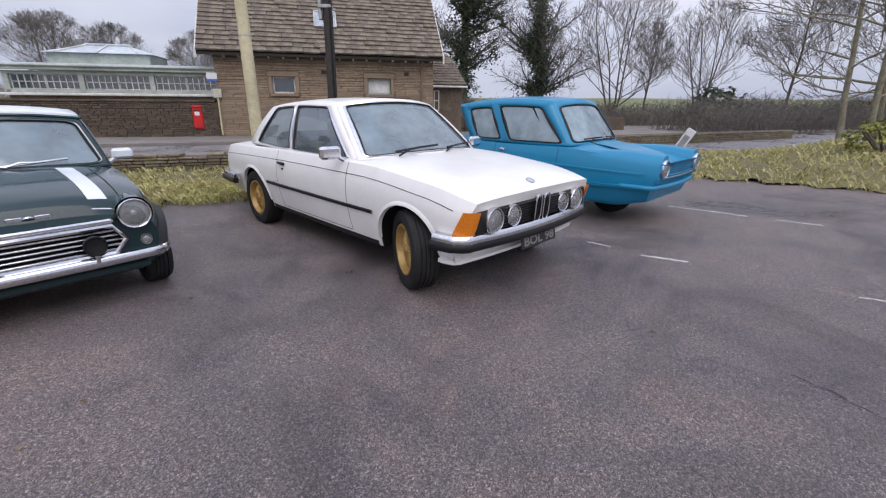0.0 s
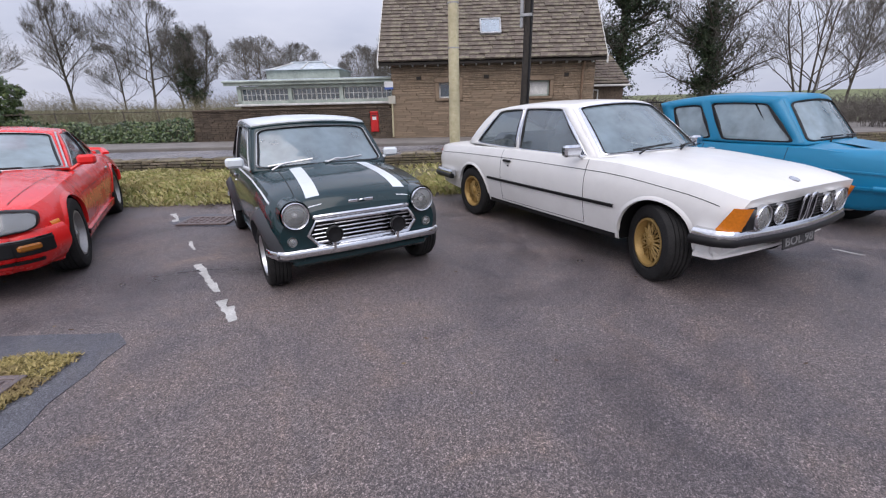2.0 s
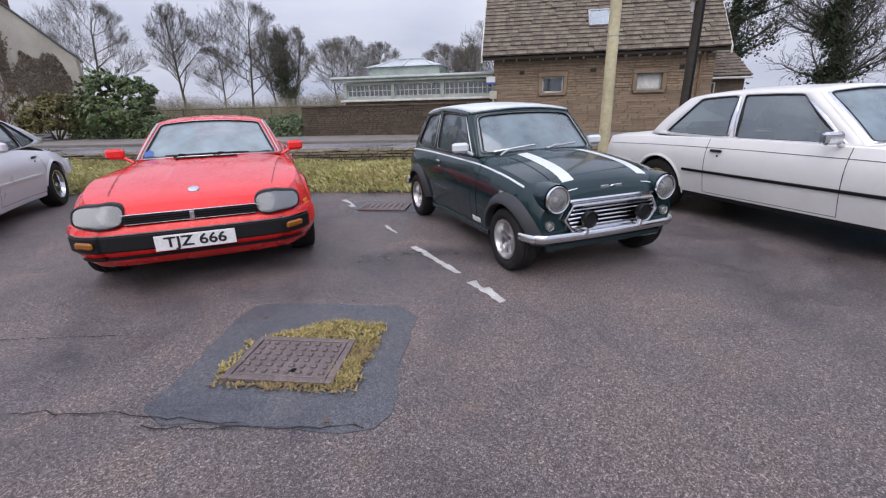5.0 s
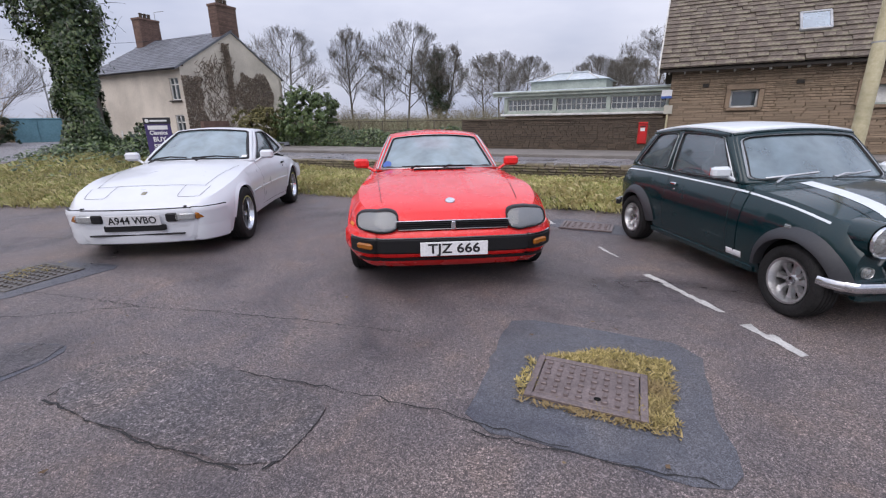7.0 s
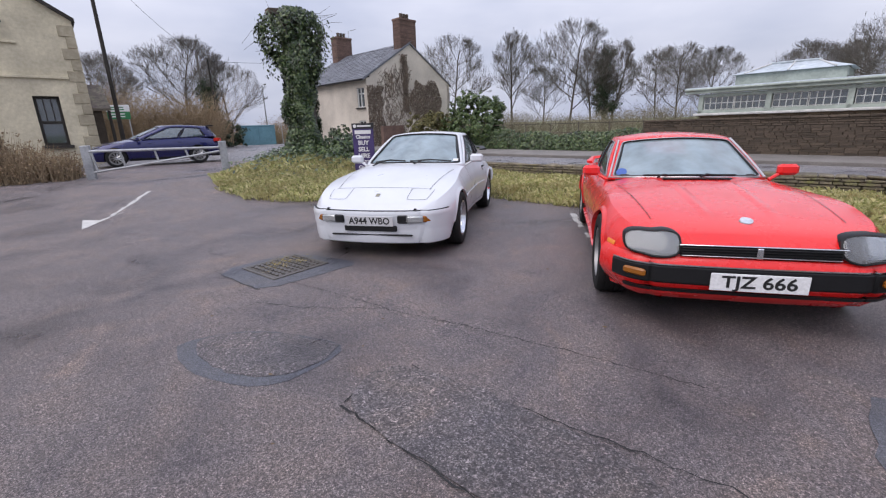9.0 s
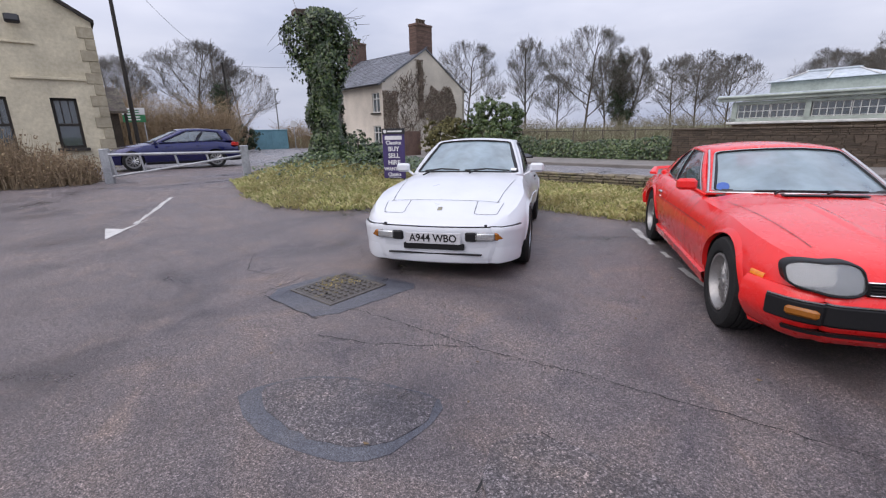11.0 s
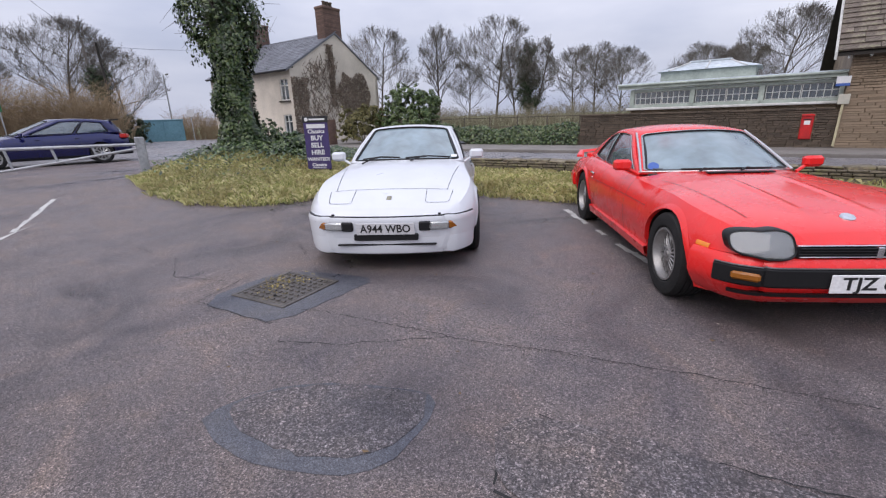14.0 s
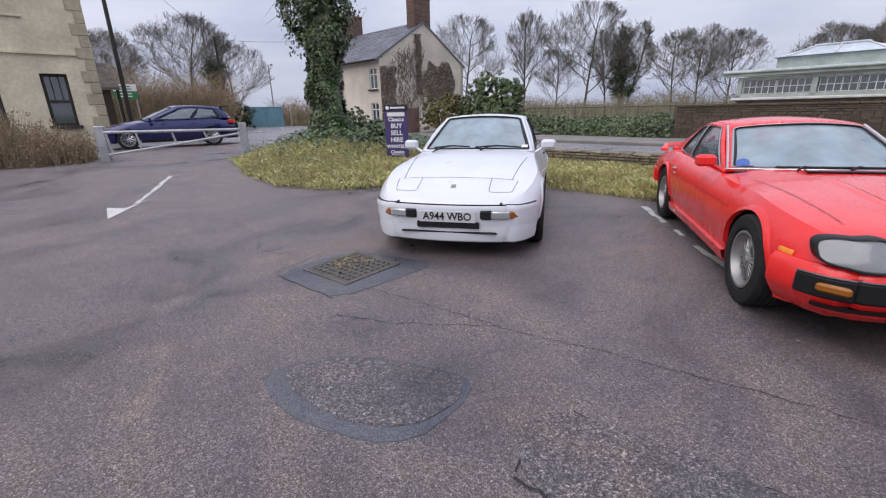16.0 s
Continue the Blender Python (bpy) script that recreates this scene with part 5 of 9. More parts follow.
# red grand tourer
JAG_SPEC = {
    "width": [(-1.05, 0.74), (-0.8, 0.82), (0, 0.875), (0.5, 0.865), (1.4, 0.86), (2.2, 0.87), (2.6, 0.88), (2.9, 0.845), (3.1, 0.775), (3.22, 0.69), (3.29, 0.58)],
    "shoulder": [(-1.05, 0.7), (0, 0.79), (0.8, 0.77), (1.6, 0.75), (2.4, 0.745), (2.9, 0.69), (3.2, 0.615), (3.29, 0.55)],
    "top": [(-1.05, 0.76), (-0.4, 0.82), (1.5, 0.835), (2.0, 0.815), (2.6, 0.755), (3.0, 0.70), (3.2, 0.645), (3.29, 0.585)],
    "bottom": [(-1.05, 0.32), (0, 0.22), (2.0, 0.17), (2.8, 0.17), (3.1, 0.21), (3.29, 0.25)],
    "waist": 0.58, "tuck": 0.06, "inset": 0.1, "crown": 3.0,
    "axles": (0.0, 2.591), "arch_z": 0.31, "arch_r": 0.35, "cabin": (-0.1, 1.62),
    "glass": {"xb": 0.70, "xt": 0.555, "xr": 0.6, "xtr": 0.5, "f0": (1.8, 0.815), "f1": (1.04, 1.18), "r0": (-0.75, 0.83), "r1": (0.0, 1.16), "bow": 0.3, "rbow": 0.1, "puff": 0.03, "drop": 0.05, "drop0": 0.035,
              "bulge": 0.02, "bulge0": 0.05, "tumble": 0.02, "rise": 0.035, "dip": -0.015,
              "fw": [(0, 1, ((0.035, 0.05), (0.965, 0.05), (0.95, 0.92), (0.05, 0.92)), 0.05)], "rw": [(0, 1, ((0.1, 0.12), (0.9, 0.12), (0.88, 0.9), (0.12, 0.9)), 0.05)],
              "sw": [(0, 0.52, ((0.045, 0.04), (0.505, 0.04), (0.505, 0.9), (0.09, 0.9)), 0.03), (0.52, 1, ((0.53, 0.04), (0.82, 0.1), (0.78, 0.84), (0.53, 0.9)), 0.05)],
              "trim_w": 0.012, "trim_mat": SEALBEAD, "trim_label": "slim bright window trim", "screen_mat": DEWY_SKYLIT, "side_mat": SIDEGLASS},
}
jag = Car("coupe_car", "bright red grand touring coupe with black bumper", pose(-7.985, 2.905, 0, 0, 0, -130.9), JAG_SPEC, REDCAR)
jag.shell()
jag.house()

# white sports coupe
P_SPEC = {
    "width": [(-0.92, 0.70), (-0.7, 0.78), (0, 0.865), (0.45, 0.83), (0.9, 0.795), (1.7, 0.80), (2.1, 0.83), (2.4, 0.855), (2.7, 0.825), (2.88, 0.775), (3.0, 0.705), (3.08, 0.62), (3.12, 0.53)],
    "shoulder": [(-0.92, 0.66), (0, 0.77), (0.8, 0.84), (1.5, 0.82), (2.2, 0.76), (2.7, 0.665), (3.0, 0.57), (3.12, 0.48)],
    "top": [(-0.92, 0.78), (-0.5, 0.86), (1.4, 0.90), (1.8, 0.87), (2.4, 0.775), (2.85, 0.655), (3.05, 0.575), (3.12, 0.52)],
    "bottom": [(-0.92, 0.3), (0, 0.2), (2.0, 0.18), (2.8, 0.17), (3.12, 0.2)],
    "waist": 0.6, "tuck": 0.06, "inset": 0.09, "crown": 3.0,
    "axles": (0.0, 2.4), "arch_z": 0.305, "arch_r": 0.335, "cabin": (-0.35, 1.55),
    "glass": {"xb": 0.70, "xt": 0.53, "xr": 0.56, "xtr": 0.5, "f0": (1.76, 0.87), "f1": (0.93, 1.265), "r0": (-0.8, 0.91), "r1": (0.15, 1.24), "bow": 0.26, "rbow": 0.06, "puff": 0.035, "drop": 0.04, "drop0": 0.03,
              "bulge": 0.02, "bulge0": 0.06, "tumble": 0.02, "rise": 0.02, "dip": -0.01,
              "fw": [(0, 1, ((0.04, 0.05), (0.96, 0.05), (0.945, 0.94), (0.055, 0.94)), 0.05)], "rw": [(0, 1, ((0.06, 0.1), (0.94, 0.1), (0.92, 0.95), (0.08, 0.95)), 0.05)],
              "sw": [(0, 0.5, ((0.045, 0.04), (0.475, 0.04), (0.475, 0.9), (0.1, 0.9)), 0.03), (0.5, 1, ((0.51, 0.04), (0.8, 0.12), (0.68, 0.86), (0.51, 0.9)), 0.05)],
              "trim_w": 0.014, "trim_mat": BLACKTRIM, "trim_label": "black window seal", "screen_mat": DEWY_SKYLIT, "side_mat": SIDEGLASS},
}
por = Car("sports_car", "white sports coupe with pop-up headlamps", pose(-10.841, 1.205, 0, 0, 0, -129.2), P_SPEC, ALPINE)
por.shell()
por.house()

# blue three-wheeler
R_SPEC = {
    "width": [(-0.78, 0.62), (-0.6, 0.69), (0, 0.735), (1.0, 0.74), (1.6, 0.73), (2.2, 0.68), (2.62, 0.63)],
    "shoulder": [(-0.78, 0.74), (-0.4, 0.79), (0.6, 0.81), (1.6, 0.81), (2.1, 0.775), (2.62, 0.72)],
    "top": [(-0.78, 0.78), (-0.5, 0.84), (1.6, 0.88), (1.9, 0.83), (2.25, 0.745), (2.62, 0.65)],
    "bottom": [(-0.78, 0.34), (0, 0.24), (1.6, 0.22), (2.2, 0.215), (2.62, 0.29)],
    "waist": 0.55, "tuck": 0.09, "inset": 0.05, "crown": 2.0, "nose_rake": 0.35,
    "axles": (0.0,), "arch_z": 0.22, "arch_r": 0.24, "cabin": (-0.05, 1.62),
    "glass": {"xb": 0.63, "xt": 0.545, "xr": 0.64, "xtr": 0.55, "f0": (1.72, 0.85), "f1": (1.32, 1.37), "r0": (0.0, 0.86), "r1": (-0.28, 1.33), "bow": 0.1, "rbow": 0.05, "puff": 0.02, "drop": 0.045, "drop0": 0.02,
              "bulge": 0.02, "bulge0": 0.05, "tumble": 0.012, "rise": 0.05, "dip": -0.01,
              "fw": [(0, 1, ((0.05, 0.06), (0.95, 0.06), (0.93, 0.86), (0.07, 0.86)), 0.09)], "rw": [(0, 1, ((0.1, 0.12), (0.9, 0.12), (0.9, 0.86), (0.1, 0.86)), 0.08)],
              "sw": [(0, 0.58, ((0.06, 0.06), (0.53, 0.06), (0.53, 0.84), (0.12, 0.84)), 0.05), (0.58, 1, ((0.63, 0.06), (0.9, 0.06), (0.88, 0.82), (0.63, 0.82)), 0.07)],
              "trim_w": 0.018, "trim_mat": BLACKTRIM, "trim_label": "black rubber window seal", "screen_mat": DUSTYGLASS, "side_mat": DUSTYGLASS},
}
rel = Car("three_wheeler_car", "sky-blue fibreglass three-wheeled saloon", pose(0.21, 6.8, 0, 0, 0, -133), R_SPEC, BLUECAR)
rel.shell()
rel.house()

# dark blue hatchback beyond the gate
B_SPEC = {
    "width": [(-0.82, 0.72), (-0.6, 0.83), (0, 0.9), (1.3, 0.9), (2.6, 0.89), (3.2, 0.8), (3.45, 0.68)],
    "shoulder": [(-0.82, 0.85), (0, 0.95), (1.3, 0.92), (2.2, 0.88), (3.0, 0.76), (3.45, 0.6)],
    "top": [(-0.82, 0.92), (-0.4, 1.0), (1.9, 1.0), (2.6, 0.92), (3.2, 0.78), (3.45, 0.64)],
    "bottom": [(-0.82, 0.32), (0, 0.22), (2.6, 0.2), (3.45, 0.24)],
    "waist": 0.6, "tuck": 0.06, "inset": 0.1, "crown": 2.8,
    "axles": (0.0, 2.648), "arch_z": 0.33, "arch_r": 0.36, "cabin": (-0.3, 1.8),
    "glass": {"xb": 0.76, "xt": 0.57, "xr": 0.66, "xtr": 0.54, "f0": (2.3, 0.96), "f1": (1.22, 1.44), "r0": (-0.78, 0.99), "r1": (-0.52, 1.38), "bow": 0.3, "rbow": 0.16, "puff": 0.03, "drop": 0.04, "drop0": 0.02,
              "bulge": 0.03, "bulge0": 0.05, "tumble": 0.02, "rise": 0.05, "dip": 0.0,
              "fw": [(0, 1, ((0.05, 0.05), (0.95, 0.05), (0.94, 0.92), (0.06, 0.92)), 0.05)], "rw": [(0, 1, ((0.1, 0.2), (0.9, 0.2), (0.88, 0.86), (0.12, 0.86)), 0.06)],
              "sw": [(0, 0.52, ((0.09, 0.06), (0.505, 0.06), (0.505, 0.84), (0.2, 0.84)), 0.04), (0.52, 1, ((0.535, 0.06), (0.88, 0.1), (0.82, 0.78), (0.535, 0.84)), 0.05)],
              "trim_w": 0.014, "trim_mat": BLACKTRIM, "trim_label": "black window seal", "screen_mat": SIDEGLASS, "side_mat": SIDEGLASS},
}
hatch = Car("hatchback_car", "dark blue hatchback waiting on the road beyond the gate", pose(-24.7, -3.05, 0.25, 0, 0, 187), B_SPEC, NAVY)
hatch.shell()
hatch.house()

for car, front_y, rad, rim, wid, style, tr, rm, steer in (
        (bmw, 2.563, 0.295, 0.185, 0.19, "lattice", 0.69, GOLD, -23), (mini, 2.036, 0.245, 0.155, 0.165, "minilite", 0.63, None, 0),
        (jag, 2.591, 0.315, 0.195, 0.22, "lattice", 0.75, DARKALLOY, 0), (por, 2.4, 0.305, 0.2, 0.205, "dial", 0.745, None, 0), (hatch, 2.648, 0.325, 0.22, 0.22, "multi", 0.77, None, 0)):
    for sx in (-1, 1):
        car.wheel(sx * tr, 0.0, rad, rim, wid, style, 0, rm)
        car.wheel(sx * tr, front_y, rad, rim, wid, style, steer, rm)
for sx in (-1, 1):
    rel.wheel(sx * 0.61, 0.0, 0.27, 0.165, 0.13, "steel")
rel.wheel(0.03, 1.93, 0.27, 0.165, 0.13, "steel")


LAMPBACK = plain("grey_lamp_bowl", (0.3, 0.305, 0.31), 0.4, 0.5)
DEEPLENS = glass("ribbed_lamp_glass", (0.72, 0.74, 0.75), 0.26, 0.03, (0.42, 0.43, 0.44))
LAMPBOWL = plain("silvered_lamp_bowl", (0.78, 0.8, 0.8), 0.4, 0.15)


def bar_section(h, d, r=0.3):
    """A rounded bumper section, h high and d deep."""
    return [(-d * 0.6, -h / 2), (d * 0.2, -h / 2), (d * 0.4, -h * r), (d * 0.45, 0), (d * 0.4, h * r), (d * 0.2, h / 2), (-d * 0.6, h / 2)]


def lens_box(car, name, c, size, mat, yaw=0.0, label="", parent=None, bevel=0.012, tilt=0.0):
    return part(name, Shape().box((0, 0, 0), size, pose(*c, tilt, 0, yaw), bevel=bevel), mat, parent or car.ob, label)


def shut_lines(car, door, bonnet_y, bonnet_x, sill=0.02):
    """Door gaps on both flanks and the bonnet's gap."""
    ya, yb = door
    for sg in (-1, 1):
        for y in (ya, yb):
            z0, z1 = car.zb(y) + 0.07, car.zs(y)
            car.upright("shut_line", [(y, z0 + (z1 - z0) * k / 8) for k in range(9)], 0.006, SEAM, sg)
        car.strip("shut_line", [(ya + (yb - ya) * k / 10, car.zb(1.0) + 0.07) for k in range(11)], 0.005, 0.0012, SEAM, sg)
    if bonnet_y:
        y0, y1 = bonnet_y
        for sg in (-1, 1):
            car.topline("shut_line", [(sg * (bonnet_x[0] + (bonnet_x[1] - bonnet_x[0]) * k / 10), y0 + (y1 - y0) * k / 10) for k in range(11)], 0.0045, SEAM)


def handle(car, y, z, sg, mat, w=0.13):
    p = car.side(y, z, sg, 0.014)
    part("door_handle", Shape().box(p, (0.024, w, 0.026), bevel=0.008), mat, car.ob, "")
    q = car.side(y + 0.02, z - 0.05, sg, 0.002)
    part("door_lock", Shape().lathe([(-0.003, 0.011), (0.004, 0.009), (0.005, 0.001)], 10, "x", at=pose(*q)), mat, car.ob)


# ---- white saloon: fittings ----
bmw.cabin(CABIN)
shut_lines(bmw, (0.62, 1.86), None, None)
for sg in (-1, 1):
    # No gap here: the dark strip paints the waist crease's shade.
    bmw.strip("waist_line", [(-0.9 + 3.86 * k / 40, bmw.zs(-0.9 + 3.86 * k / 40) - 0.085) for k in range(41)], 0.005, 0.0015, SEAM, sg)
    for a, b in ((0.36, 2.2),):
        bmw.strip("rubbing_strip", [(a + (b - a) * k / 16, 0.52) for k in range(17)], 0.03, 0.014, BLACKTRIM, sg, label="black rubbing strip")
    bmw.strip("sill", [(0.36 + 1.84 * k / 10, 0.26) for k in range(11)], 0.045, 0.004, BLACKTRIM, sg)
    handle(bmw, 0.74, 0.745, sg, BLACKTRIM)
    mirror(bmw, (sg * 0.86, 1.76, 0.93), (0.17, 0.07, 0.1), CHROME, sg, sg * -8, "chrome door mirror")
    bmw.arch_lip(0.0, sg, 0.335, 0.025, WHITEPAINT, 0.012)
    bmw.arch_lip(2.563, sg, 0.335, 0.025, WHITEPAINT, 0.012)
NY = 3.11
part("grille_panel", Shape().box((0, NY + 0.01, 0.585), (1.36, 0.05, 0.155), pose(0, 0, 0), bevel=0.012), BLACKTRIM, bmw.ob, "black grille panel")
for k in range(8):
    part("grille_slat", Shape().box((0, NY + 0.04, 0.525 + k * 0.018), (0.86, 0.014, 0.006), bevel=0.002), BLACKTRIM, bmw.ob)
for sg in (-1, 1):
    kid = Shape()
    ring = [(sg * 0.05 + 0.036 * math.copysign(abs(math.cos(a)) ** 0.6, math.cos(a)), NY + 0.055 + 0.02 * (0.6 + 0.4 * math.sin(a)), 0.6 + 0.095 * math.copysign(abs(math.sin(a)) ** 0.6, math.sin(a))) for a in (2 * math.pi * k / 24 for k in range(25))]
    kid.tube(ring, 0.008, 6, False)
    kd = part("kidney_grille", kid, CHROME, bmw.ob, "chrome upright grille ring")
    for k in range(4):
        part("grille_bar", Shape().box((sg * (0.03 + 0.013 * k), NY + 0.055, 0.6), (0.005, 0.012, 0.16)), BLACKTRIM, kd)
    for x, r in ((0.52, 0.078), (0.315, 0.068)):
        bmw.round_lamp("headlamp", (sg * x, NY + 0.045, 0.588), r, 0, CHROME, 0.05, 0, "round headlamp")
    ind = Shape()
    for z, back in ((0.505, 0.12), (0.52, 0.115), (0.655, 0.06), (0.67, 0.055)):
        ind.v.extend((sg * x, y + 0.3 * (z - 0.58), z) for x, y in ((0.675, NY + 0.036), (0.71, NY + 0.028), (0.742, NY - 0.005), (0.762, NY - back * 0.7)))
    for i_ in range(3):
        for j_ in range(3):
            ind.f.append((i_ * 4 + j_, i_ * 4 + j_ + 1, i_ * 4 + j_ + 5, i_ * 4 + j_ + 4))
            ind.m.append(0)
    part("indicator", ind, AMBER, bmw.ob, "orange wrap-around indicator", 30)
part("emblem", Shape().lathe([(0, 0.036), (0.008, 0.034), (0.01, 0.001)], 20, "z", at=pose(*bmw.deck(0, 2.98, 0.0), -24)), CHROME, bmw.ob, "round bonnet emblem")
for fr_ in (True, False):
    yf = 2.9 if fr_ else -0.42
    b = bmw.bumper("bumper", yf, 0.035, 0.475, bar_section(0.075, 0.07), CHROME, 0.06, fr_, "chrome bumper with black rubber face")
    bmw.bumper("rubber_strip", yf, 0.06, 0.437, bar_section(0.06, 0.06), BLACKTRIM, 0.06, fr_, "black rubber strip", b)
bmw.bumper("front_valance", 2.92, -0.005, 0.36, [(-0.12, -0.07), (-0.04, -0.075), (0.0, -0.065), (0.0, -0.045), (-0.03, -0.03), (-0.05, 0.08), (-0.12, 0.08)], WHITEPAINT, 0.04, True, "white chin spoiler")
bmw.plate("BOL 98", NY + 0.06, 0.365, 0.44, 0.095, PLATEBLACK, plain("dull_silver_letters", (0.2, 0.2, 0.2), 0.4), 8, 0.09, 0.38)
for x0, x1 in ((0.42, -0.02), (-0.12, -0.55)):
    bl = [tuple(bmw.front(0.5 + x / 1.4, 0.055 + 0.05 * t) + Vector((0, 0.03, 0.02))) for t, x in ((0, x0), (0.6, (x0 + x1) / 2), (1, x1))]
    bmw.wiper(bmw.deck((x0 + x1) / 2 + 0.25, 2.12, 0.015), bl[1], bl)
for sg in (-1, 1):
    lens_box(bmw, "tail_lamp", (sg * 0.52, -0.99, 0.68), (0.3, 0.03, 0.14), REDLENS)

# ---- dark green small car: fittings ----
mini.cabin(CABIN)
shut_lines(mini, (0.52, 1.4), None, None)
MY = 2.38
for sg in (-1, 1):
    mini.strip("coach_line", [(-0.42 + 2.6 * k / 40, mini.zs(-0.42 + 2.6 * k / 40) - 0.035) for k in range(41)], 0.014, 0.0025, STRIPE, sg, label="thin white coach line")
    handle(mini, 0.64, 0.71, sg, CHROME, 0.09)
    mirror(mini, (sg * 0.735, 1.30, 0.89), (0.15, 0.07, 0.085), STRIPE, sg, 0, "white door mirror")
    for yc in mini.s["axles"]:
        mini.arch_lip(yc, sg, 0.29, 0.075, plain("grey_arch_plastic", (0.035, 0.037, 0.042), 0.5), 0.05, 0.03, 0.97)
    mini.strip("sill", [(0.33 + 1.37 * k / 10, 0.205) for k in range(11)], 0.05, 0.012, GREENCAR, sg)
    mini.strip("side_badge", [(1.42, 0.285), (1.58, 0.285)], 0.05, 0.004, SIGNWHITE, sg, label="white block sill lettering")
    p = mini.side(1.95, 0.6, sg, 0.006)
    part("side_repeater", Shape().box(p, (0.02, 0.05, 0.03), bevel=0.006), LENS, mini.ob)
    hl = Shape().lathe([(-0.2, 0.1), (-0.06, 0.118), (0.06, 0.108)], 28, "y", at=pose(sg * 0.505, MY - 0.04, 0.605))
    part("lamp_pod", hl, GREENCAR, mini.ob)
    mini.round_lamp("headlamp", (sg * 0.505, MY + 0.025, 0.605), 0.088, 0, CHROME, 0.07, 0, "round chrome-ringed headlamp")
    mini.round_lamp("side_lamp", (sg * 0.545, MY + 0.0, 0.415), 0.032, 0, DULLCHROME, 0.02, 0, "small round clear side lamp", False)
    sl_ = Shape().lathe([(-0.05, 0.035), (-0.02, 0.058), (0.02, 0.064), (0.026, 0.058), (0.012, 0.05), (0.006, 0.001)], 24, "y", at=pose(sg * 0.255, MY + 0.075, 0.45))
    fl = part("spot_lamp", sl_, BLACKTRIM, mini.ob, "black covered spot lamp")
    mini.upright("panel_seam", [(1.5 + 0.03 * k / 8, 0.3 + 0.5 * k / 8) for k in range(9)], 0.012, GREENCAR, sg, 0.006)
    part("bracket", Shape().tube([(sg * 0.255, MY + 0.07, 0.4), (sg * 0.255, MY + 0.06, 0.33)], 0.012, 6), CHROME, fl)
    st = []
    for k in range(13):
        y = 1.62 + 0.74 * k / 12
        st.append([mini.deck(sg * (0.3 + 0.05 * k / 12) - 0.05, y, 0.002), mini.deck(sg * (0.3 + 0.05 * k / 12), y, 0.0025), mini.deck(sg * (0.3 + 0.05 * k / 12) + 0.05, y, 0.002)])
    part("bonnet_stripe", Shape().loft(st, False, False), STRIPE, mini.ob, "broad white bonnet stripe")
    mini.topline("shut_line", [(sg * (0.44 + 0.03 * k / 10), 1.62 + 0.7 * k / 10) for k in range(11)], 0.006, SEAM)
gpts = [(-0.43, 0.45), (-0.36, 0.365), (0.36, 0.365), (0.43, 0.45), (0.37, 0.545), (-0.37, 0.545)]
# Flat black panel gives the opening's shade by colour alone.
part("grille_opening", Shape().add([(x, MY + 0.012, z) for x, z in gpts], [(0, 1, 2, 3, 4, 5)]), UNDER, mini.ob, "flat black panel painted as the shaded grille opening", None)
part("grille_surround", Shape().tube([(x, MY + 0.022, z) for x, z in gpts + gpts[:2]], 0.019, 8, False), CHROME, mini.ob, "chrome grille surround")
for k in range(5):
    z = 0.39 + k * 0.031
    hw = 0.37 + 0.05 * (1 - abs(z - 0.45) / 0.09)
    part("grille_slat", Shape().box((0, MY + 0.026, z), (hw * 2 - 0.02, 0.018, 0.017), bevel=0.006), CHROME, mini.ob)
part("bonnet_lip", Shape().box((0, MY + 0.005, 0.575), (0.78, 0.05, 0.032), bevel=0.01), CHROME, mini.ob, "bright bonnet lip")
mini.bumper("bumper", 2.24, 0.025, 0.325, bar_section(0.06, 0.045), CHROME, 0.025, True, "slim chrome bumper")
mini.bumper("bumper", -0.36, 0.05, 0.36, bar_section(0.06, 0.05), CHROME, 0.04, False, "slim chrome bumper")
part("front_apron", Shape().box((0, MY - 0.04, 0.27), (1.1, 0.08, 0.12), bevel=0.02), GREENCAR, mini.ob)
bw_ = Shape().lathe([(0, 0.03), (0.008, 0.028), (0.01, 0.001)], 18, "y", at=pose(0, 2.37, 0.652, -50))
for sg in (-1, 1):
    bw_.box((sg * 0.062, 2.368, 0.655), (0.075, 0.01, 0.024), bevel=0.004)
part("emblem", bw_, CHROME, mini.ob, "winged chrome bonnet emblem")
for x0, x1 in ((0.5, 0.12), (0.02, -0.36)):
    bl = [tuple(mini.front(0.5 + x / 1.25, v) + Vector((0, 0.025, 0.012))) for v, x in ((0.07, x0), (0.11, (x0 + x1) / 2), (0.15, x1))]
    mini.wiper(mini.deck(x0 - 0.02, 1.56, 0.01), bl[1], bl, DULLCHROME)
for sg in (-1, 1):
    lens_box(mini, "tail_lamp", (sg * 0.5, -0.485, 0.6), (0.1, 0.05, 0.2), REDLENS)
    part("drip_rail", Shape().tube([tuple(mini.front(0.5 + sg * 0.5, 1) + Vector((sg * 0.012, 0, -0.012))), tuple(mini.front(0.5 + sg * 0.5, 1).lerp(mini.rear(0.5 - sg * 0.5, 1), 0.5) + Vector((sg * 0.034, 0, 0.03))), tuple(mini.rear(0.5 - sg * 0.5, 1) + Vector((sg * 0.012, 0, -0.012)))], 0.01, 6), GREENCAR, mini.ob)
part("drip_rail", Shape().tube([tuple(mini.front(k / 10, 1.0) + Vector((0, 0.01, -0.01))) for k in range(11)], 0.012, 6), GREENCAR, mini.ob)

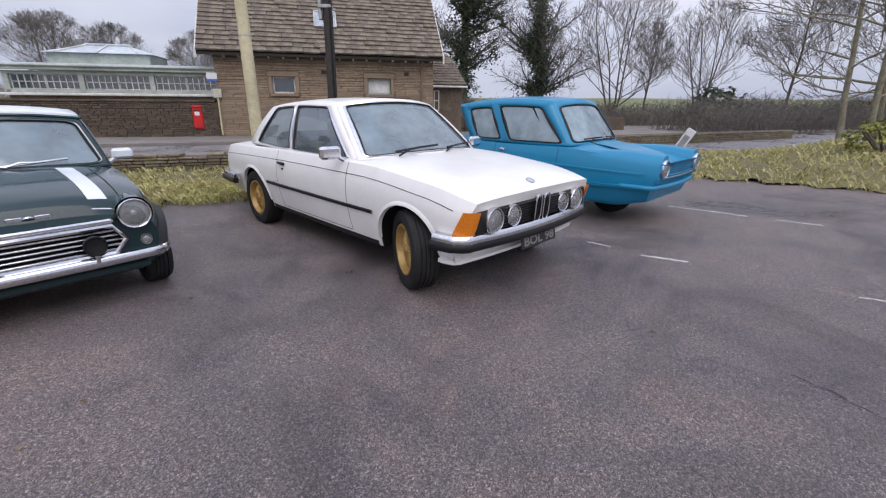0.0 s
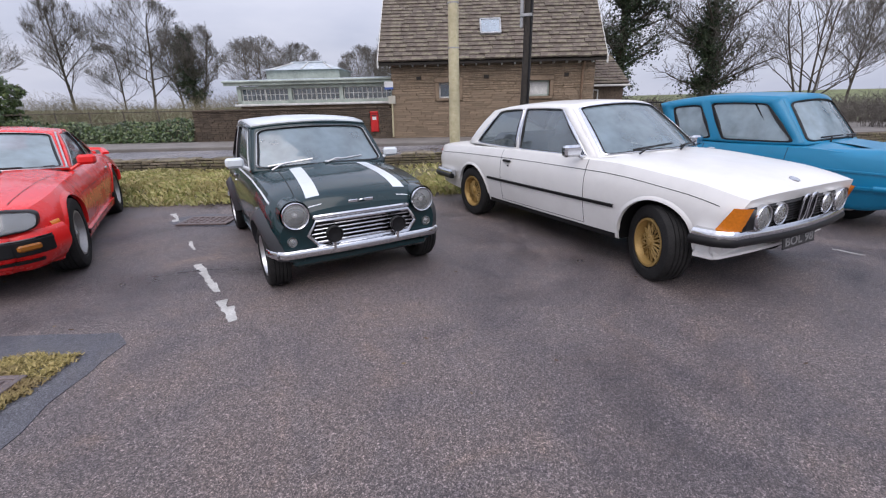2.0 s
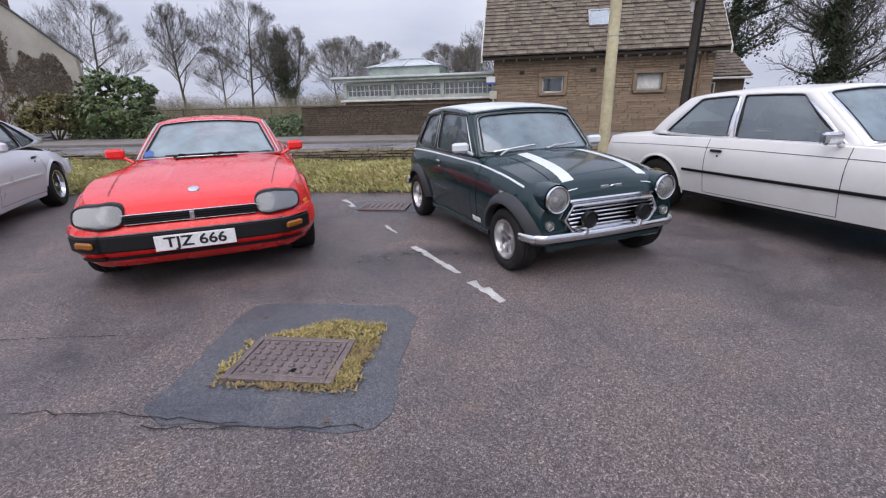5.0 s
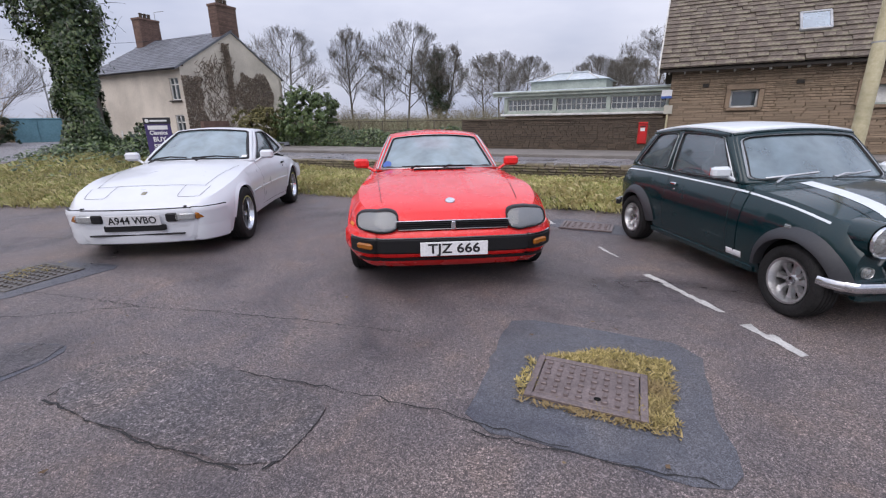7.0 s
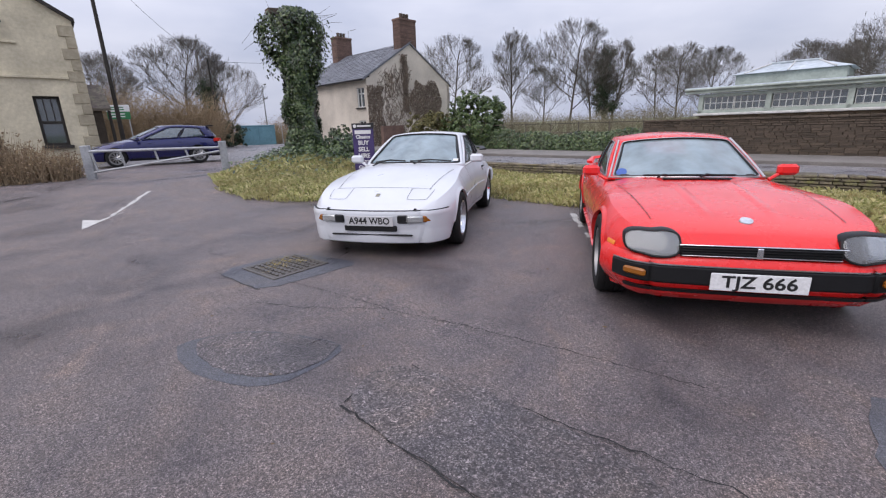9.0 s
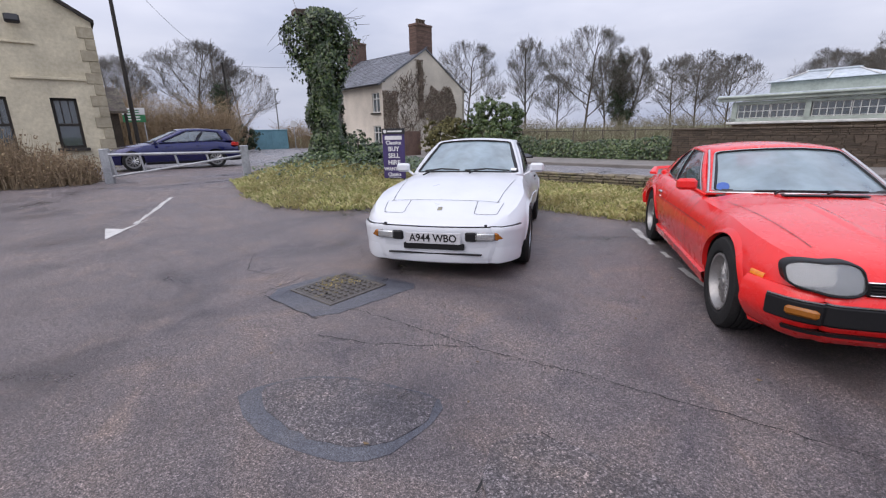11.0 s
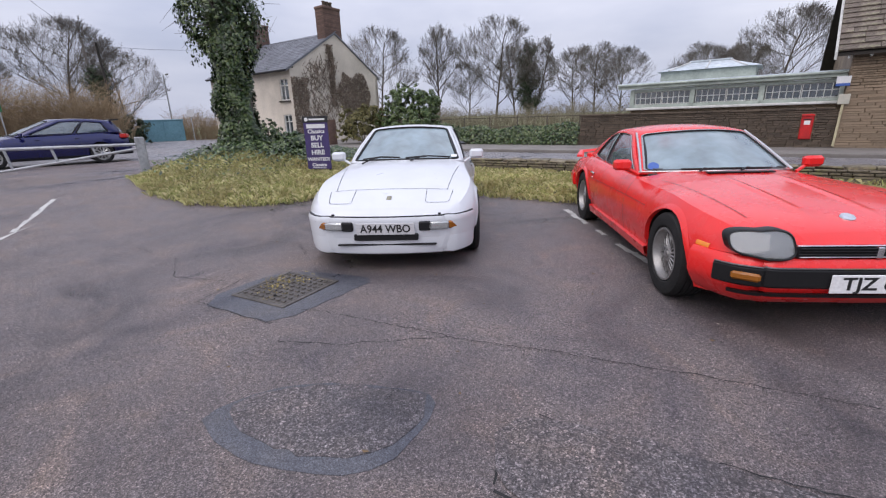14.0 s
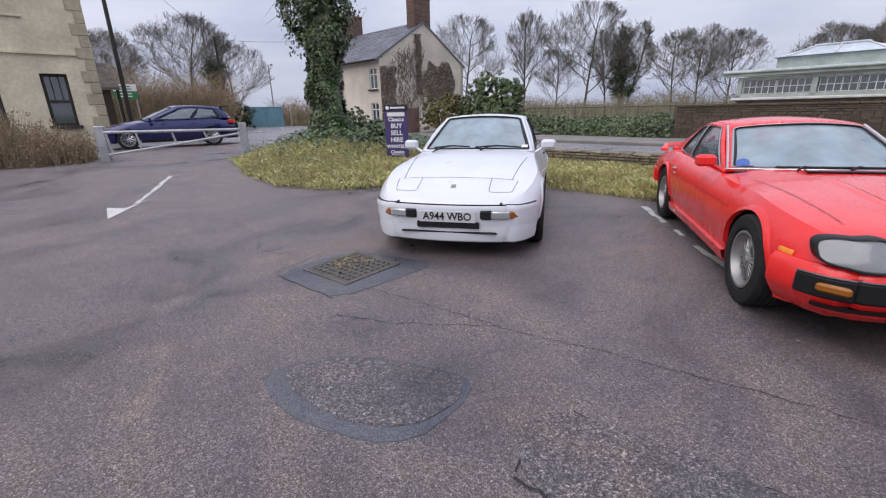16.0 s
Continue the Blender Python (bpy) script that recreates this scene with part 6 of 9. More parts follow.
# ---- red coupe: fittings ----
jag.cabin(CABIN)
shut_lines(jag, (0.2, 1.62), (1.95, 3.02), (0.66, 0.56))
JY = 3.29
for sg in (-1, 1):
    handle(jag, 0.42, 0.665, sg, CHROME)
    # Darker body red paints the shade under the flank's feature line.
    jag.strip("feature_line", [(0.4 + 1.75 * k / 20, 0.6) for k in range(21)], 0.006, 0.0015, plain("shaded_crease_red", (0.2, 0.01, 0.01), 0.6), sg)
    mirror(jag, (sg * 0.86, 1.5, 0.865), (0.165, 0.085, 0.1), REDCAR, sg, 0, "red door mirror")
    for yc in jag.s["axles"]:
        jag.arch_lip(yc, sg, 0.35, 0.03, REDCAR, 0.014)
    jag.strip("side_skirt", [(0.36 + 1.87 * k / 12, 0.225) for k in range(13)], 0.1, 0.03, REDCAR, sg)
    jag.strip("side_marker", [(2.98, 0.52), (3.07, 0.515)], 0.03, 0.006, AMBER, sg, label="small amber side marker")
    # headlamp: rounded four-cornered lens in a black ring
    lx, lz, ly = sg * 0.585, 0.577, JY - 0.072
    def lamp_loop(a, b, y):
        out = []
        for k in range(28):
            t = 2 * math.pi * k / 28
            cx = math.copysign(abs(math.cos(t)) ** 0.62, math.cos(t))
            cz = math.copysign(abs(math.sin(t)) ** 0.62, math.sin(t))
            x = lx + a * cx
            out.append((x, y + 0.05 - 0.45 * max(0, abs(x) - 0.56) - 0.06 * cz * b / 0.09, lz + b * cz * (0.9 if cx * sg > 0 else 1.05) + 0.006))
        return out
    hl = part("headlamp", Shape().loft([lamp_loop(0.164, 0.08, ly - 0.05), lamp_loop(0.166, 0.081, ly + 0.016), lamp_loop(0.158, 0.074, ly + 0.024), lamp_loop(0.153, 0.069, ly + 0.005)], True, False), BLACKTRIM, jag.ob, "wide headlamp in a black surround")
    bk = Shape().loft([lamp_loop(0.153, 0.069, ly + 0.006), lamp_loop(0.13, 0.055, ly - 0.02), lamp_loop(0.08, 0.03, ly - 0.035), lamp_loop(0.01, 0.006, ly - 0.04)], True, True)
    part("reflector", bk, LAMPBACK, hl)
    ln = Shape().loft([lamp_loop(0.154, 0.07, ly + 0.014), lamp_loop(0.1, 0.05, ly + 0.024), lamp_loop(0.01, 0.005, ly + 0.027)], True, True)
    part("lens", ln, DEEPLENS, hl)
    for x in (0.05,):
        ridge = [[jag.deck(sg * (0.22 - 0.002 * k) + o, 1.95 + 0.1 * k, u * math.sin(math.pi * k / 11) ** 0.5) for o, u in ((-0.045, 0.0), (-0.015, 0.005), (0.0, 0.008), (0.015, 0.005), (0.045, 0.0))] for k in range(12)]
        part("bonnet_crease", Shape().loft(ridge, False, False), REDCAR, jag.ob, "", 80)
part("grille_opening", Shape().box((0, JY + 0.012, 0.545), (0.86, 0.03, 0.075), bevel=0.012), BLACKTRIM, jag.ob, "black slatted grille")
for k in range(4):
    part("grille_slat", Shape().box((0, JY + 0.034, 0.52 + k * 0.0165), (0.84, 0.014, 0.005), bevel=0.002), DULLCHROME if k == 0 else BLACKTRIM, jag.ob)
part("grille_divider", Shape().box((0, JY + 0.036, 0.546), (0.035, 0.02, 0.066), bevel=0.004), CHROME, jag.ob)
part("grille_trim", Shape().box((0, JY + 0.03, 0.586), (0.88, 0.02, 0.008), bevel=0.003), CHROME, jag.ob)
b = jag.bumper("bumper", 2.98, -0.005, 0.43, [(-0.18, -0.245), (-0.1, -0.245), (-0.055, -0.225), (-0.005, -0.18), (0.034, -0.12), (0.05, -0.09), (0.055, -0.06), (0.05, 0.04), (0.02, 0.075), (-0.08, 0.075)], REDCAR, 0.015, True, "deep red bumper moulding")
jag.bumper("bumper_insert", 3.14, -0.005, 0.395, [(0.02, -0.058), (0.056, -0.058), (0.068, -0.045), (0.068, 0.05), (0.056, 0.06), (0.02, 0.06)], BLACKTRIM, 0.015, True, "black rubber bumper face", b)
jag.bumper("bumper_bead", 3.14, -0.005, 0.461, [(0.02, -0.004), (0.064, -0.004), (0.064, 0.004), (0.02, 0.004)], CHROME, 0.015, True, "thin bright bead", b)
# Solid black strip drawn where the intake would be in shade.
jag.bumper("lower_intake", 3.2, -0.005, 0.287, [(-0.03, -0.012), (0.036, -0.012), (0.05, 0.012), (-0.03, 0.012)], BLACKTRIM, 0.015, True, "dark strip standing in for the shaded lower intake", b)
for sg in (-1, 1):
    lens_box(jag, "indicator", (sg * 0.685, JY + 0.02, 0.4), (0.15, 0.03, 0.05), AMBERDARK, sg * -36, "amber bumper indicator", b)
jag.plate("TJZ 666", JY + 0.086, 0.375, 0.52, 0.111, None, None, 0, 0.105, 0.4)
part("emblem", Shape().lathe([(0, 0.042), (0.01, 0.038), (0.013, 0.001)], 20, "z", at=pose(*jag.deck(0, 3.06), -22)), CHROME, jag.ob, "round bonnet badge")
part("scuttle_vent", Shape().box(jag.deck(0, 1.9, 0.008), (0.55, 0.06, 0.012), bevel=0.004), BLACKTRIM, jag.ob, "black scuttle vent")
for sg in (-1, 1):
    part("screen_pillar_trim", Shape().tube([tuple(jag.front(0.5 + sg * 0.49, v) + Vector((0, 0.008, 0.006))) for v in (0.02, 0.25, 0.5, 0.75, 0.98)], 0.011, 6), DULLCHROME, jag.ob, "bright windscreen pillar trim")
part("screen_base_trim", Shape().tube([tuple(jag.front(k / 12, 0.02) + Vector((0, 0.008, 0.006))) for k in range(13)], 0.006, 6), DULLCHROME, jag.ob, "bright windscreen base trim")
for x0, x1 in ((0.4, 0.0), (0.05, -0.38)):
    bl = [tuple(jag.front(0.5 + x / 1.4, 0.05) + Vector((0, 0.02, 0.012))) for x in (x0, (x0 + x1) / 2, x1)]
    jag.wiper(jag.deck(x0 - 0.1, 1.83, 0.01), bl[1], bl)
part("sticker", Shape().lathe([(0, 0.05), (0.002, 0.001)], 18, "y", at=pose(*(jag.front(0.92, 0.14) + Vector((0, 0.004, 0.004))), 50, 0, -15)), SIGNBLUE, jag.ob, "round blue windscreen sticker")
sp = Shape().sweep([(-0.72, -0.84, 0.74), (-0.66, -1.0, 0.8), (-0.3, -1.05, 0.82), (0.3, -1.05, 0.82), (0.66, -1.0, 0.8), (0.72, -0.84, 0.74)], [(0.05, 0.03), (-0.02, 0.035), (-0.05, 0.0), (0.04, 0.0)])
part("rear_spoiler", sp, REDCAR, jag.ob, "red boot spoiler")
part("spoiler_mount", Shape().box((0, -0.93, 0.76), (1.2, 0.1, 0.07), bevel=0.02), REDCAR, jag.ob)
jag.bumper("bumper", -0.55, 0.0, 0.46, bar_section(0.16, 0.06), REDCAR, 0.04, False)

# ---- white sports coupe: fittings ----
por.cabin(CABIN)
shut_lines(por, (0.3, 1.5), (1.9, 2.72), (0.64, 0.54))
PY = 3.12
por.topline("shut_line", [(-0.56 + 1.12 * k / 16, 2.72) for k in range(17)], 0.0045, SEAM)
for sg in (-1, 1):
    handle(por, 0.45, 0.73, sg, BLACKTRIM)
    por.strip("rubbing_strip", [(0.42 + 1.6 * k / 12, 0.5) for k in range(13)], 0.03, 0.012, ALPINE, sg)
    mirror(por, (sg * 0.86, 1.42, 0.92), (0.17, 0.09, 0.11), ALPINE, sg, 0, "white door mirror")
    for yc in por.s["axles"]:
        por.arch_lip(yc, sg, 0.335, 0.03, ALPINE, 0.012)
    por.topline("shut_line", [(sg * x, y) for x, y in ((0.345, 2.725), (0.345, 2.8), (0.345, 2.88), (0.345, 2.95), (0.352, 2.968), (0.37, 2.975), (0.45, 2.97), (0.535, 2.955), (0.558, 2.94), (0.568, 2.9), (0.58, 2.83), (0.592, 2.76), (0.595, 2.725))], 0.004, SEAM)
    por.strip("shut_line", [(2.9, 0.5), (3.0, 0.49), (3.08, 0.48)], 0.006, 0.0015, SEAM, sg)
b = por.bumper("bumper", 2.86, -0.012, 0.42, [(-0.08, -0.1), (0.012, -0.1), (0.02, -0.06), (0.022, 0.0), (0.026, 0.04), (0.03, 0.065), (0.02, 0.09), (-0.02, 0.1), (-0.08, 0.1)], ALPINE, 0.045, True, "white bumper moulding")
por.bumper("bumper_gap", 2.87, 0.004, 0.514, [(-0.02, -0.006), (0.0, -0.006), (0.0, 0.006), (-0.02, 0.006)], BLACKTRIM, 0.045, True, "", b)
por.bumper("front_apron", 2.84, -0.02, 0.25, [(-0.08, -0.09), (-0.02, -0.09), (0.004, -0.075), (0.018, -0.02), (0.02, 0.075), (-0.06, 0.075)], ALPINE, 0.045, True, "white front apron", b)
# Black bar paints the dark of an uncut air slot.
part("air_slot", Shape().box((0, PY + 0.032, 0.262), (0.9, 0.03, 0.016), bevel=0.006), BLACKTRIM, b)
for sg in (-1, 1):
    lens_box(por, "indicator", (sg * 0.6, PY - 0.04, 0.43), (0.12, 0.05, 0.07), AMBERDARK, sg * -38, "amber indicator", b)
    lens_box(por, "fog_lamp", (sg * 0.475, PY + 0.018, 0.43), (0.18, 0.05, 0.072), LENS, sg * -12, "clear fog lamp", b)
    lens_box(por, "fog_lamp_back", (sg * 0.475, PY + 0.003, 0.43), (0.17, 0.05, 0.066), DULLCHROME, sg * -8, "", b)
    lens_box(por, "bumper_pad", (sg * 0.35, PY + 0.035, 0.43), (0.11, 0.04, 0.085), BLACKTRIM, sg * -5, "black bumper pad", b)
    lens_box(por, "washer_jet", (sg * 0.48, PY + 0.005, 0.533), (0.025, 0.03, 0.015), BLACKTRIM, 0, "", b, 0.003)
part("plate_plinth", Shape().box((0, PY + 0.05, 0.335), (0.58, 0.03, 0.06), bevel=0.008), BLACKTRIM, por.ob, "black plinth under the plate")
por.plate("A944 WBO", PY + 0.075, 0.415, 0.52, 0.108, plain("silvered_plate", (0.62, 0.62, 0.63), 0.35), None, -6, 0.1, 0.45)
part("emblem", Shape().box((0, 0, 0), (0.045, 0.06, 0.008), pose(*por.deck(0, 2.9, 0.003), -20), bevel=0.003), plain("dull_brass", (0.3, 0.28, 0.2), 0.4, 0.6), por.ob, "small shield badge")
for x0, x1, c in ((0.52, 0.05, 0.1), (-0.02, -0.55, 0.1)):
    bl = [tuple(por.front(0.5 + x / 1.4, v) + Vector((0, 0.02, 0.015))) for v, x in ((0.06, x0), (c, (x0 + x1) / 2), (0.07, x1))]
    por.wiper(por.deck((x0 + x1) / 2 + 0.2, 1.8, 0.012), bl[1], bl)
part("sticker", Shape().box((0, 0, 0), (0.07, 0.06, 0.002), pose(*(por.front(0.07, 0.12) + Vector((0, 0.006, 0.006))), -24), bevel=0.0), SIGNWHITE, por.ob, "small tax disc sticker")
spb = Shape().sweep([(-0.66, -0.55, 0.92), (-0.6, -0.82, 0.95), (0, -0.86, 0.96), (0.6, -0.82, 0.95), (0.66, -0.55, 0.92)], [(0.08, 0.0), (0.07, 0.03), (-0.04, 0.015), (-0.05, 0.0)])
part("rear_spoiler", spb, BLACKTRIM, por.ob, "black rear spoiler")
por.bumper("bumper", -0.5, 0.02, 0.5, bar_section(0.2, 0.06), ALPINE, 0.04, False)

# ---- blue three-wheeler: fittings ----
rel.cabin(surface("pale_seat", (0.25, 0.22, 0.2), (0.35, 0.32, 0.3)))
shut_lines(rel, (0.55, 1.5), None, None)
RY = 2.62
for sg in (-1, 1):
    rel.strip("moulding", [(-0.6 + 3.1 * k / 24, 0.62 - 0.02 * step(1.2, 2.5, -0.6 + 3.1 * k / 24)) for k in range(25)], 0.02, 0.012, BLUECAR, sg, label="body-colour moulding line")
    rel.strip("lower_lip", [(-0.6 + 3.2 * k / 24, 0.42 + 0.035 * step(1.2, 2.5, -0.6 + 3.2 * k / 24)) for k in range(25)], 0.035, 0.03, BLUECAR, sg, label="body-colour lower lip")
    handle(rel, 0.68, 0.74, sg, CHROME, 0.1)
    # wing crest that carries the headlamp
    crest = []
    for k in range(15):
        y = 1.6 + 1.06 * k / 14
        h = 0.09 * step(1.55, 2.5, y)
        w = 0.11
        xo = rel.w(y) - 0.05
        zb_ = rel.zs(y) - 0.06
        crest.append([(sg * (xo - 2 * w), y, rel.ztop(min(y, RY), xo - 2 * w) - 0.03), (sg * (xo - 1.5 * w), y, zb_ + h * 0.75 + 0.05), (sg * (xo - w), y, zb_ + h + 0.055), (sg * (xo - 0.25 * w), y, zb_ + h * 0.8 + 0.05), (sg * (xo + 0.045 - 0.07 * (1 - step(1.6, 2.1, y))), y, zb_ + 0.02), (sg * (xo + 0.04 - 0.07 * (1 - step(1.6, 2.1, y))), y, zb_ - 0.14)])
    part("front_wing", Shape().loft(crest, True, True), BLUECAR, rel.ob, "raised wing crest", 50)
    rel.round_lamp("headlamp", (sg * 0.505, RY + 0.055, 0.66), 0.085, 0, CHROME, 0.06, 0, "round headlamp in the wing end")
    lens_box(rel, "tail_lamp", (sg * 0.56, -0.79, 0.6), (0.08, 0.04, 0.16), REDLENS)
part("front_bar", Shape().sweep(rel.wrap(2.3, 0.02, 0.46, 0.05), bar_section(0.05, 0.05)), BLUECAR, rel.ob, "body-colour front bar")
for z in (0.56, 0.585):
    part("grille_trim", Shape().tube([(-0.5, RY + 0.045, z), (0, RY + 0.07, z - 0.005), (0.5, RY + 0.045, z)], 0.008, 6), DULLCHROME if z < 0.57 else BLUECAR, rel.ob)
bl = [tuple(rel.front(0.5 + x / 1.26, 0.1) + Vector((0, 0.02, 0.01))) for x in (0.4, 0.22, 0.02)]
rel.wiper(rel.deck(0.3, 1.72, 0.0), bl[1], bl)
bl = [tuple(rel.front(0.5 + x / 1.26, 0.1) + Vector((0, 0.02, 0.01))) for x in (-0.1, -0.28, -0.46)]
rel.wiper(rel.deck(-0.2, 1.72, 0.0), bl[1], bl)
part("bonnet", Shape().loft([[rel.deck(x, 1.72 + 0.8 * k / 8, 0.004 + 0.02 * math.sin(math.pi * k / 8)) for x in (-0.3, -0.2, 0, 0.2, 0.3)] for k in range(9)], False, False), BLUECAR, rel.ob)
part("quarter_light_bar", Shape().tube([tuple(rel.front(1, 0.08).lerp(rel.rear(0, 0.08), 0.17) + Vector((0.012, 0, 0))), tuple(rel.front(1, 0.84).lerp(rel.rear(0, 0.84), 0.2) + Vector((0.02, 0, 0.03)))], 0.009, 5), BLACKTRIM, rel.ob)

# ---- blue hatchback: fittings ----
hatch.cabin(CABIN)
shut_lines(hatch, (0.5, 1.4), None, None)
for sg in (-1, 1):
    handle(hatch, 0.6, 0.83, sg, NAVY)
    handle(hatch, 1.55, 0.82, sg, NAVY)
    for y in (1.4, 2.3):
        hatch.upright("shut_line", [(y, 0.3 + 0.55 * k / 6) for k in range(7)], 0.006, SEAM, sg)
    mirror(hatch, (sg * 0.98, 1.9, 0.98), (0.18, 0.1, 0.13), NAVY, sg)
    lens_box(hatch, "tail_lamp", (sg * 0.74, -0.72, 0.86), (0.26, 0.2, 0.13), REDLENS, sg * 25, "red tail lamp")
    lens_box(hatch, "headlamp", (sg * 0.68, 3.25, 0.68), (0.28, 0.2, 0.1), LENS, sg * -30)
    hatch.strip("sill", [(0.4 + 1.85 * k / 10, 0.25) for k in range(11)], 0.08, 0.02, BLACKTRIM, sg)
hatch.bumper("bumper", -0.45, 0.02, 0.45, bar_section(0.3, 0.1), NAVY, 0.03, False)
hatch.bumper("diffuser", -0.45, 0.025, 0.3, bar_section(0.1, 0.1), BLACKTRIM, 0.03, False)
part("rear_spoiler", Shape().box((0, -0.56, 1.4), (1.05, 0.24, 0.04), pose(0, 0, 0), bevel=0.015), BLACKTRIM, hatch.ob, "roof spoiler")
pl = part("number_plate", Shape().box((0, -0.86, 0.72), (0.52, 0.02, 0.11), bevel=0.004), PLATEYELLOW, hatch.ob, "yellow rear number plate")
part("lettering_bar", Shape().box((0, -0.872, 0.72), (0.4, 0.004, 0.06)), PLATEBLACK, pl)


# ---- poles on the verge ----
pole = thing("utility_pole", "cream-painted timber utility pole on the verge", "pole", pose(-3.5, 6.76, 0.1))
part("shaft", Shape().tube([(0.0, 0, -0.2), (-0.005, 0, 2), (0.0, 0, 5), (-0.02, 0, 8)], [0.094, 0.087, 0.08, 0.074], 14), CREAMPAINT, pole)
for z in (2.1, 2.75):
    part("band", Shape().lathe([(z, 0.086), (z, 0.09), (z + 0.02, 0.09), (z + 0.02, 0.086)], 16, "z", at=pose(-0.005, 0, 0)), GALV, pole)
pole2 = thing("telegraph_pole", "dark tarred timber telegraph pole on the verge", "pole", pose(-2.37, 7.1, 0.1))
part("shaft", Shape().tube([(-0.03, 0, -0.2), (0.01, 0, 2), (0.04, 0, 8.5)], [0.078, 0.071, 0.06], 14), DARKTIMBER, pole2)
part("conduit", Shape().tube([(0.045, -0.065, 0.0), (0.06, -0.055, 2.4), (0.08, -0.045, 8)], 0.016, 6), BLACKTRIM, pole2)
cl = Shape().box((-0.02, 0, 2.55), (0.19, 0.16, 0.05), bevel=0.01).box((-0.09, -0.02, 2.62), (0.05, 0.08, 0.5), bevel=0.01)
part("bracket", cl, GALV, pole2, "steel clamp")


# ---- leaves, twigs, trees ----
def leaf(sh, p, n, size, rng):
    """One folded leaf of four corners at p, facing about n."""
    n = (n + Vector((rng.uniform(-0.6, 0.6), rng.uniform(-0.6, 0.6), rng.uniform(-0.5, 0.6)))).normalized()
    t = n.cross(Vector((rng.uniform(-1, 1), rng.uniform(-1, 1), rng.uniform(-1, 1)))).normalized()
    b = n.cross(t)
    k = size * rng.uniform(0.7, 1.3)
    sh.add([p - t * k, p + b * k * 0.62 - n * k * 0.15, p + t * k, p - b * k * 0.62 - n * k * 0.15], [(0, 1, 2), (0, 2, 3)])


def leafy(name, count, radius_at, size, seed, squash=0.6):
    """Leaves in clumps round a centre; radius_at(direction) gives the crown's reach."""
    rng = random.Random(seed)
    sh = Shape()
    clumps = []
    while len(clumps) < count // 26:
        d = Vector((rng.gauss(0, 1), rng.gauss(0, 1), rng.gauss(0, 1))).normalized()
        if d.z < -0.55:
            continue
        c = radius_at(d)
        clumps.append((Vector((d.x * c[0], d.y * c[0], d.z * c[1])) * rng.uniform(0.72, 1.02), d))
    for c, d in clumps:
        r = rng.uniform(0.12, 0.3) * size * 7
        for _ in range(26):
            o = Vector((rng.gauss(0, 0.5), rng.gauss(0, 0.5), rng.gauss(0, 0.45))) * r
            leaf(sh, c + o, (d * 0.7 + o.normalized() * 0.6 + Vector((0, 0, 0.3))), size, rng)
    return sh


def grow(seed, height, spread=0.4, low=0.14, kids=(14, 7, 5, 4, 2), thick=0.013, up=0.4, stems=1):
    """A bare tree whose limbs fill a rounded crown: limbs as one mesh, twigs as another."""
    rng = random.Random(seed)
    limb, twig = Shape(), Shape()
    mid = Vector((0, 0, height * (0.5 + low / 2)))
    radii = Vector((height * spread, height * spread, height * (0.5 - low / 2)))

    def room(p, d):
        """How far the crown's outline is from p along d."""
        a = Vector([(p[i] - mid[i]) / radii[i] for i in range(3)])
        b = Vector([d[i] / radii[i] for i in range(3)])
        bb, ab = b.dot(b), a.dot(b)
        disc = ab * ab - bb * (a.dot(a) - 1)
        return max(0.12, (-ab + math.sqrt(disc)) / bb) if disc > 0 else 0.12

    def branch(p, d, length, r, level):
        n = (8, 5, 3, 2, 2, 1)[level]
        pts, rr = [p], [r]
        for k in range(n):
            d = (d + Vector((rng.gauss(0, 1), rng.gauss(0, 1), rng.gauss(0.15, 0.8))) * (0.05, 0.14, 0.2, 0.22, 0.22, 0.2)[level]).normalized()
            p = p + d * (length / n)
            pts.append(p)
            rr.append(r * (1 - 0.7 * (k + 1) / n))
        (limb if level < 3 else twig).tube(pts, rr, (9, 6, 4, 3, 3, 3)[level], False)
        if level >= len(kids):
            return
        for k in range(kids[level]):
            t = low + 0.06 + (0.9 - low) * (k + rng.uniform(0.1, 0.9)) / kids[0] if level == 0 else 0.2 + 0.8 * (k + rng.uniform(0.0, 1.0)) / kids[level]
            i = min(int(t * n), n - 1)
            q = pts[i].lerp(pts[i + 1], min(1.0, t * n - i))
            a = 2.4 * k + rng.uniform(-0.7, 0.7)
            side = Vector((math.cos(a), math.sin(a), rng.uniform(-0.15, 0.25)))
            way = (side + Vector((0, 0, up * (0.7 + 1.9 * t)))) if level == 0 else d + side * rng.uniform(0.35, 0.8) + Vector((0, 0, up * 0.35))
            way.normalize()
            far = room(q, way)
            ln = far * rng.uniform(0.78, 1.04) if level == 0 else min(length * rng.uniform(0.5, 0.82), far * rng.uniform(0.8, 1.15) + 0.25)
            branch(q, way, ln, max(rr[i] * rng.uniform(0.42, 0.58), 0.0092), level + 1)

    for k in range(stems):
        a = 6.28 * k / stems + 0.4
        o = 0.0 if stems == 1 else 0.16
        branch(Vector((math.cos(a) * o * 0.8, math.sin(a) * o * 0.8, -0.2)), Vector((math.cos(a) * o + rng.uniform(-0.03, 0.03), math.sin(a) * o + rng.uniform(-0.03, 0.03), 1)).normalized(), height * (0.93 if stems == 1 else rng.uniform(0.8, 0.95)), height * thick, 0)
    return limb, twig


def bare_tree(seed, height, at, label, bark=None, **kw):
    limb, twig = grow(seed, height, **kw)
    t = thing("tree", label, "tree", at)
    part("trunk", limb, bark or BARK, t, "grey trunk and limbs", 60)
    ob = new("crown", quick_mesh("crown", twig, TWIG))
    ob.parent = t
    tagged(ob, "fine bare winter twigs", kind="stuff")
    return t


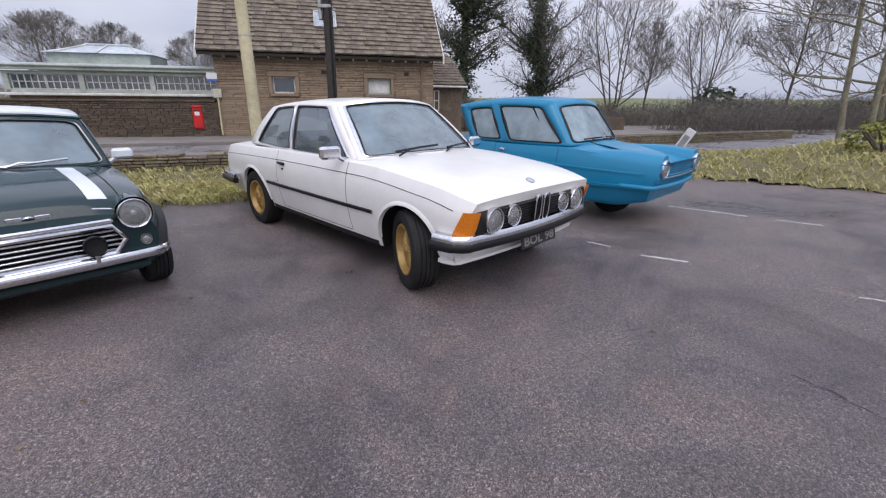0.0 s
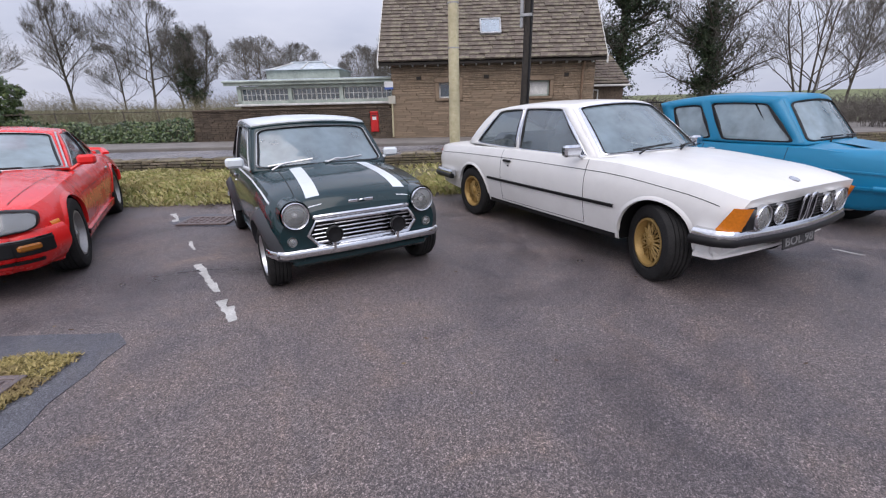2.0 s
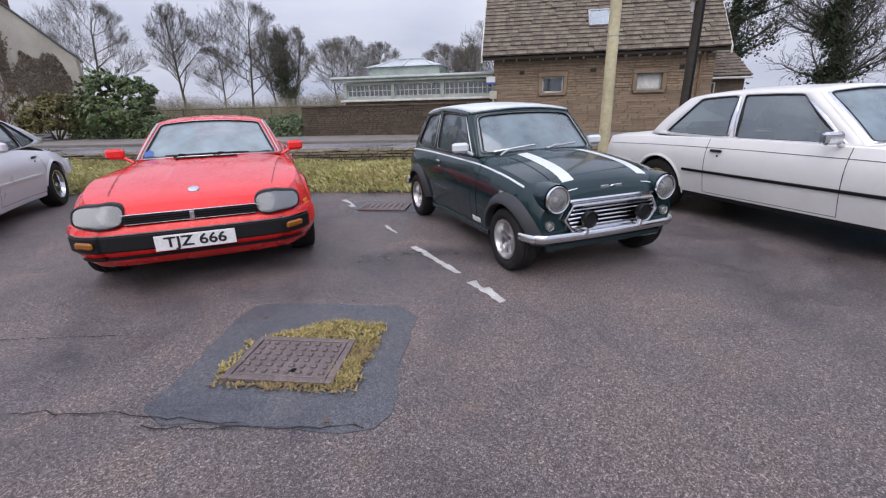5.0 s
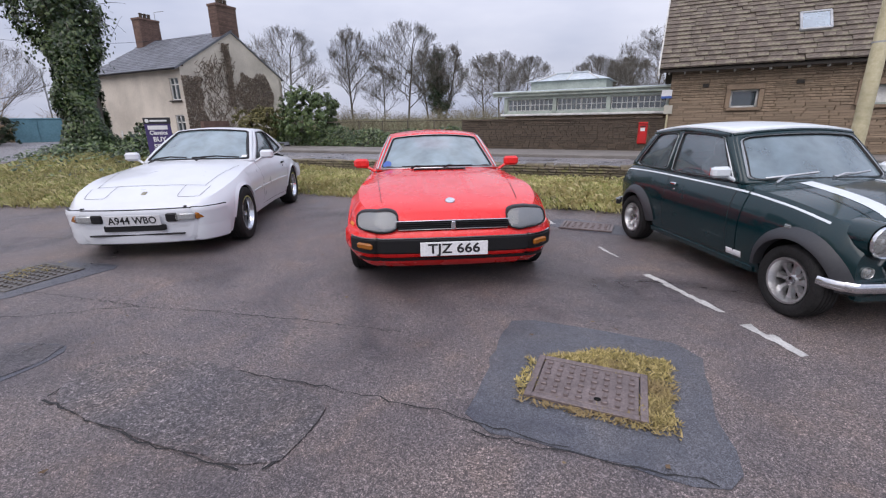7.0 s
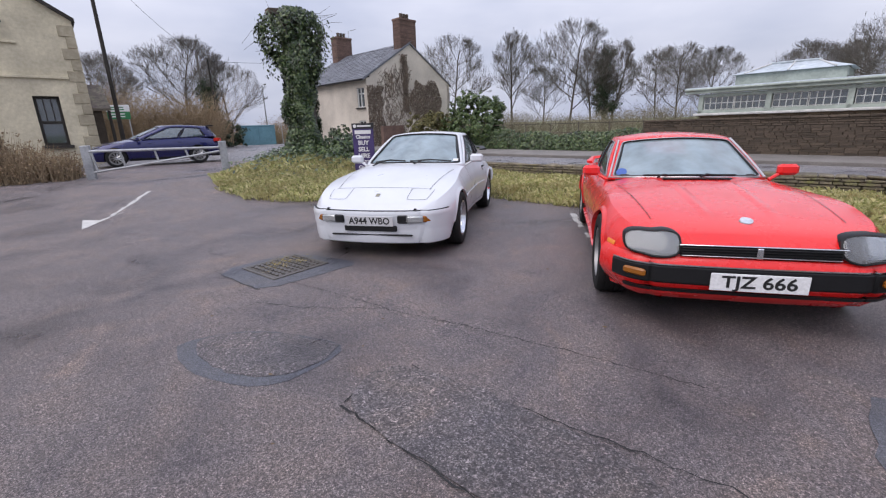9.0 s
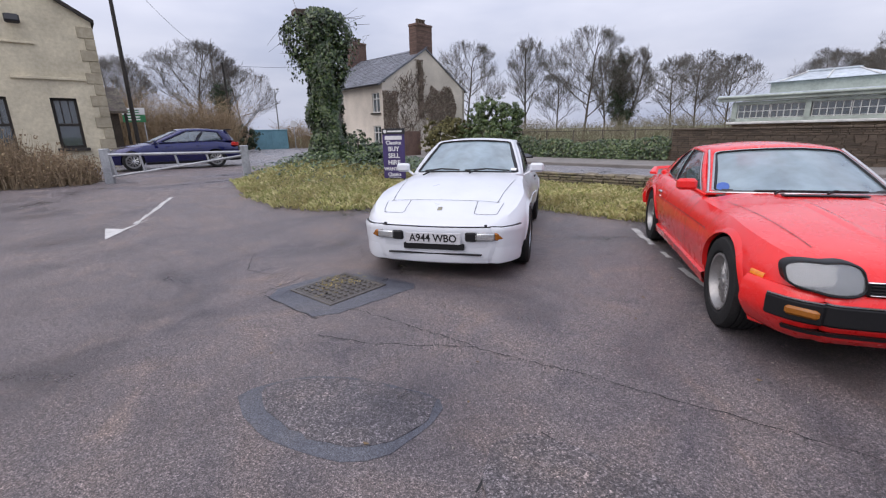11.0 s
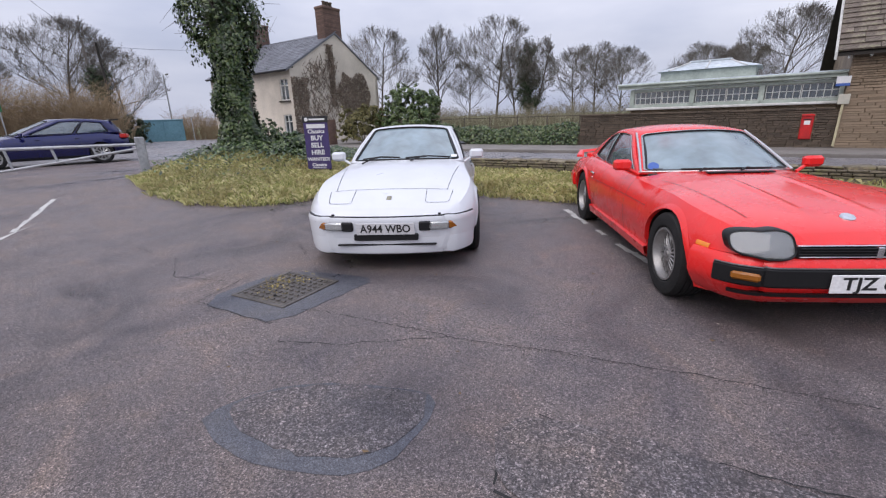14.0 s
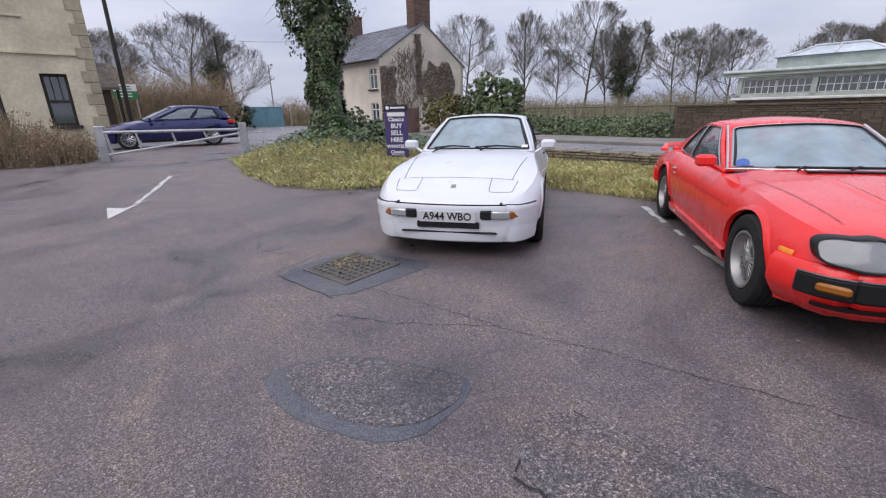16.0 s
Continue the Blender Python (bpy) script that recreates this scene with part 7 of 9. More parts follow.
base_trees = [bare_tree(4, 10.4, pose(-57, -5, 0), "tall bare broadleaf tree beyond the junction", spread=0.44, kids=(17, 7, 5, 4, 2)),
              bare_tree(8, 10.4, pose(-39.8, 30, 0.1), "broad round-crowned bare tree behind the road", spread=0.4, low=0.2),
              bare_tree(15, 10.4, pose(-45, 26.7, 0.1), "slender bare winter tree behind the road", spread=0.22, low=0.22, up=0.7),
              bare_tree(21, 8.6, pose(9.6, 30.4, 0), "pale many-stemmed bare tree by the road", spread=0.4, low=0.06, stems=4, kids=(8, 5, 4, 3), thick=0.008, up=0.55)]
for k, x, y, h, r in ((1, -44.8, 19.2, 9.4, 20), (1, -38.7, 41.7, 8.6, 110), (0, -35.8, 46.4, 8.3, 200), (2, -37.2, 33.2, 8.8, 70), (1, -29.9, 52.2, 8.4, 300), (0, -25.9, 54.0, 8.0, 40),
                      (0, -18.6, 41.2, 8.6, 250), (1, -25.2, 43.2, 6.9, 160), (1, -30.4, 33.8, 7.2, 80), (1, -22.4, 44.0, 6.8, 10), (1, -55.5, -11.5, 8.4, 190), (0, -61, -1.0, 9.0, 130), (2, -50, -9.5, 7.6, 60),
                      (2, -41.8, 35, 9.0, 210), (1, -47.5, 33, 7.6, 270), (3, 16.5, 33, 7.8, 70), (1, 21, 31, 8.2, 200), (3, 25.5, 27, 8.8, 20), (1, 28.5, 24.5, 9.0, 140), (3, 31, 19, 8.6, 310), (2, 13.8, 36, 7.2, 90)):
    k_ = h / (8.6 if k == 3 else 10.4)
    t = copy_thing(base_trees[k], pose(x, y, 0.05, 0, 0, r) @ Matrix.Diagonal((k_, k_, k_, 1)))
    t.scale = (k_, k_, k_)
    tagged(t, group="bare roadside trees")

# slim trees on the verge to the east
for k, (x, y, h, l_) in enumerate(((10.0, 12.5, 7.2, -7), (10.5, 12.2, 7.8, -4), (11.6, 13.2, 7.0, -5))):
    t = bare_tree(40 + k, h, pose(x, y, 0.1, 0, l_), "slim bare tree with pale lichened bark on the verge", LICHENBARK, spread=0.34, low=0.12, kids=(12, 5, 4, 3), thick=0.0115, up=0.2)
    tagged(t, group="slim trees on the verge")


def ivy_tree(seed, height, at, label, column=0.5, reach=0.3, leaves=12000, bare=0.5):
    """An upright trunk thick with ivy, side limbs leafy near the trunk and bare at their ends."""
    rng = random.Random(seed)
    limb, twig, sh = Shape(), Shape(), Shape()
    top = Vector((rng.uniform(-0.4, 0.4), rng.uniform(-0.4, 0.4), height))

    def stem(z):
        k = z / height
        return Vector((top.x * k * k + 0.1 * math.sin(k * 7 + seed), top.y * k * k + 0.1 * math.cos(k * 6 + seed), z))

    limb.tube([stem(height * k / 8) for k in range(9)], [height * 0.03 * (1 - 0.85 * k / 8) for k in range(9)], 8, False)
    hosts = []
    for k in range(90):
        hosts.append((stem(height * (0.04 + 0.9 * k / 90)), column * (1.0 - 0.55 * (k / 90) ** 2), 2.2))
    for _ in range(34):
        z = height * rng.uniform(0.16, 0.93)
        a = rng.uniform(0, 2 * math.pi)
        ln = height * reach * rng.uniform(0.6, 1.15) * (1.1 - 0.55 * z / height)
        d = Vector((math.cos(a), math.sin(a), rng.uniform(0.1, 0.75))).normalized()
        p, r0 = stem(z), height * 0.0075
        pts = [p]
        for k in range(7):
            d = (d + Vector((rng.uniform(-1, 1), rng.uniform(-1, 1), rng.uniform(-0.5, 1.0))) * 0.16).normalized()
            p = p + d * ln / 7
            pts.append(p)
            if k < 7 * (1 - bare):
                hosts.append((p, column * rng.uniform(0.35, 0.6), 1.4))
            for _ in range(5):
                e = (d + Vector((rng.gauss(0, 0.7), rng.gauss(0, 0.7), rng.gauss(0.25, 0.5)))).normalized()
                q1 = p + e * ln * 0.16
                q2 = q1 + (e + Vector((rng.gauss(0, 0.4), rng.gauss(0, 0.4), 0.3))).normalized() * ln * 0.16
                twig.tube([p, q1, q2], [0.016, 0.011, 0.005], 3, False)
                for _ in range(3):
                    e2 = (e + Vector((rng.gauss(0, 0.7), rng.gauss(0, 0.7), rng.gauss(0.2, 0.5)))).normalized()
                    b_ = q1.lerp(q2, rng.random())
                    twig.tube([b_, b_ + e2 * ln * 0.17], [0.008, 0.004], 3, False)
        limb.tube(pts, [r0 * (1 - 0.75 * k / 7) for k in range(8)], 5, False)
    t = thing("ivy_tree", label, "tree", at)
    part("trunk", limb, BARK, t, "trunk and limbs", 60)
    ob = new("twig_mass", quick_mesh("twig_mass", twig, TWIG))
    ob.parent = t
    tagged(ob, kind="stuff")
    clumps = []
    weights = [h[2] for h in hosts]
    for c, spread, w in rng.choices(hosts, weights, k=leaves // 24):
        o = Vector((rng.gauss(0, 1), rng.gauss(0, 1), rng.gauss(0, 1.1))) * spread * 0.75
        for _ in range(24):
            o2 = o + Vector((rng.gauss(0, 1), rng.gauss(0, 1), rng.gauss(0, 1))) * 0.17
            leaf(sh, c + o2, o2.normalized() + Vector((0, 0, 0.3)), 0.075, rng)
    ob = new("ivy", quick_mesh("ivy", sh, YEWLEAF))
    ob.parent = t
    tagged(ob, "dark ivy climbing the stem", kind="stuff")
    return t


ivy_tree(5, 12.5, pose(-0.3, 31, 0), "tall tree thick with dark ivy behind the lean-to", 0.75, 0.34, 22000, 0.2)
ivy_tree(6, 10.5, pose(4.7, 31.5, 0), "narrow tree clad in dark ivy by the road", 0.5, 0.36, 13000, 0.6)
ivy_tree(9, 6.0, pose(-50, -2.6, 0), "dark ivy-covered tree beyond the junction", 0.6, 0.3, 9000, 0.3)
ivy_tree(12, 8.0, pose(-38, 33, 0.4), "dark evergreen tree among bare trees", 0.6, 0.26, 10000, 0.1)


def bush(name, at, r, h, count, size, mat, label, seed):
    t = thing(name, label, "bush", at)
    rng = random.Random(seed)
    st = Shape()
    for k in range(7):
        a = 0.9 * k
        st.tube([(0, 0, -0.1), (math.cos(a) * r * 0.3, math.sin(a) * r * 0.3, h * 0.3), (math.cos(a) * r * 0.6, math.sin(a) * r * 0.6, h * 0.65)], [0.04, 0.03, 0.012], 5, False)
    part("stem_cluster", st, BARK, t)

    def reach(d):
        k = 0.78 + 0.38 * noise.noise(d * 1.8 + Vector((seed, 0, 0)))
        return (r * k, h * 0.62 * k)

    sh = leafy("leaves", count, reach, size, seed)
    sh.v = [(x, y, max(0.02, z + h * 0.4)) for x, y, z in sh.v]
    ob = new("foliage", quick_mesh("foliage", sh, mat))
    ob.parent = t
    tagged(ob, kind="stuff")
    return t


bush("shrub", pose(-26.6, 11.3, 0), 2.2, 3.6, 15000, 0.07, LAURELLEAF, "large rounded evergreen shrub beyond the road", 2)
bush("shrub", pose(-29.4, 9.6, 0), 1.9, 2.5, 9000, 0.07, GORSELEAF, "spreading olive-brown shrub beside the cottage", 3)
bush("shrub", pose(-31.2, 4.4, 0.1), 1.1, 1.6, 2200, 0.07, IVYLEAF, "dark garden shrub against the cottage wall", 4)
bush("shrub", pose(15.6, 29.2, 0), 1.9, 2.7, 3400, 0.09, YEWLEAF, "round dark shrub by the roadside", 5)
bush("shrub", pose(8.6, 9.6, 0.35), 0.85, 0.75, 2400, 0.035, BROOMLEAF, "low yellow-green shrub at the foot of the slim trees", 7)
bush("shrub", pose(-44.5, -1.5, 0), 1.6, 2.6, 2000, 0.1, YEWLEAF, "dark shrub beside the junction", 8)

for k, (x, y, r, h) in enumerate(((1.6, 28.5, 1.3, 1.7), (9.0, 29.5, 1.6, 1.6), (16.5, 27.5, 2.0, 2.3), (23.0, 27.0, 1.8, 2.0))):
    bush("shrub", pose(x, y, 0), r, h, 1800, 0.06, GORSELEAF if k != 2 else LAURELLEAF, "olive winter shrub behind the road" if k != 2 else "dark green shrub behind the road", 50 + k)

# brushwood hedges of fine russet stems
def brush(at, length, depth, h, count, seed, mat, label, leaf_mat_=None):
    rng = random.Random(seed)
    sh = Shape()
    for _ in range(count):
        x, y = rng.uniform(-length / 2, length / 2), rng.uniform(-depth / 2, depth / 2)
        hh = h * (0.55 + 0.5 * noise.noise(Vector((x * 0.3, y * 0.6, seed))) + rng.uniform(0, 0.35)) * (1 - 0.25 * abs(2 * y / depth))
        a = rng.uniform(0, 6.28)
        o = rng.uniform(0.15, 0.85) * hh
        sh.tube([(x, y, -0.05), (x + math.cos(a) * o * 0.4, y + math.sin(a) * o * 0.4, hh * 0.6), (x + math.cos(a) * o, y + math.sin(a) * o, hh)], [0.012, 0.008, 0.004], 3, False)
        for _k in range(2):
            f_, b_ = rng.uniform(0.35, 0.9), rng.uniform(0, 6.28)
            q = Vector((x + math.cos(a) * o * f_ * 0.8, y + math.sin(a) * o * f_ * 0.8, hh * f_))
            sh.tube([q, q + Vector((math.cos(b_), math.sin(b_), rng.uniform(-0.2, 0.8))) * hh * 0.3], [0.008, 0.004], 3, False)
    ob = new("brushwood", quick_mesh("brushwood", sh, mat))
    ob.matrix_basis = at
    return tagged(ob, label, "hedge", kind="stuff")


brush(pose(-43.5, -9.5, 0.1, 0, 0, 80), 15, 4, 4.8, 4200, 31, TWIGRED, "tall russet brushwood by the side road")
brush(pose(-56, -4, 0, 0, 0, 85), 26, 5, 3.0, 3800, 36, TWIGRED, "russet brushwood behind the junction")
brush(pose(20, 26, 0, 0, 0, 25), 22, 4, 2.1, 3600, 32, TWIG, "tangled bare hedge by the road")
brush(pose(-33, 26, 0.2, 0, 0, 25), 34, 5, 2.7, 3600, 33, BRUSHWOOD, "tangled bare undergrowth behind the road")
brush(pose(6, 27, 0, 0, 0, 15), 16, 3, 1.8, 2200, 34, TWIG, "low bare hedge behind the railings")

hedge = thing("hedge", "unclipped brown winter hedge beside the gate", "hedge", pose(-18.6, -7.6, 0.22))
rng = random.Random(77)
hs, hl_ = Shape(), Shape()
for _ in range(2600):
    s_, d_ = rng.uniform(-4.5, 1.9), rng.uniform(-0.9, 0.6)
    hh = (1.35 - 0.14 * max(0, s_ - 0.2) * 3) * rng.uniform(0.45, 1.1)
    px_, py_ = d_ - 0.25 * s_ * 0.9, s_
    a = rng.uniform(0, 6.28)
    o = 0.25 * hh
    hs.tube([(px_, py_, -0.05), (px_ + math.cos(a) * o * 0.5, py_ + math.sin(a) * o * 0.5, hh * 0.6), (px_ + math.cos(a) * o, py_ + math.sin(a) * o, hh)], [0.009, 0.006, 0.003], 3, False)
    for _k in range(4):
        t_ = rng.uniform(0.1, 1)
        leaf(hl_, Vector((px_ + math.cos(a) * o * t_ + rng.uniform(-0.1, 0.1), py_ + math.sin(a) * o * t_ + rng.uniform(-0.1, 0.1), hh * t_)), Vector((1, 0, 0.6)), 0.03, rng)
ob = new("twig_mass", quick_mesh("twig_mass", hs, TWIGRED))
ob.parent = hedge
tagged(ob, kind="stuff")
ob = new("foliage", quick_mesh("foliage", hl_, BROWNLEAF))
ob.parent = hedge
tagged(ob, kind="stuff")

# ---- ivy-smothered stump with an old board on top ----
ivy = thing("ivy_column", "tall dead trunk smothered in glossy ivy", "ivy", pose(-17.7, 0.15, 0.3))
part("trunk", Shape().tube([(0, 0, -0.3), (0.03, 0.1, 1.5), (-0.05, 0, 3), (0, -0.1, 4.1)], [0.36, 0.3, 0.34, 0.3], 12), BARK, ivy, "old trunk")
rng = random.Random(19)
sh = Shape()
prof = pchip([(-0.1, 1.5), (0.25, 1.15), (0.7, 0.58), (1.3, 0.43), (2.2, 0.47), (3.0, 0.68), (3.7, 0.78), (4.05, 0.68), (4.25, 0.3)])
for k in range(15000):
    z = rng.uniform(-0.1, 4.25)
    a = rng.uniform(0, 6.28)
    ca, sa = math.cos(a), math.sin(a)
    r = prof(z) * (0.92 + 0.6 * noise.noise(Vector((ca * 1.6, sa * 1.6, z * 1.7)))) * rng.uniform(0.82, 1.06)
    leaf(sh, Vector((ca * r, sa * r, z)), Vector((ca, sa, 0.35)), 0.055, rng)
for k in range(500):
    a, z = rng.uniform(0, 6.28), rng.uniform(2.6, 4.2)
    r = prof(z) + rng.uniform(0, 0.3)
    leaf(sh, Vector((math.cos(a) * r, math.sin(a) * r, z - rng.uniform(0, 0.25))), Vector((math.cos(a), math.sin(a), 0)), 0.05, rng)
ob = new("foliage", quick_mesh("foliage", sh, IVYLEAF))
ob.parent = ivy
tagged(ob, "dense glossy ivy leaves", kind="stuff")
part("old_board", Shape().box((0.05, 0.1, 4.15), (0.3, 1.0, 0.14), pose(0, 0, 0, 4, 0, 10), bevel=0.02), STONE_DARK, ivy, "weathered flat cap on the trunk")
st = Shape()
for k in range(26):
    a, z = rng.uniform(0, 6.28), rng.uniform(2.8, 4.2)
    r = prof(z)
    st.tube([(math.cos(a) * r * 0.8, math.sin(a) * r * 0.8, z), (math.cos(a) * (r + 0.3), math.sin(a) * (r + 0.3), z + rng.uniform(-0.1, 0.25)), (math.cos(a) * (r + 0.6), math.sin(a) * (r + 0.6), z + rng.uniform(-0.2, 0.5))], [0.009, 0.006, 0.003], 3, False)
part("stem_tangle", st, TWIG, ivy, "straggling ivy stems", kind="stuff")

bush("ivy_mound", pose(-16.8, 1.0, 0.2), 1.0, 1.0, 6500, 0.055, IVYLEAF, "dark mound of ivy at the foot of the trunk", 61)

# ivy ground cover at its foot and along the bank
rng = random.Random(23)
sh = Shape()
for k in range(9000):
    x, y = rng.gauss(-17.3, 0.9), rng.gauss(1.3, 1.1)
    if not inside(verge_poly, x, y) or x > -14.75 + 0.2 * rng.random():
        continue
    leaf(sh, Vector((x, y, verge_z(x, y) + rng.uniform(0.0, 0.28))), Vector((0.3, -0.2, 0.9)), 0.05, rng)
ob = new("ivy_ground_cover", quick_mesh("ivy_ground_cover", sh, IVYLEAF))
tagged(ob, "trailing ivy and bramble over the bank", "ivy", kind="stuff")

# ---- trade sign on the verge ----
sg_at = pose(-14.42, 0.95, verge_z(-14.42, 0.95) - 0.02, 0, 0, 52 + 0)
sign = thing("trade_sign", "upright purple sign board with white brush lettering", "sign", sg_at)
part("panel", Shape().box((0, 0, 0.62), (0.52, 0.03, 1.0), bevel=0.004), PURPLE, sign)
part("header", Shape().box((0, -0.003, 1.17), (0.54, 0.035, 0.13), bevel=0.004), BLACKSIGN, sign, "black header strip")
part("logo_bar", Shape().box((0.04, -0.022, 1.17), (0.34, 0.006, 0.035)), SIGNWHITE, sign, "pale trade mark")
part("logo_disc", Shape().lathe([(-0.026, 0.001), (-0.026, 0.04), (-0.02, 0.04)], 16, "y", at=pose(-0.19, 0, 1.17)), SIGNWHITE, sign, "pale trade mark")
part("name_bar", Shape().box((0, -0.018, 1.03), (0.4, 0.006, 0.085)), SIGNWHITE, sign, "white block of lettering")
for txt, z, size in (("Classics", 0.92, 0.115), ("BUY", 0.78, 0.14), ("SELL", 0.63, 0.14), ("HIRE", 0.48, 0.14), ("WANTED!", 0.335, 0.105), ("Classics", 0.215, 0.1)):
    words("lettering", txt, size, SIGNWHITE, sign, pose(0, -0.018, z, 90), "", 0.002, None, 0.03)
part("underline", Shape().box((0, -0.018, 0.15), (0.3, 0.005, 0.012), pose(0, 0, 0, 0, 2)), SIGNWHITE, sign)
for x in (-0.22, 0.22):
    part("leg", Shape().box((x, 0.03, 0.3), (0.04, 0.03, 0.75), bevel=0.004), DARKTIMBER, sign)

# ---- gate ----
gate = thing("field_gate", "galvanised steel barrier gate, closed", "gate", None)
GL, GR = Vector((-18.6, -5.3, 0.24)), Vector((-18.2, -2.08, 0.24))
for p in (GL, GR):
    part("post", Shape().box((p.x, p.y, p.z + 0.42), (0.2, 0.2, 0.94), bevel=0.015), GALV, gate, "square steel post")
gd = (GR - GL).normalized()
r0, r1 = GL + gd * 0.1 + Vector((0.12, 0, 0)), GR - gd * 0.1 + Vector((0.12, 0, 0))
part("top_rail", Shape().tube([r0 + Vector((0, 0, 0.74)), r1 + Vector((0, 0, 0.72))], 0.036, 8), GALV, gate)
part("lower_rail", Shape().tube([r0 + Vector((0, 0, 0.2)), r0.lerp(r1, 0.5) + Vector((0, 0, 0.4)), r1 + Vector((0, 0, 0.62))], 0.03, 8), GALV, gate)
for k, zlow in ((0.03, 0.2), (0.24, 0.27), (0.5, 0.39), (0.74, 0.5)):
    p = r0.lerp(r1, k)
    part("upright", Shape().tube([p + Vector((0, 0, zlow)), p + gd * -0.06 + Vector((0, 0, 0.73))], 0.026, 8), GALV, gate)

# ---- cream stone building at the junction ----
BA = 105.0
cb = thing("corner_building", "pale yellow stone building with a gabled end", "building", pose(-27.5, -6.75, 0.2, 0, 0, BA))
cbw = Shape()
wy = 0.15
for x0, x1, z0, z1 in ((0, 0.95, -0.3, 5.6), (1.75, 2.95, -0.3, 5.6), (3.75, 10, -0.3, 5.6), (0.95, 1.75, -0.3, 0.85), (0.95, 1.75, 2.75, 5.6), (2.95, 3.75, -0.3, 0.85), (2.95, 3.75, 2.75, 5.6)):
    cbw.box((-(x0 + x1) / 2, wy, (z0 + z1) / 2), (x1 - x0, 0.3, z1 - z0))
cbw.box((-0.15, 4.3, 2.65), (0.3, 8.0, 5.9))
cbw.add([(0, 0, 5.6), (-10, 0, 5.6), (-5, 0, 8.8), (0, 0.3, 5.6), (-10, 0.3, 5.6), (-5, 0.3, 8.8)], [(0, 1, 2), (5, 4, 3), (0, 3, 4, 1), (1, 4, 5, 2), (2, 5, 3, 0)])
part("wall", cbw, YELLOWSTONE, cb, "pale yellow stone wall", None)
rng = random.Random(4)
for z in range(13):
    for x, w in ((0.0, 0.32 if z % 2 else 0.52), (2.9, 0.3 if z % 2 else 0.2)):
        if x == 0.0:
            part("quoin", Shape().box((-x - w / 2 + 0.02, -0.012, 0.15 + z * 0.42), (w, 0.06, 0.4), bevel=0.012), PALEQUOIN, cb, "pale dressed corner stone")
part("string_course", Shape().box((-1.6, -0.04, 3.45), (2.2, 0.1, 0.1), bevel=0.01), YELLOWSTONE, cb, "stone string course")
part("roof_verge", Shape().add([(0.1, -0.15, 5.66), (-5, -0.15, 8.98), (-5, -0.15, 8.83), (0.1, -0.15, 5.52), (0.1, 8, 5.66), (-5, 8, 8.98), (-5, 8, 8.83), (0.1, 8, 5.52)], [(0, 1, 2, 3), (7, 6, 5, 4), (0, 4, 5, 1), (3, 2, 6, 7), (0, 3, 7, 4)]), DARKTIMBER, cb, "dark roof verge", None)
for xc in (1.35, 3.35):
    wfm = Shape()
    for x in (xc - 0.35, xc + 0.35):
        wfm.box((-x, 0.16, 1.8), (0.1, 0.1, 1.9), bevel=0.01)
    for z in (0.9, 1.75, 2.7):
        wfm.box((-xc, 0.16, z), (0.62, 0.09, 0.1), bevel=0.01)
    for x in (xc - 0.12, xc + 0.12):
        wfm.box((-x, 0.16, 2.22), (0.035, 0.06, 0.86))
    wnd = part("window", wfm, DARKTIMBER, cb, "dark brown timber window")
    part("pane", Shape().box((-xc, 0.18, 1.8), (0.66, 0.014, 1.8)), GLASS_DARK, wnd, "dark glass pane")
    part("sill", Shape().box((-xc, -0.02, 0.8), (1.0, 0.24, 0.12), bevel=0.01), DARKTIMBER, wnd, "dark stained sill")
    # Dark-coloured sheet in place of the shaded room.
    part("dark_backing", Shape().box((-xc, 0.29, 1.8), (0.82, 0.02, 1.94)), DARKTIMBER, wnd, "", None)
part("upper_moulding", Shape().box((-3.6, -0.03, 4.65), (3.6, 0.08, 0.07), bevel=0.01), YELLOWSTONE, cb, "thin stone moulding")
flood = thing("floodlight", "black floodlight on the stone gable", "lamp", pose(-27.5, -6.75, 0.2, 0, 0, BA) @ pose(-2.25, -0.02, 5.3))
part("head", Shape().box((0, -0.22, 0.0), (0.42, 0.2, 0.3), pose(0, 0, 0, -25), bevel=0.04), BLACKSIGN, flood)
part("bracket", Shape().tube([(0, 0.02, 0.12), (0, -0.12, 0.1), (0, -0.2, 0.0)], 0.025, 6), BLACKSIGN, flood)
annex = thing("porch_annex", "small slate-roofed annex beside the stone building", "outbuilding", pose(-29.8, -6.9, 0.2, 0, 0, BA))
part("wall", Shape().box((-0.4, 1.0, 1.1), (0.9, 2, 2.4)), STONE_DARK, annex, "", None)
part("roof", Shape().add([(-1.2, -0.2, 2.4), (0.4, -0.2, 2.4), (0.4, 2.2, 3.6), (-1.2, 2.2, 3.6), (-1.2, -0.2, 2.3), (0.4, -0.2, 2.3), (0.4, 2.2, 3.5), (-1.2, 2.2, 3.5)], [(0, 1, 2, 3), (7, 6, 5, 4), (0, 4, 5, 1), (1, 5, 6, 2), (2, 6, 7, 3), (3, 7, 4, 0)]), ROOFSTONE, annex, "dark slate roof", None)
part("post", Shape().box((0.3, -0.1, 1.1), (0.12, 0.12, 2.4), bevel=0.01), DARKTIMBER, annex, "timber porch post")

# ---- street poles, signs, hut, railings ----
def slim_pole(name, at, top, r, mat, label):
    t = thing(name, label, "pole", pose(*at))
    part("shaft", Shape().tube([(0, 0, -0.1), top], [r, r * 0.7], 8), mat, t)
    return t


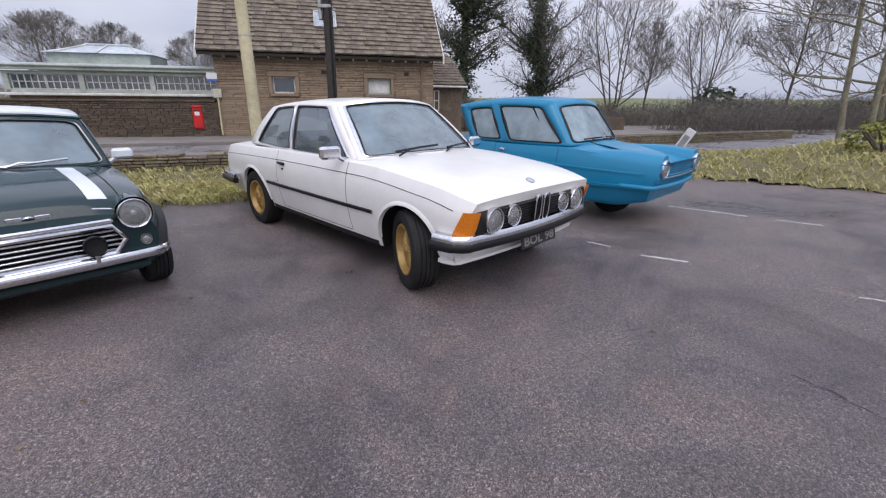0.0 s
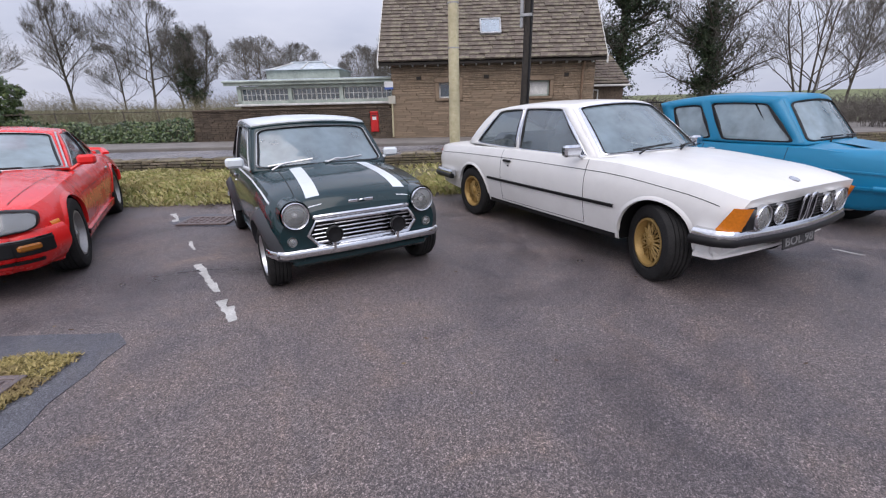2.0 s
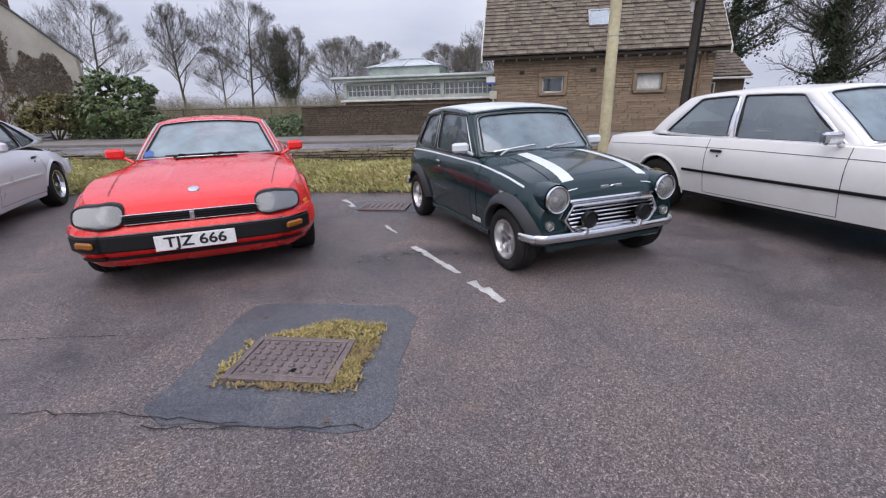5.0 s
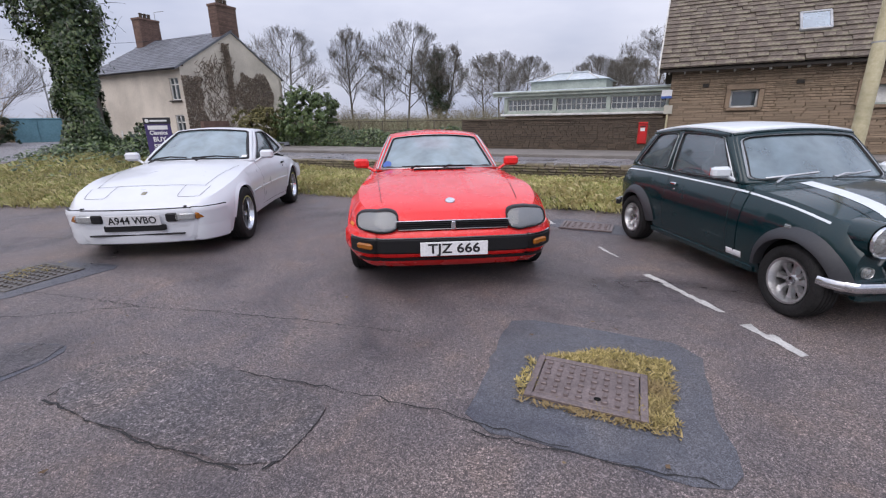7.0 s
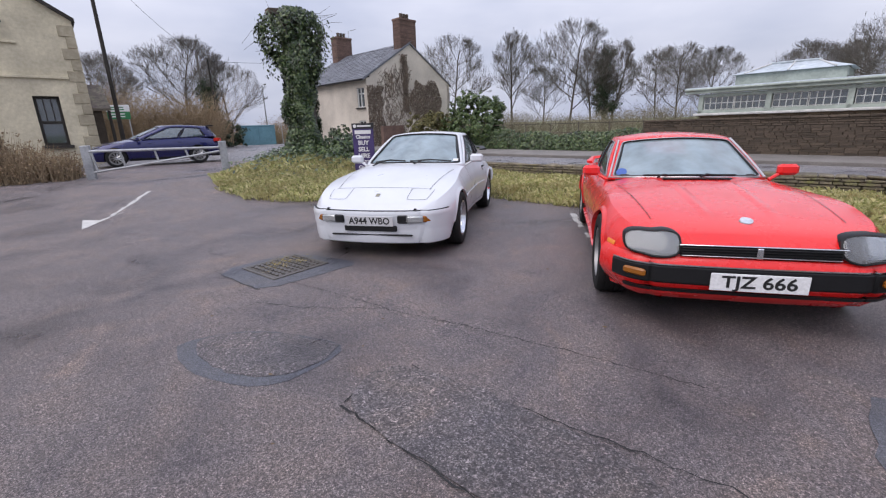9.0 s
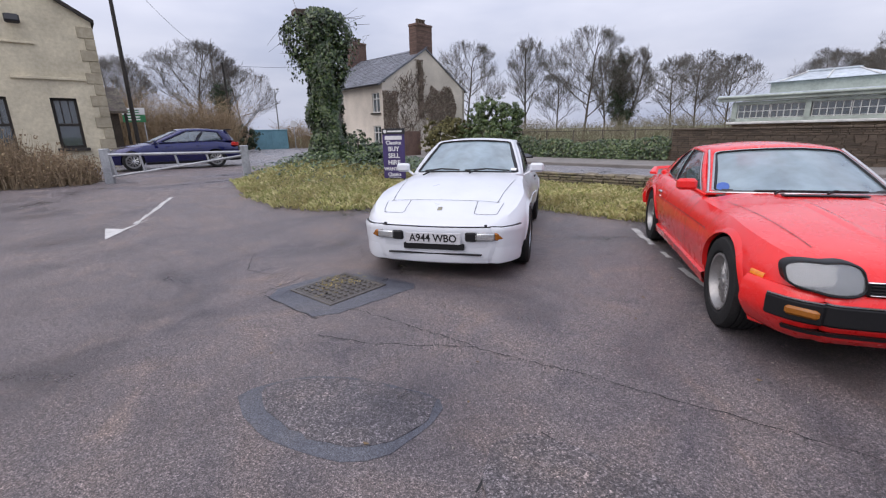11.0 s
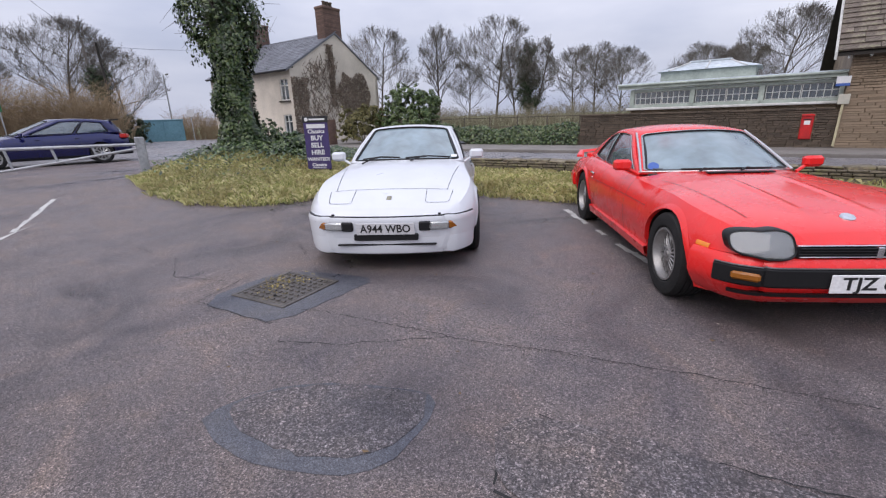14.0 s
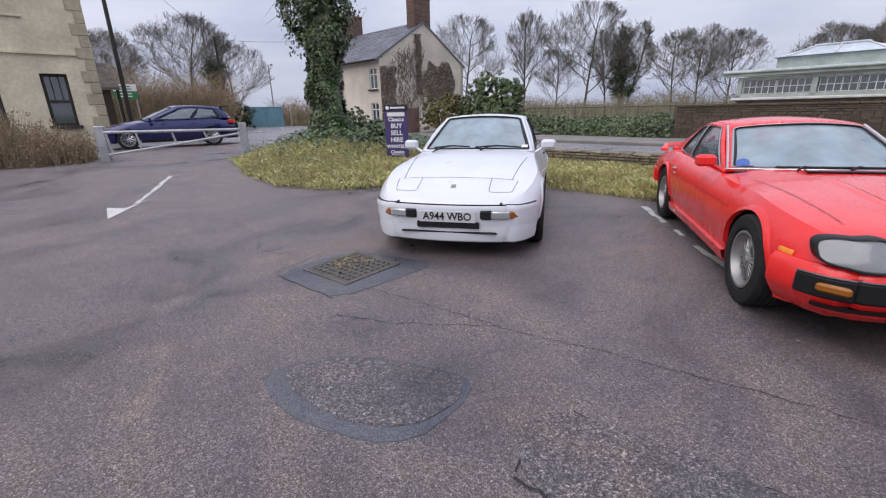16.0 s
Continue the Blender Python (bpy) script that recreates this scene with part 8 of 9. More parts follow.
slim_pole("telegraph_pole", (-35.7, -7.24, 0.1), (0.0, 0.0, 11.5), 0.12, DARKTIMBER, "dark leaning telegraph pole beside the stone building")
slim_pole("telegraph_pole", (-47, -2.12, 0.1), (0.0, -0.1, 7.2), 0.11, DARKTIMBER, "dark telegraph pole beyond the junction")
slim_pole("telegraph_pole", (-51, -2.94, 0.1), (0.1, -0.1, 8.0), 0.12, TWIG, "weathered telegraph pole beyond the junction")
lampp = slim_pole("street_lamp", (-64, 3.2, 0), (0, 0, 6.9), 0.09, GALV, "tall grey street lamp in the distance")
part("lantern", Shape().box((0.4, 0.3, 6.9), (0.9, 0.25, 0.12), pose(0, 0, 0), bevel=0.03), GALV, lampp)
gsn = thing("direction_sign", "green and white direction sign on posts", "sign", pose(-37.6, -7.5, 0.65, 0, 0, 82) @ Matrix.Diagonal((0.8, 0.8, 0.85, 1)))
part("panel", Shape().box((0, 0, 2.75), (1.5, 0.05, 0.45), bevel=0.01), SIGNWHITE, gsn)
part("green_panel", Shape().box((0, -0.01, 2.25), (1.5, 0.05, 0.5), bevel=0.01), SIGNGREEN, gsn, "green panel")
for z in (2.36, 2.18):
    part("text_bar", Shape().box((-0.1, -0.04, z), (1.0, 0.01, 0.08)), SIGNWHITE, gsn, "white line of lettering")
for z in (2.82, 2.66):
    part("text_bar", Shape().box((-0.1, -0.03, z), (1.0, 0.01, 0.07)), SIGNGREEN, gsn, "green line of lettering")
for x in (-0.6, 0.6):
    part("post", Shape().tube([(x, 0.05, -0.9), (x, 0.05, 3.0)], 0.04, 8), GALV, gsn)
hut = thing("container", "teal-painted steel container beside the road", "container", pose(-50, 1.1, 0.1, 0, 0, 86))
part("body", Shape().box((0, 1.2, 0.9), (3.0, 2.4, 1.8), bevel=0.02), TEALPAINT, hut)
part("roof_edge", Shape().box((0, 1.2, 1.84), (3.1, 2.5, 0.1), bevel=0.02), TEALPAINT, hut)
for x in (-0.75, 0.75):
    part("door", Shape().box((x, -0.02, 0.88), (1.42, 0.05, 1.66), bevel=0.01), TEALPAINT, hut, "flat steel door")
for k, (x, y) in enumerate(((-42, 4.3), (-42.4, 5.1))):
    b_ = slim_pole("bollard", (x, y, 0.05), (0, 0, 0.95), 0.09, OFFWHITE, "short white-painted roadside bollard post")
rs = slim_pole("road_sign", (-47, 2.9, 0.1), (0, 0, 2.6), 0.04, GALV, "round white road sign on a grey post")
part("disc", Shape().lathe([(-0.02, 0.001), (-0.02, 0.3), (0.02, 0.3), (0.02, 0.001)], 20, "x", at=pose(0.06, 0, 2.3)), SIGNWHITE, rs)

fence = thing("railing", "weathered post-and-rail fence above an ivy bank", "fence", FM @ pose(-8.7, 0.35, 0))
for k in range(9):
    part("post", Shape().box((-k * 1.5, 0, 0.75), (0.045, 0.045, 1.3), bevel=0.006), RUSTIRON, fence)
for z in (0.9, 1.33):
    part("rail", Shape().box((-6, -0.04, z), (12.2, 0.03, 0.035), bevel=0.006), RUSTIRON, fence)
rng = random.Random(66)
sh = Shape()
for _ in range(5200):
    s_ = -rng.uniform(8.6, 21)
    z = rng.uniform(0.1, 0.95 + 0.35 * noise.noise(Vector((s_ * 0.6, 3, 0))))
    p = fac(s_, 0.1 - 0.25 * (1 - z) + rng.uniform(-0.15, 0.15), z)
    leaf(sh, Vector(p), Vector((0.3, -0.9, 0.4)), 0.07, rng)
ob = new("ivy_bank", quick_mesh("ivy_bank", sh, IVYLEAF))
tagged(ob, "dark ivy over the low bank below the fence", "ivy", kind="stuff")
rail2 = thing("iron_railing", "black iron railing beyond the lean-to", "railing", FM @ pose(9.2, 1.2, 0))
for k in range(22):
    part("bar", Shape().tube([(k * 0.18, 0, 0.1), (k * 0.18, 0, 1.35)], 0.012, 5), BLACKTRIM, rail2)
for z in (0.25, 1.25):
    part("rail", Shape().box((1.9, 0, z), (4.0, 0.03, 0.035)), BLACKTRIM, rail2)
part("plinth", Shape().box((4, 0.3, 0.35), (9, 0.3, 0.7)), STONE_DARK, rail2, "low stone wall under the railing", None)

# small leaning marker board behind the three-wheeler
mk = thing("marker_board", "small leaning white marker board on the verge", "sign", pose(3.6, 8.6, 0.1, 0, 28, -40))
part("panel", Shape().box((0, 0, 0.5), (0.16, 0.03, 0.75), bevel=0.004), SIGNWHITE, mk)
part("mark", Shape().box((0, -0.018, 0.5), (0.1, 0.005, 0.5)), GALV, mk)

# ---- cream cottage ----
CM = pose(-35.39, 7.56, 0, 0, 0, 109.1)
CW, CL, CE, CR = 8.4, 9.6, 4.85, 7.35
cot = thing("cottage", "cream-rendered two-storey cottage with creeper stains", "house", CM)
cw = Shape()
WF = [(0.35, 1.25, 2.85, 4.25), (0.35, 1.25, 0.5, 1.95)]
ycuts = [0, 0.35, 1.25, CL]
for i in range(3):
    y0, y1 = ycuts[i], ycuts[i + 1]
    spans = [(-0.3, 0.5), (1.95, 2.85), (4.2, CE)] if i == 1 else [(-0.3, CE)]
    for z0, z1 in spans:
        cw.box((0.15, (y0 + y1) / 2, (z0 + z1) / 2), (0.3, y1 - y0, z1 - z0))
cw.add([(0.3, 0, -0.3), (CW, 0, -0.3), (CW, 0, CE - 0.05), (CW / 2, 0, CR), (0.3, 0, CE + 0.15), (0.3, 0.3, -0.3), (CW, 0.3, -0.3), (CW, 0.3, CE - 0.05), (CW / 2, 0.3, CR), (0.3, 0.3, CE + 0.15)], [(0, 1, 2, 3, 4), (9, 8, 7, 6, 5), (0, 5, 6, 1), (1, 6, 7, 2), (2, 7, 8, 3), (3, 8, 9, 4), (4, 9, 5, 0)])
cw.box((CW - 0.15, CL / 2, 2.2), (0.3, CL, 5.0))
cw.box((CW / 2, CL, 2.4), (CW, 0.3, 4.8))
part("wall", cw, RENDER, cot, "cream rendered wall", None)
rf = Shape()
for xa, xb, za, zb_ in ((-0.35, CW / 2, CE - 0.12, CR + 0.12), (CW + 0.2, CW / 2, CE - 0.2, CR + 0.12)):
    rf.add([(xa, -0.08, za), (xb, -0.08, zb_), (xb, CL + 0.1, zb_), (xa, CL + 0.1, za), (xa, -0.08, za - 0.1), (xb, -0.08, zb_ - 0.1), (xb, CL + 0.1, zb_ - 0.1), (xa, CL + 0.1, za - 0.1)], [(0, 1, 2, 3), (7, 6, 5, 4), (0, 4, 5, 1), (1, 5, 6, 2), (2, 6, 7, 3), (3, 7, 4, 0)])
croof = part("roof", rf, BLUESLATE, cot, "blue-grey slate roof", None)
part("gutter", Shape().tube([(-0.4, -0.05, CE - 0.16), (-0.4, CL, CE - 0.16)], 0.07, 8), BLACKTRIM, cot, "black gutter")
for y0, y1, z0, z1 in WF:
    wf = Shape()
    for y in (y0 + 0.04, (y0 + y1) / 2, y1 - 0.04):
        wf.box((0.1, y, (z0 + z1) / 2), (0.08, 0.07, z1 - z0))
    for z in (z0 + 0.04, z1 - 0.04, z0 + (z1 - z0) * 0.68):
        wf.box((0.1, (y0 + y1) / 2, z), (0.08, y1 - y0, 0.07))
    w = part("window", wf, OFFWHITE, cot, "white casement window", None)
    part("pane", Shape().box((0.13, (y0 + y1) / 2, (z0 + z1) / 2), (0.014, y1 - y0, z1 - z0)), GLASS_DARK, w)
    part("sill", Shape().box((-0.04, (y0 + y1) / 2, z0 - 0.05), (0.2, y1 - y0 + 0.2, 0.09), bevel=0.01), DARKTIMBER, w, "dark sill")
    # Dark backing colour stands for the shade indoors.
    part("dark_backing", Shape().box((0.28, (y0 + y1) / 2, (z0 + z1) / 2), (0.02, y1 - y0 + 0.02, z1 - z0 + 0.02)), DARKTIMBER, w, "", None)
for y in (0.5, CL - 0.6):
    ch = Shape().box((CW / 2, y, CR + 0.55), (1.55, 0.8, 2.3))
    c_ = part("chimney", ch, BRICK, cot, "old red-brick chimney", None)
    for z in range(26):
        part("brick_course", Shape().box((CW / 2, y, CR - 0.5 + z * 0.085), (1.57, 0.82, 0.07), bevel=0.006), BRICK, c_)
    part("corbel", Shape().box((CW / 2, y, CR + 1.68), (1.66, 0.9, 0.16), bevel=0.02), BRICK, c_)
    for x in (-0.3, 0.0, 0.3):
        part("chimney_pot", Shape().lathe([(CR + 1.72, 0.13), (CR + 2.05, 0.11), (CR + 2.12, 0.14), (CR + 2.15, 0.1), (CR + 1.8, 0.08)], 14, "z", at=pose(CW / 2 + x, y, 0)), STONE_DARK, c_)
an = part("aerial", Shape().tube([(CW / 2 + 0.8, CL - 0.6, CR + 1.0), (CW / 2 + 0.8, CL - 0.6, CR + 2.4), (CW / 2 + 0.9, CL - 1.6, CR + 2.4)], 0.02, 5), GALV, cot)
rng = random.Random(52)
sh = Shape()
for _ in range(9000):
    k = rng.random()
    if k < 0.3:
        x, z = rng.uniform(0.0, 1.9), rng.uniform(-0.1, 4.3)
        if x > 1.35 + 0.4 * noise.noise(Vector((z, 2, 0))):
            continue
    elif k < 0.85:
        x, z = rng.uniform(3.3, 7.4), rng.uniform(1.2, 4.9)
        if (x - 5.7) ** 2 / 3.0 + (z - 3.1) ** 2 / 3.4 > 1 + 0.5 * noise.noise(Vector((x, z, 1))):
            continue
    else:
        z = rng.uniform(2.5, 6.6)
        x = 3.6 + 0.25 * noise.noise(Vector((z * 0.7, 0, 3))) + rng.gauss(0, 0.14)
    leaf(sh, Vector((x, -0.03 - rng.uniform(0, 0.05), z)), Vector((0, -1, 0.1)), 0.07, rng)
for _ in range(260):
    x, z = rng.uniform(1.2, 4.0), rng.uniform(0.6, 5.0)
    pts = [(x, -0.012, z)]
    for k in range(4):
        pts.append((pts[-1][0] + rng.uniform(-0.3, 0.3), -0.012, pts[-1][2] + rng.uniform(0.0, 0.35)))
    if pts[-1][2] < CE + (CR - CE) * pts[-1][0] / (CW / 2) - 0.3:
        sh.tube(pts, 0.018, 3, False)
ob = new("creeper", quick_mesh("creeper", sh, leaf_mat("dead_creeper", (0.1, 0.075, 0.055), (0.17, 0.13, 0.1), (0.25, 0.2, 0.15), 0.95)))
ob.parent = cot
tagged(ob, "dead brown creeper on the gable", kind="stuff")
yard = thing("garden_wall", "old brick garden wall beside the cottage", "wall", pose(-30.2, 8.4, 0, 0, 0, 110), kind="structure")
part("brickwork", Shape().box((-1.2, 0, 0.75), (1.6, 0.25, 1.5)), BRICK, yard, "", None)

# overhead wires
wr = Shape()
for a, b in (((-47, -2.2, 7.1), (-35, 10.5, 7.0)), ((-35.7, -7.24, 10.8), (-47, -2.2, 7.2))):
    wr.tube([Vector(a).lerp(Vector(b), k / 8) - Vector((0, 0, 0.6 * math.sin(math.pi * k / 8))) for k in range(9)], 0.012, 3, False)
thing("overhead_wire", "thin black overhead wires between poles", "wire", None, wr, BLACKTRIM, kind="stuff")


# ---- markings, patches and covers on the tarmac ----
def flat(name, poly, mat, label, category, z=0.004, seed=1, rough=0.02, cut=0.1, rounds=2):
    sh = Shape()
    for _ in range(rounds):
        poly = [q for i in range(len(poly)) for q in ((poly[i - 1][0] * 0.25 + poly[i][0] * 0.75, poly[i - 1][1] * 0.25 + poly[i][1] * 0.75), (poly[i][0] * 0.75 + poly[(i + 1) % len(poly)][0] * 0.25, poly[i][1] * 0.75 + poly[(i + 1) % len(poly)][1] * 0.25))]
    pl_ = ragged(poly, rough, seed, cut)
    top_ = [(x, y, rise(x, y) + z) for x, y in pl_]
    cx, cy = sum(p[0] for p in pl_) / len(pl_), sum(p[1] for p in pl_) / len(pl_)
    low_ = [(x, y, rise(x, y) - 0.01) for x, y in pl_]
    n = len(pl_)
    sh.add(top_ + low_, [tuple(range(n))] + [(i, n + i, n + (i + 1) % n, (i + 1) % n) for i in range(n)])
    return thing(name, label, category, None, sh, mat, smooth=None)


def stroke(a, b, w, seed, keep=0.8):
    """A worn painted line from a to b: broken flakes of paint."""
    rng_ = random.Random(seed)
    d = Vector((b[0] - a[0], b[1] - a[1]))
    L = d.length
    d.normalize()
    nn = Vector((-d.y, d.x))
    sh = Shape()
    s = 0.0
    while s < L:
        l = rng_.uniform(0.08, 0.4)
        e = min(L, s + l)
        if rng_.random() < keep and e - s > 0.03:
            w0, w1 = w * rng_.uniform(0.55, 1), w * rng_.uniform(0.4, 1)
            o = rng_.uniform(-0.2, 0.2) * w
            c0, c1 = Vector(a) + d * s, Vector(a) + d * e
            poly = [c0 + nn * (o - w0 / 2), c1 + nn * (o - w1 / 2), c1 + nn * (o + w1 / 2), c0 + nn * (o + w0 / 2)]
            poly = ragged([(p.x, p.y) for p in poly], 0.008, rng_.random(), 0.04)
            k = len(sh.v)
            sh.v.extend((x, y, rise(x, y) + 0.004) for x, y in poly)
            sh.f.append(tuple(range(k, k + len(poly))))
            sh.m.append(0)
        s = e
    return sh


def marking(a, b, w, seed, keep, label="worn white parking line on asphalt"):
    return thing("parking_line", label, "road marking", None, stroke(a, b, w, seed, keep), WHITE_LINE, group="worn parking lines", smooth=None)


marking((-6.55, 3.62), (-6.1, 3.3), 0.09, 1, 0.85)
marking((-5.5, 2.9), (-4.72, 2.34), 0.05, 2, 0.75)
marking((-4.5, 2.14), (-3.82, 1.7), 0.085, 3, 0.95)
marking((-3.66, 1.61), (-3.33, 1.36), 0.095, 4, 1.0)
marking((-9.05, 2.57), (-8.3, 2.06), 0.09, 5, 1.0)
marking((-8.3, 2.06), (-6.95, 1.13), 0.08, 6, 0.7)
marking((2.5, 5.8), (3.25, 5.27), 0.06, 7, 0.85)
marking((3.25, 5.27), (4.35, 4.58), 0.05, 8, 0.6)
marking((1.33, 3.74), (1.68, 3.58), 0.05, 9, 0.9)
marking((0.95, 4.1), (1.13, 3.97), 0.04, 10, 0.7)
marking((-3.25, 4.25), (-2.3, 3.52), 0.05, 11, 0.3)
marking((-1.3, 2.88), (-1.12, 2.74), 0.035, 12, 0.6)
marking((-0.95, 2.6), (-0.82, 2.5), 0.05, 17, 0.8)
marking((2.55, 2.9), (2.7, 2.83), 0.03, 13, 0.9)
arrow = stroke((-15.2, -3.62), (-12.9, -3.9), 0.09, 14, 1.0)
hd = [(-12.0, -4.1), (-12.75, -4.25), (-12.6, -4.0), (-13.3, -3.68), (-12.85, -3.86)]
arrow.add([(x, y, rise(x, y) + 0.004) for x, y in hd], [tuple(range(5))])
thing("direction_arrow", "worn white direction arrow on asphalt", "road marking", None, arrow, WHITE_LINE, smooth=None)

flat("tarmac_patch", [(-4.36, -0.42), (-3.86, -0.18), (-3.4, -0.02), (-3.4, 0.16), (-3.59, 0.51), (-3.79, 1.08), (-4.3, 0.88), (-4.84, 0.66), (-4.78, 0.46), (-4.5, -0.1)], BITUMEN, "smooth dark bitumen patch round a manhole", "patch", 0.004, 21, 0.012, 0.1, 1)
flat("tarmac_patch", [(-8.76, -2.3), (-9.05, -1.72), (-8.95, -1.4), (-8.62, -1.15), (-8.3, -0.96), (-8.17, -1.35), (-7.95, -1.94), (-8.35, -2.12)], BITUMEN, "smooth dark bitumen patch round a manhole", "patch", 0.004, 22, 0.012, 0.1, 1)
flat("tarmac_patch", [(-7.14, -2.54), (-7.22, -2.41), (-7.17, -2.09), (-7.02, -1.87), (-6.66, -1.54), (-6.52, -1.6), (-6.38, -1.86), (-6.37, -2.08), (-6.55, -2.27), (-6.78, -2.44)], BITUMEN, "rounded patch sealed with a bitumen band", "patch", 0.003, 23, 0.01, 0.07, 1)
flat("tarmac_patch", [(-7.1, -2.43), (-7.19, -2.36), (-7.15, -2.09), (-7.0, -1.88), (-6.67, -1.57), (-6.54, -1.63), (-6.45, -1.86), (-6.45, -2.03), (-6.6, -2.19), (-6.8, -2.34)], ASPHALT_PATCH, "coarse darker tarmac repair", "patch", 0.006, 24, 0.014, 0.06, 1)
flat("tarmac_patch", [(-6.02, -1.72), (-6.28, -1.42), (-6.06, -1.16), (-5.53, -0.92), (-5.21, -0.8), (-4.95, -0.72), (-4.82, -0.88), (-4.72, -1.14), (-5.1, -1.34), (-5.55, -1.54)], ASPHALT_PATCH, "coarse darker tarmac repair", "patch", 0.008, 25, 0.016, 0.08, 1)
flat("tarmac_patch", [(-6.1, 3.1), (-5.15, 3.28), (-5.1, 3.6), (-5.75, 3.85), (-6.35, 3.55)], BITUMEN, "dark patch round a drain cover", "patch", 0.003, 26, 0.02)


def crack(pts, seed, w=0.012, mat=None):
    rng_ = random.Random(seed)
    sh = Shape()
    path = []
    for (x0, y0), (x1, y1) in zip(pts, pts[1:]):
        n = max(2, int(math.hypot(x1 - x0, y1 - y0) / 0.05))
        for k in range(n):
            t = k / n
            path.append((x0 + (x1 - x0) * t + rng_.uniform(-0.014, 0.014), y0 + (y1 - y0) * t + rng_.uniform(-0.014, 0.014)))
    rings = []
    for i, (x, y) in enumerate(path):
        ww = w * rng_.uniform(0.25, 1.0)
        a, b = path[max(i - 1, 0)], path[min(i + 1, len(path) - 1)]
        d = Vector((b[0] - a[0], b[1] - a[1])).normalized()
        rings.append([(x - d.y * ww / 2, y + d.x * ww / 2, rise(x, y) + 0.0068), (x + d.y * ww / 2, y - d.x * ww / 2, rise(x, y) + 0.0068)])
    sh.loft(rings, False, False)
    return thing("crack", "thin dark crack in the asphalt", "crack", None, sh, SEAM, group="cracks in the asphalt", smooth=None)


for k, pts in enumerate(([(1.38, 1.9), (1.58, 1.55), (1.7, 1.2)], [(-7.7, -2.0), (-7.4, -1.7), (-7.04, -1.12), (-6.5, -0.75), (-5.9, -0.38), (-5.2, 0.0)], [(-8.1, -1.7), (-7.5, -1.35), (-7.02, -1.1)],
                         [(-6.0, -1.71), (-5.55, -1.55), (-5.1, -1.35), (-4.76, -1.18)], [(-6.02, -1.7), (-6.25, -1.42)], [(-4.75, -1.14), (-4.83, -0.88), (-4.96, -0.74)],
                         [(-11, -2.6), (-10.2, -2.3), (-9.6, -2.4), (-9.1, -2.0)], [(-4.29, -0.41), (-3.39, 0.03)], [(-9.17, -1.8), (-8.77, -2.31), (-7.94, -1.94)],
                         [(-10.5, -1.5), (-9.9, -1.1), (-9.4, -1.2)], [(-6.2, -1.25), (-5.9, -1.15), (-5.3, -0.8), (-4.6, -0.45), (-3.9, -0.2)])):
    crack(pts, 60 + k, 0.014 if k in (3, 4, 5) else 0.009)


def cover(at, w, l, label, rows, cols, frame_w=0.035, iron=IRON):
    t = thing("manhole_cover", label, "manhole cover", at)
    fr_ = Shape()
    for x in (-w / 2 + frame_w / 2, w / 2 - frame_w / 2):
        fr_.box((x, 0, 0.004), (frame_w, l, 0.02), bevel=0.003)
    for y in (-l / 2 + frame_w / 2, l / 2 - frame_w / 2):
        fr_.box((0, y, 0.004), (w - frame_w * 2, frame_w, 0.02), bevel=0.003)
    part("frame", fr_, iron, t)
    part("plate", Shape().box((0, 0, 0.002), (w - frame_w * 2 - 0.012, l - frame_w * 2 - 0.012, 0.02), bevel=0.003), iron, t)
    sw, sl2 = (w - frame_w * 2.6) / cols, (l - frame_w * 2.6) / rows
    me = mesh_of("stud", Shape().box((0, 0, 0), (sw * 0.5, sl2 * 0.42, 0.014), bevel=0.003), iron, 30)
    for i in range(cols):
        for j in range(rows):
            piece("stud", me, t, pose((i + 0.5 - cols / 2) * sw, (j + 0.5 - rows / 2) * sl2, 0.016, 0, 0, 0 if (i + j) % 2 else 90 if abs(sw - sl2) < 0.01 else 0))
    # The hole's shade is a flat black disc on the plate.
    hole = Shape().lathe([(0.0131, 0.001), (0.0132, 0.017)], 12, "z", at=pose(w * 0.1, -l * 0.28, 0))
    part("key_hole", hole, UNDER, t, "flat dark disc drawn as the shaded lifting hole")
    return t


cover(pose(-4.085, 0.24, 0.012, 0, 0, 21), 0.56, 0.4, "worn cast-iron manhole cover ringed with moss", 6, 8)
cover(pose(-8.6, -1.66, rise(-8.6, -1.66), 0, 0, 25), 0.6, 0.62, "wet cast-iron manhole cover with mud in its tread", 8, 8, iron=WETIRON)
cover(pose(-5.7, 3.42, 0.01, 0, 0, 20), 0.62, 0.4, "old cast-iron drain grating", 4, 7)

# moss and weeds round the covers and along the tarmac's edge
rng = random.Random(81)
ms = Shape()


def weeds(x, y, z, n, spread, l0=0.03):
    for _ in range(n):
        a, l, w = rng.uniform(0, 6.28), l0 * rng.uniform(0.5, 1.6), rng.uniform(0.003, 0.007)
        ox, oy = x + rng.gauss(0, spread), y + rng.gauss(0, spread)
        dx, dy = math.cos(a), math.sin(a)
        ms.add([(ox - dy * w, oy + dx * w, z), (ox + dy * w, oy - dx * w, z), (ox + dx * l, oy + dy * l, z + l * rng.uniform(0.2, 0.8))], [(0, 1, 2)])


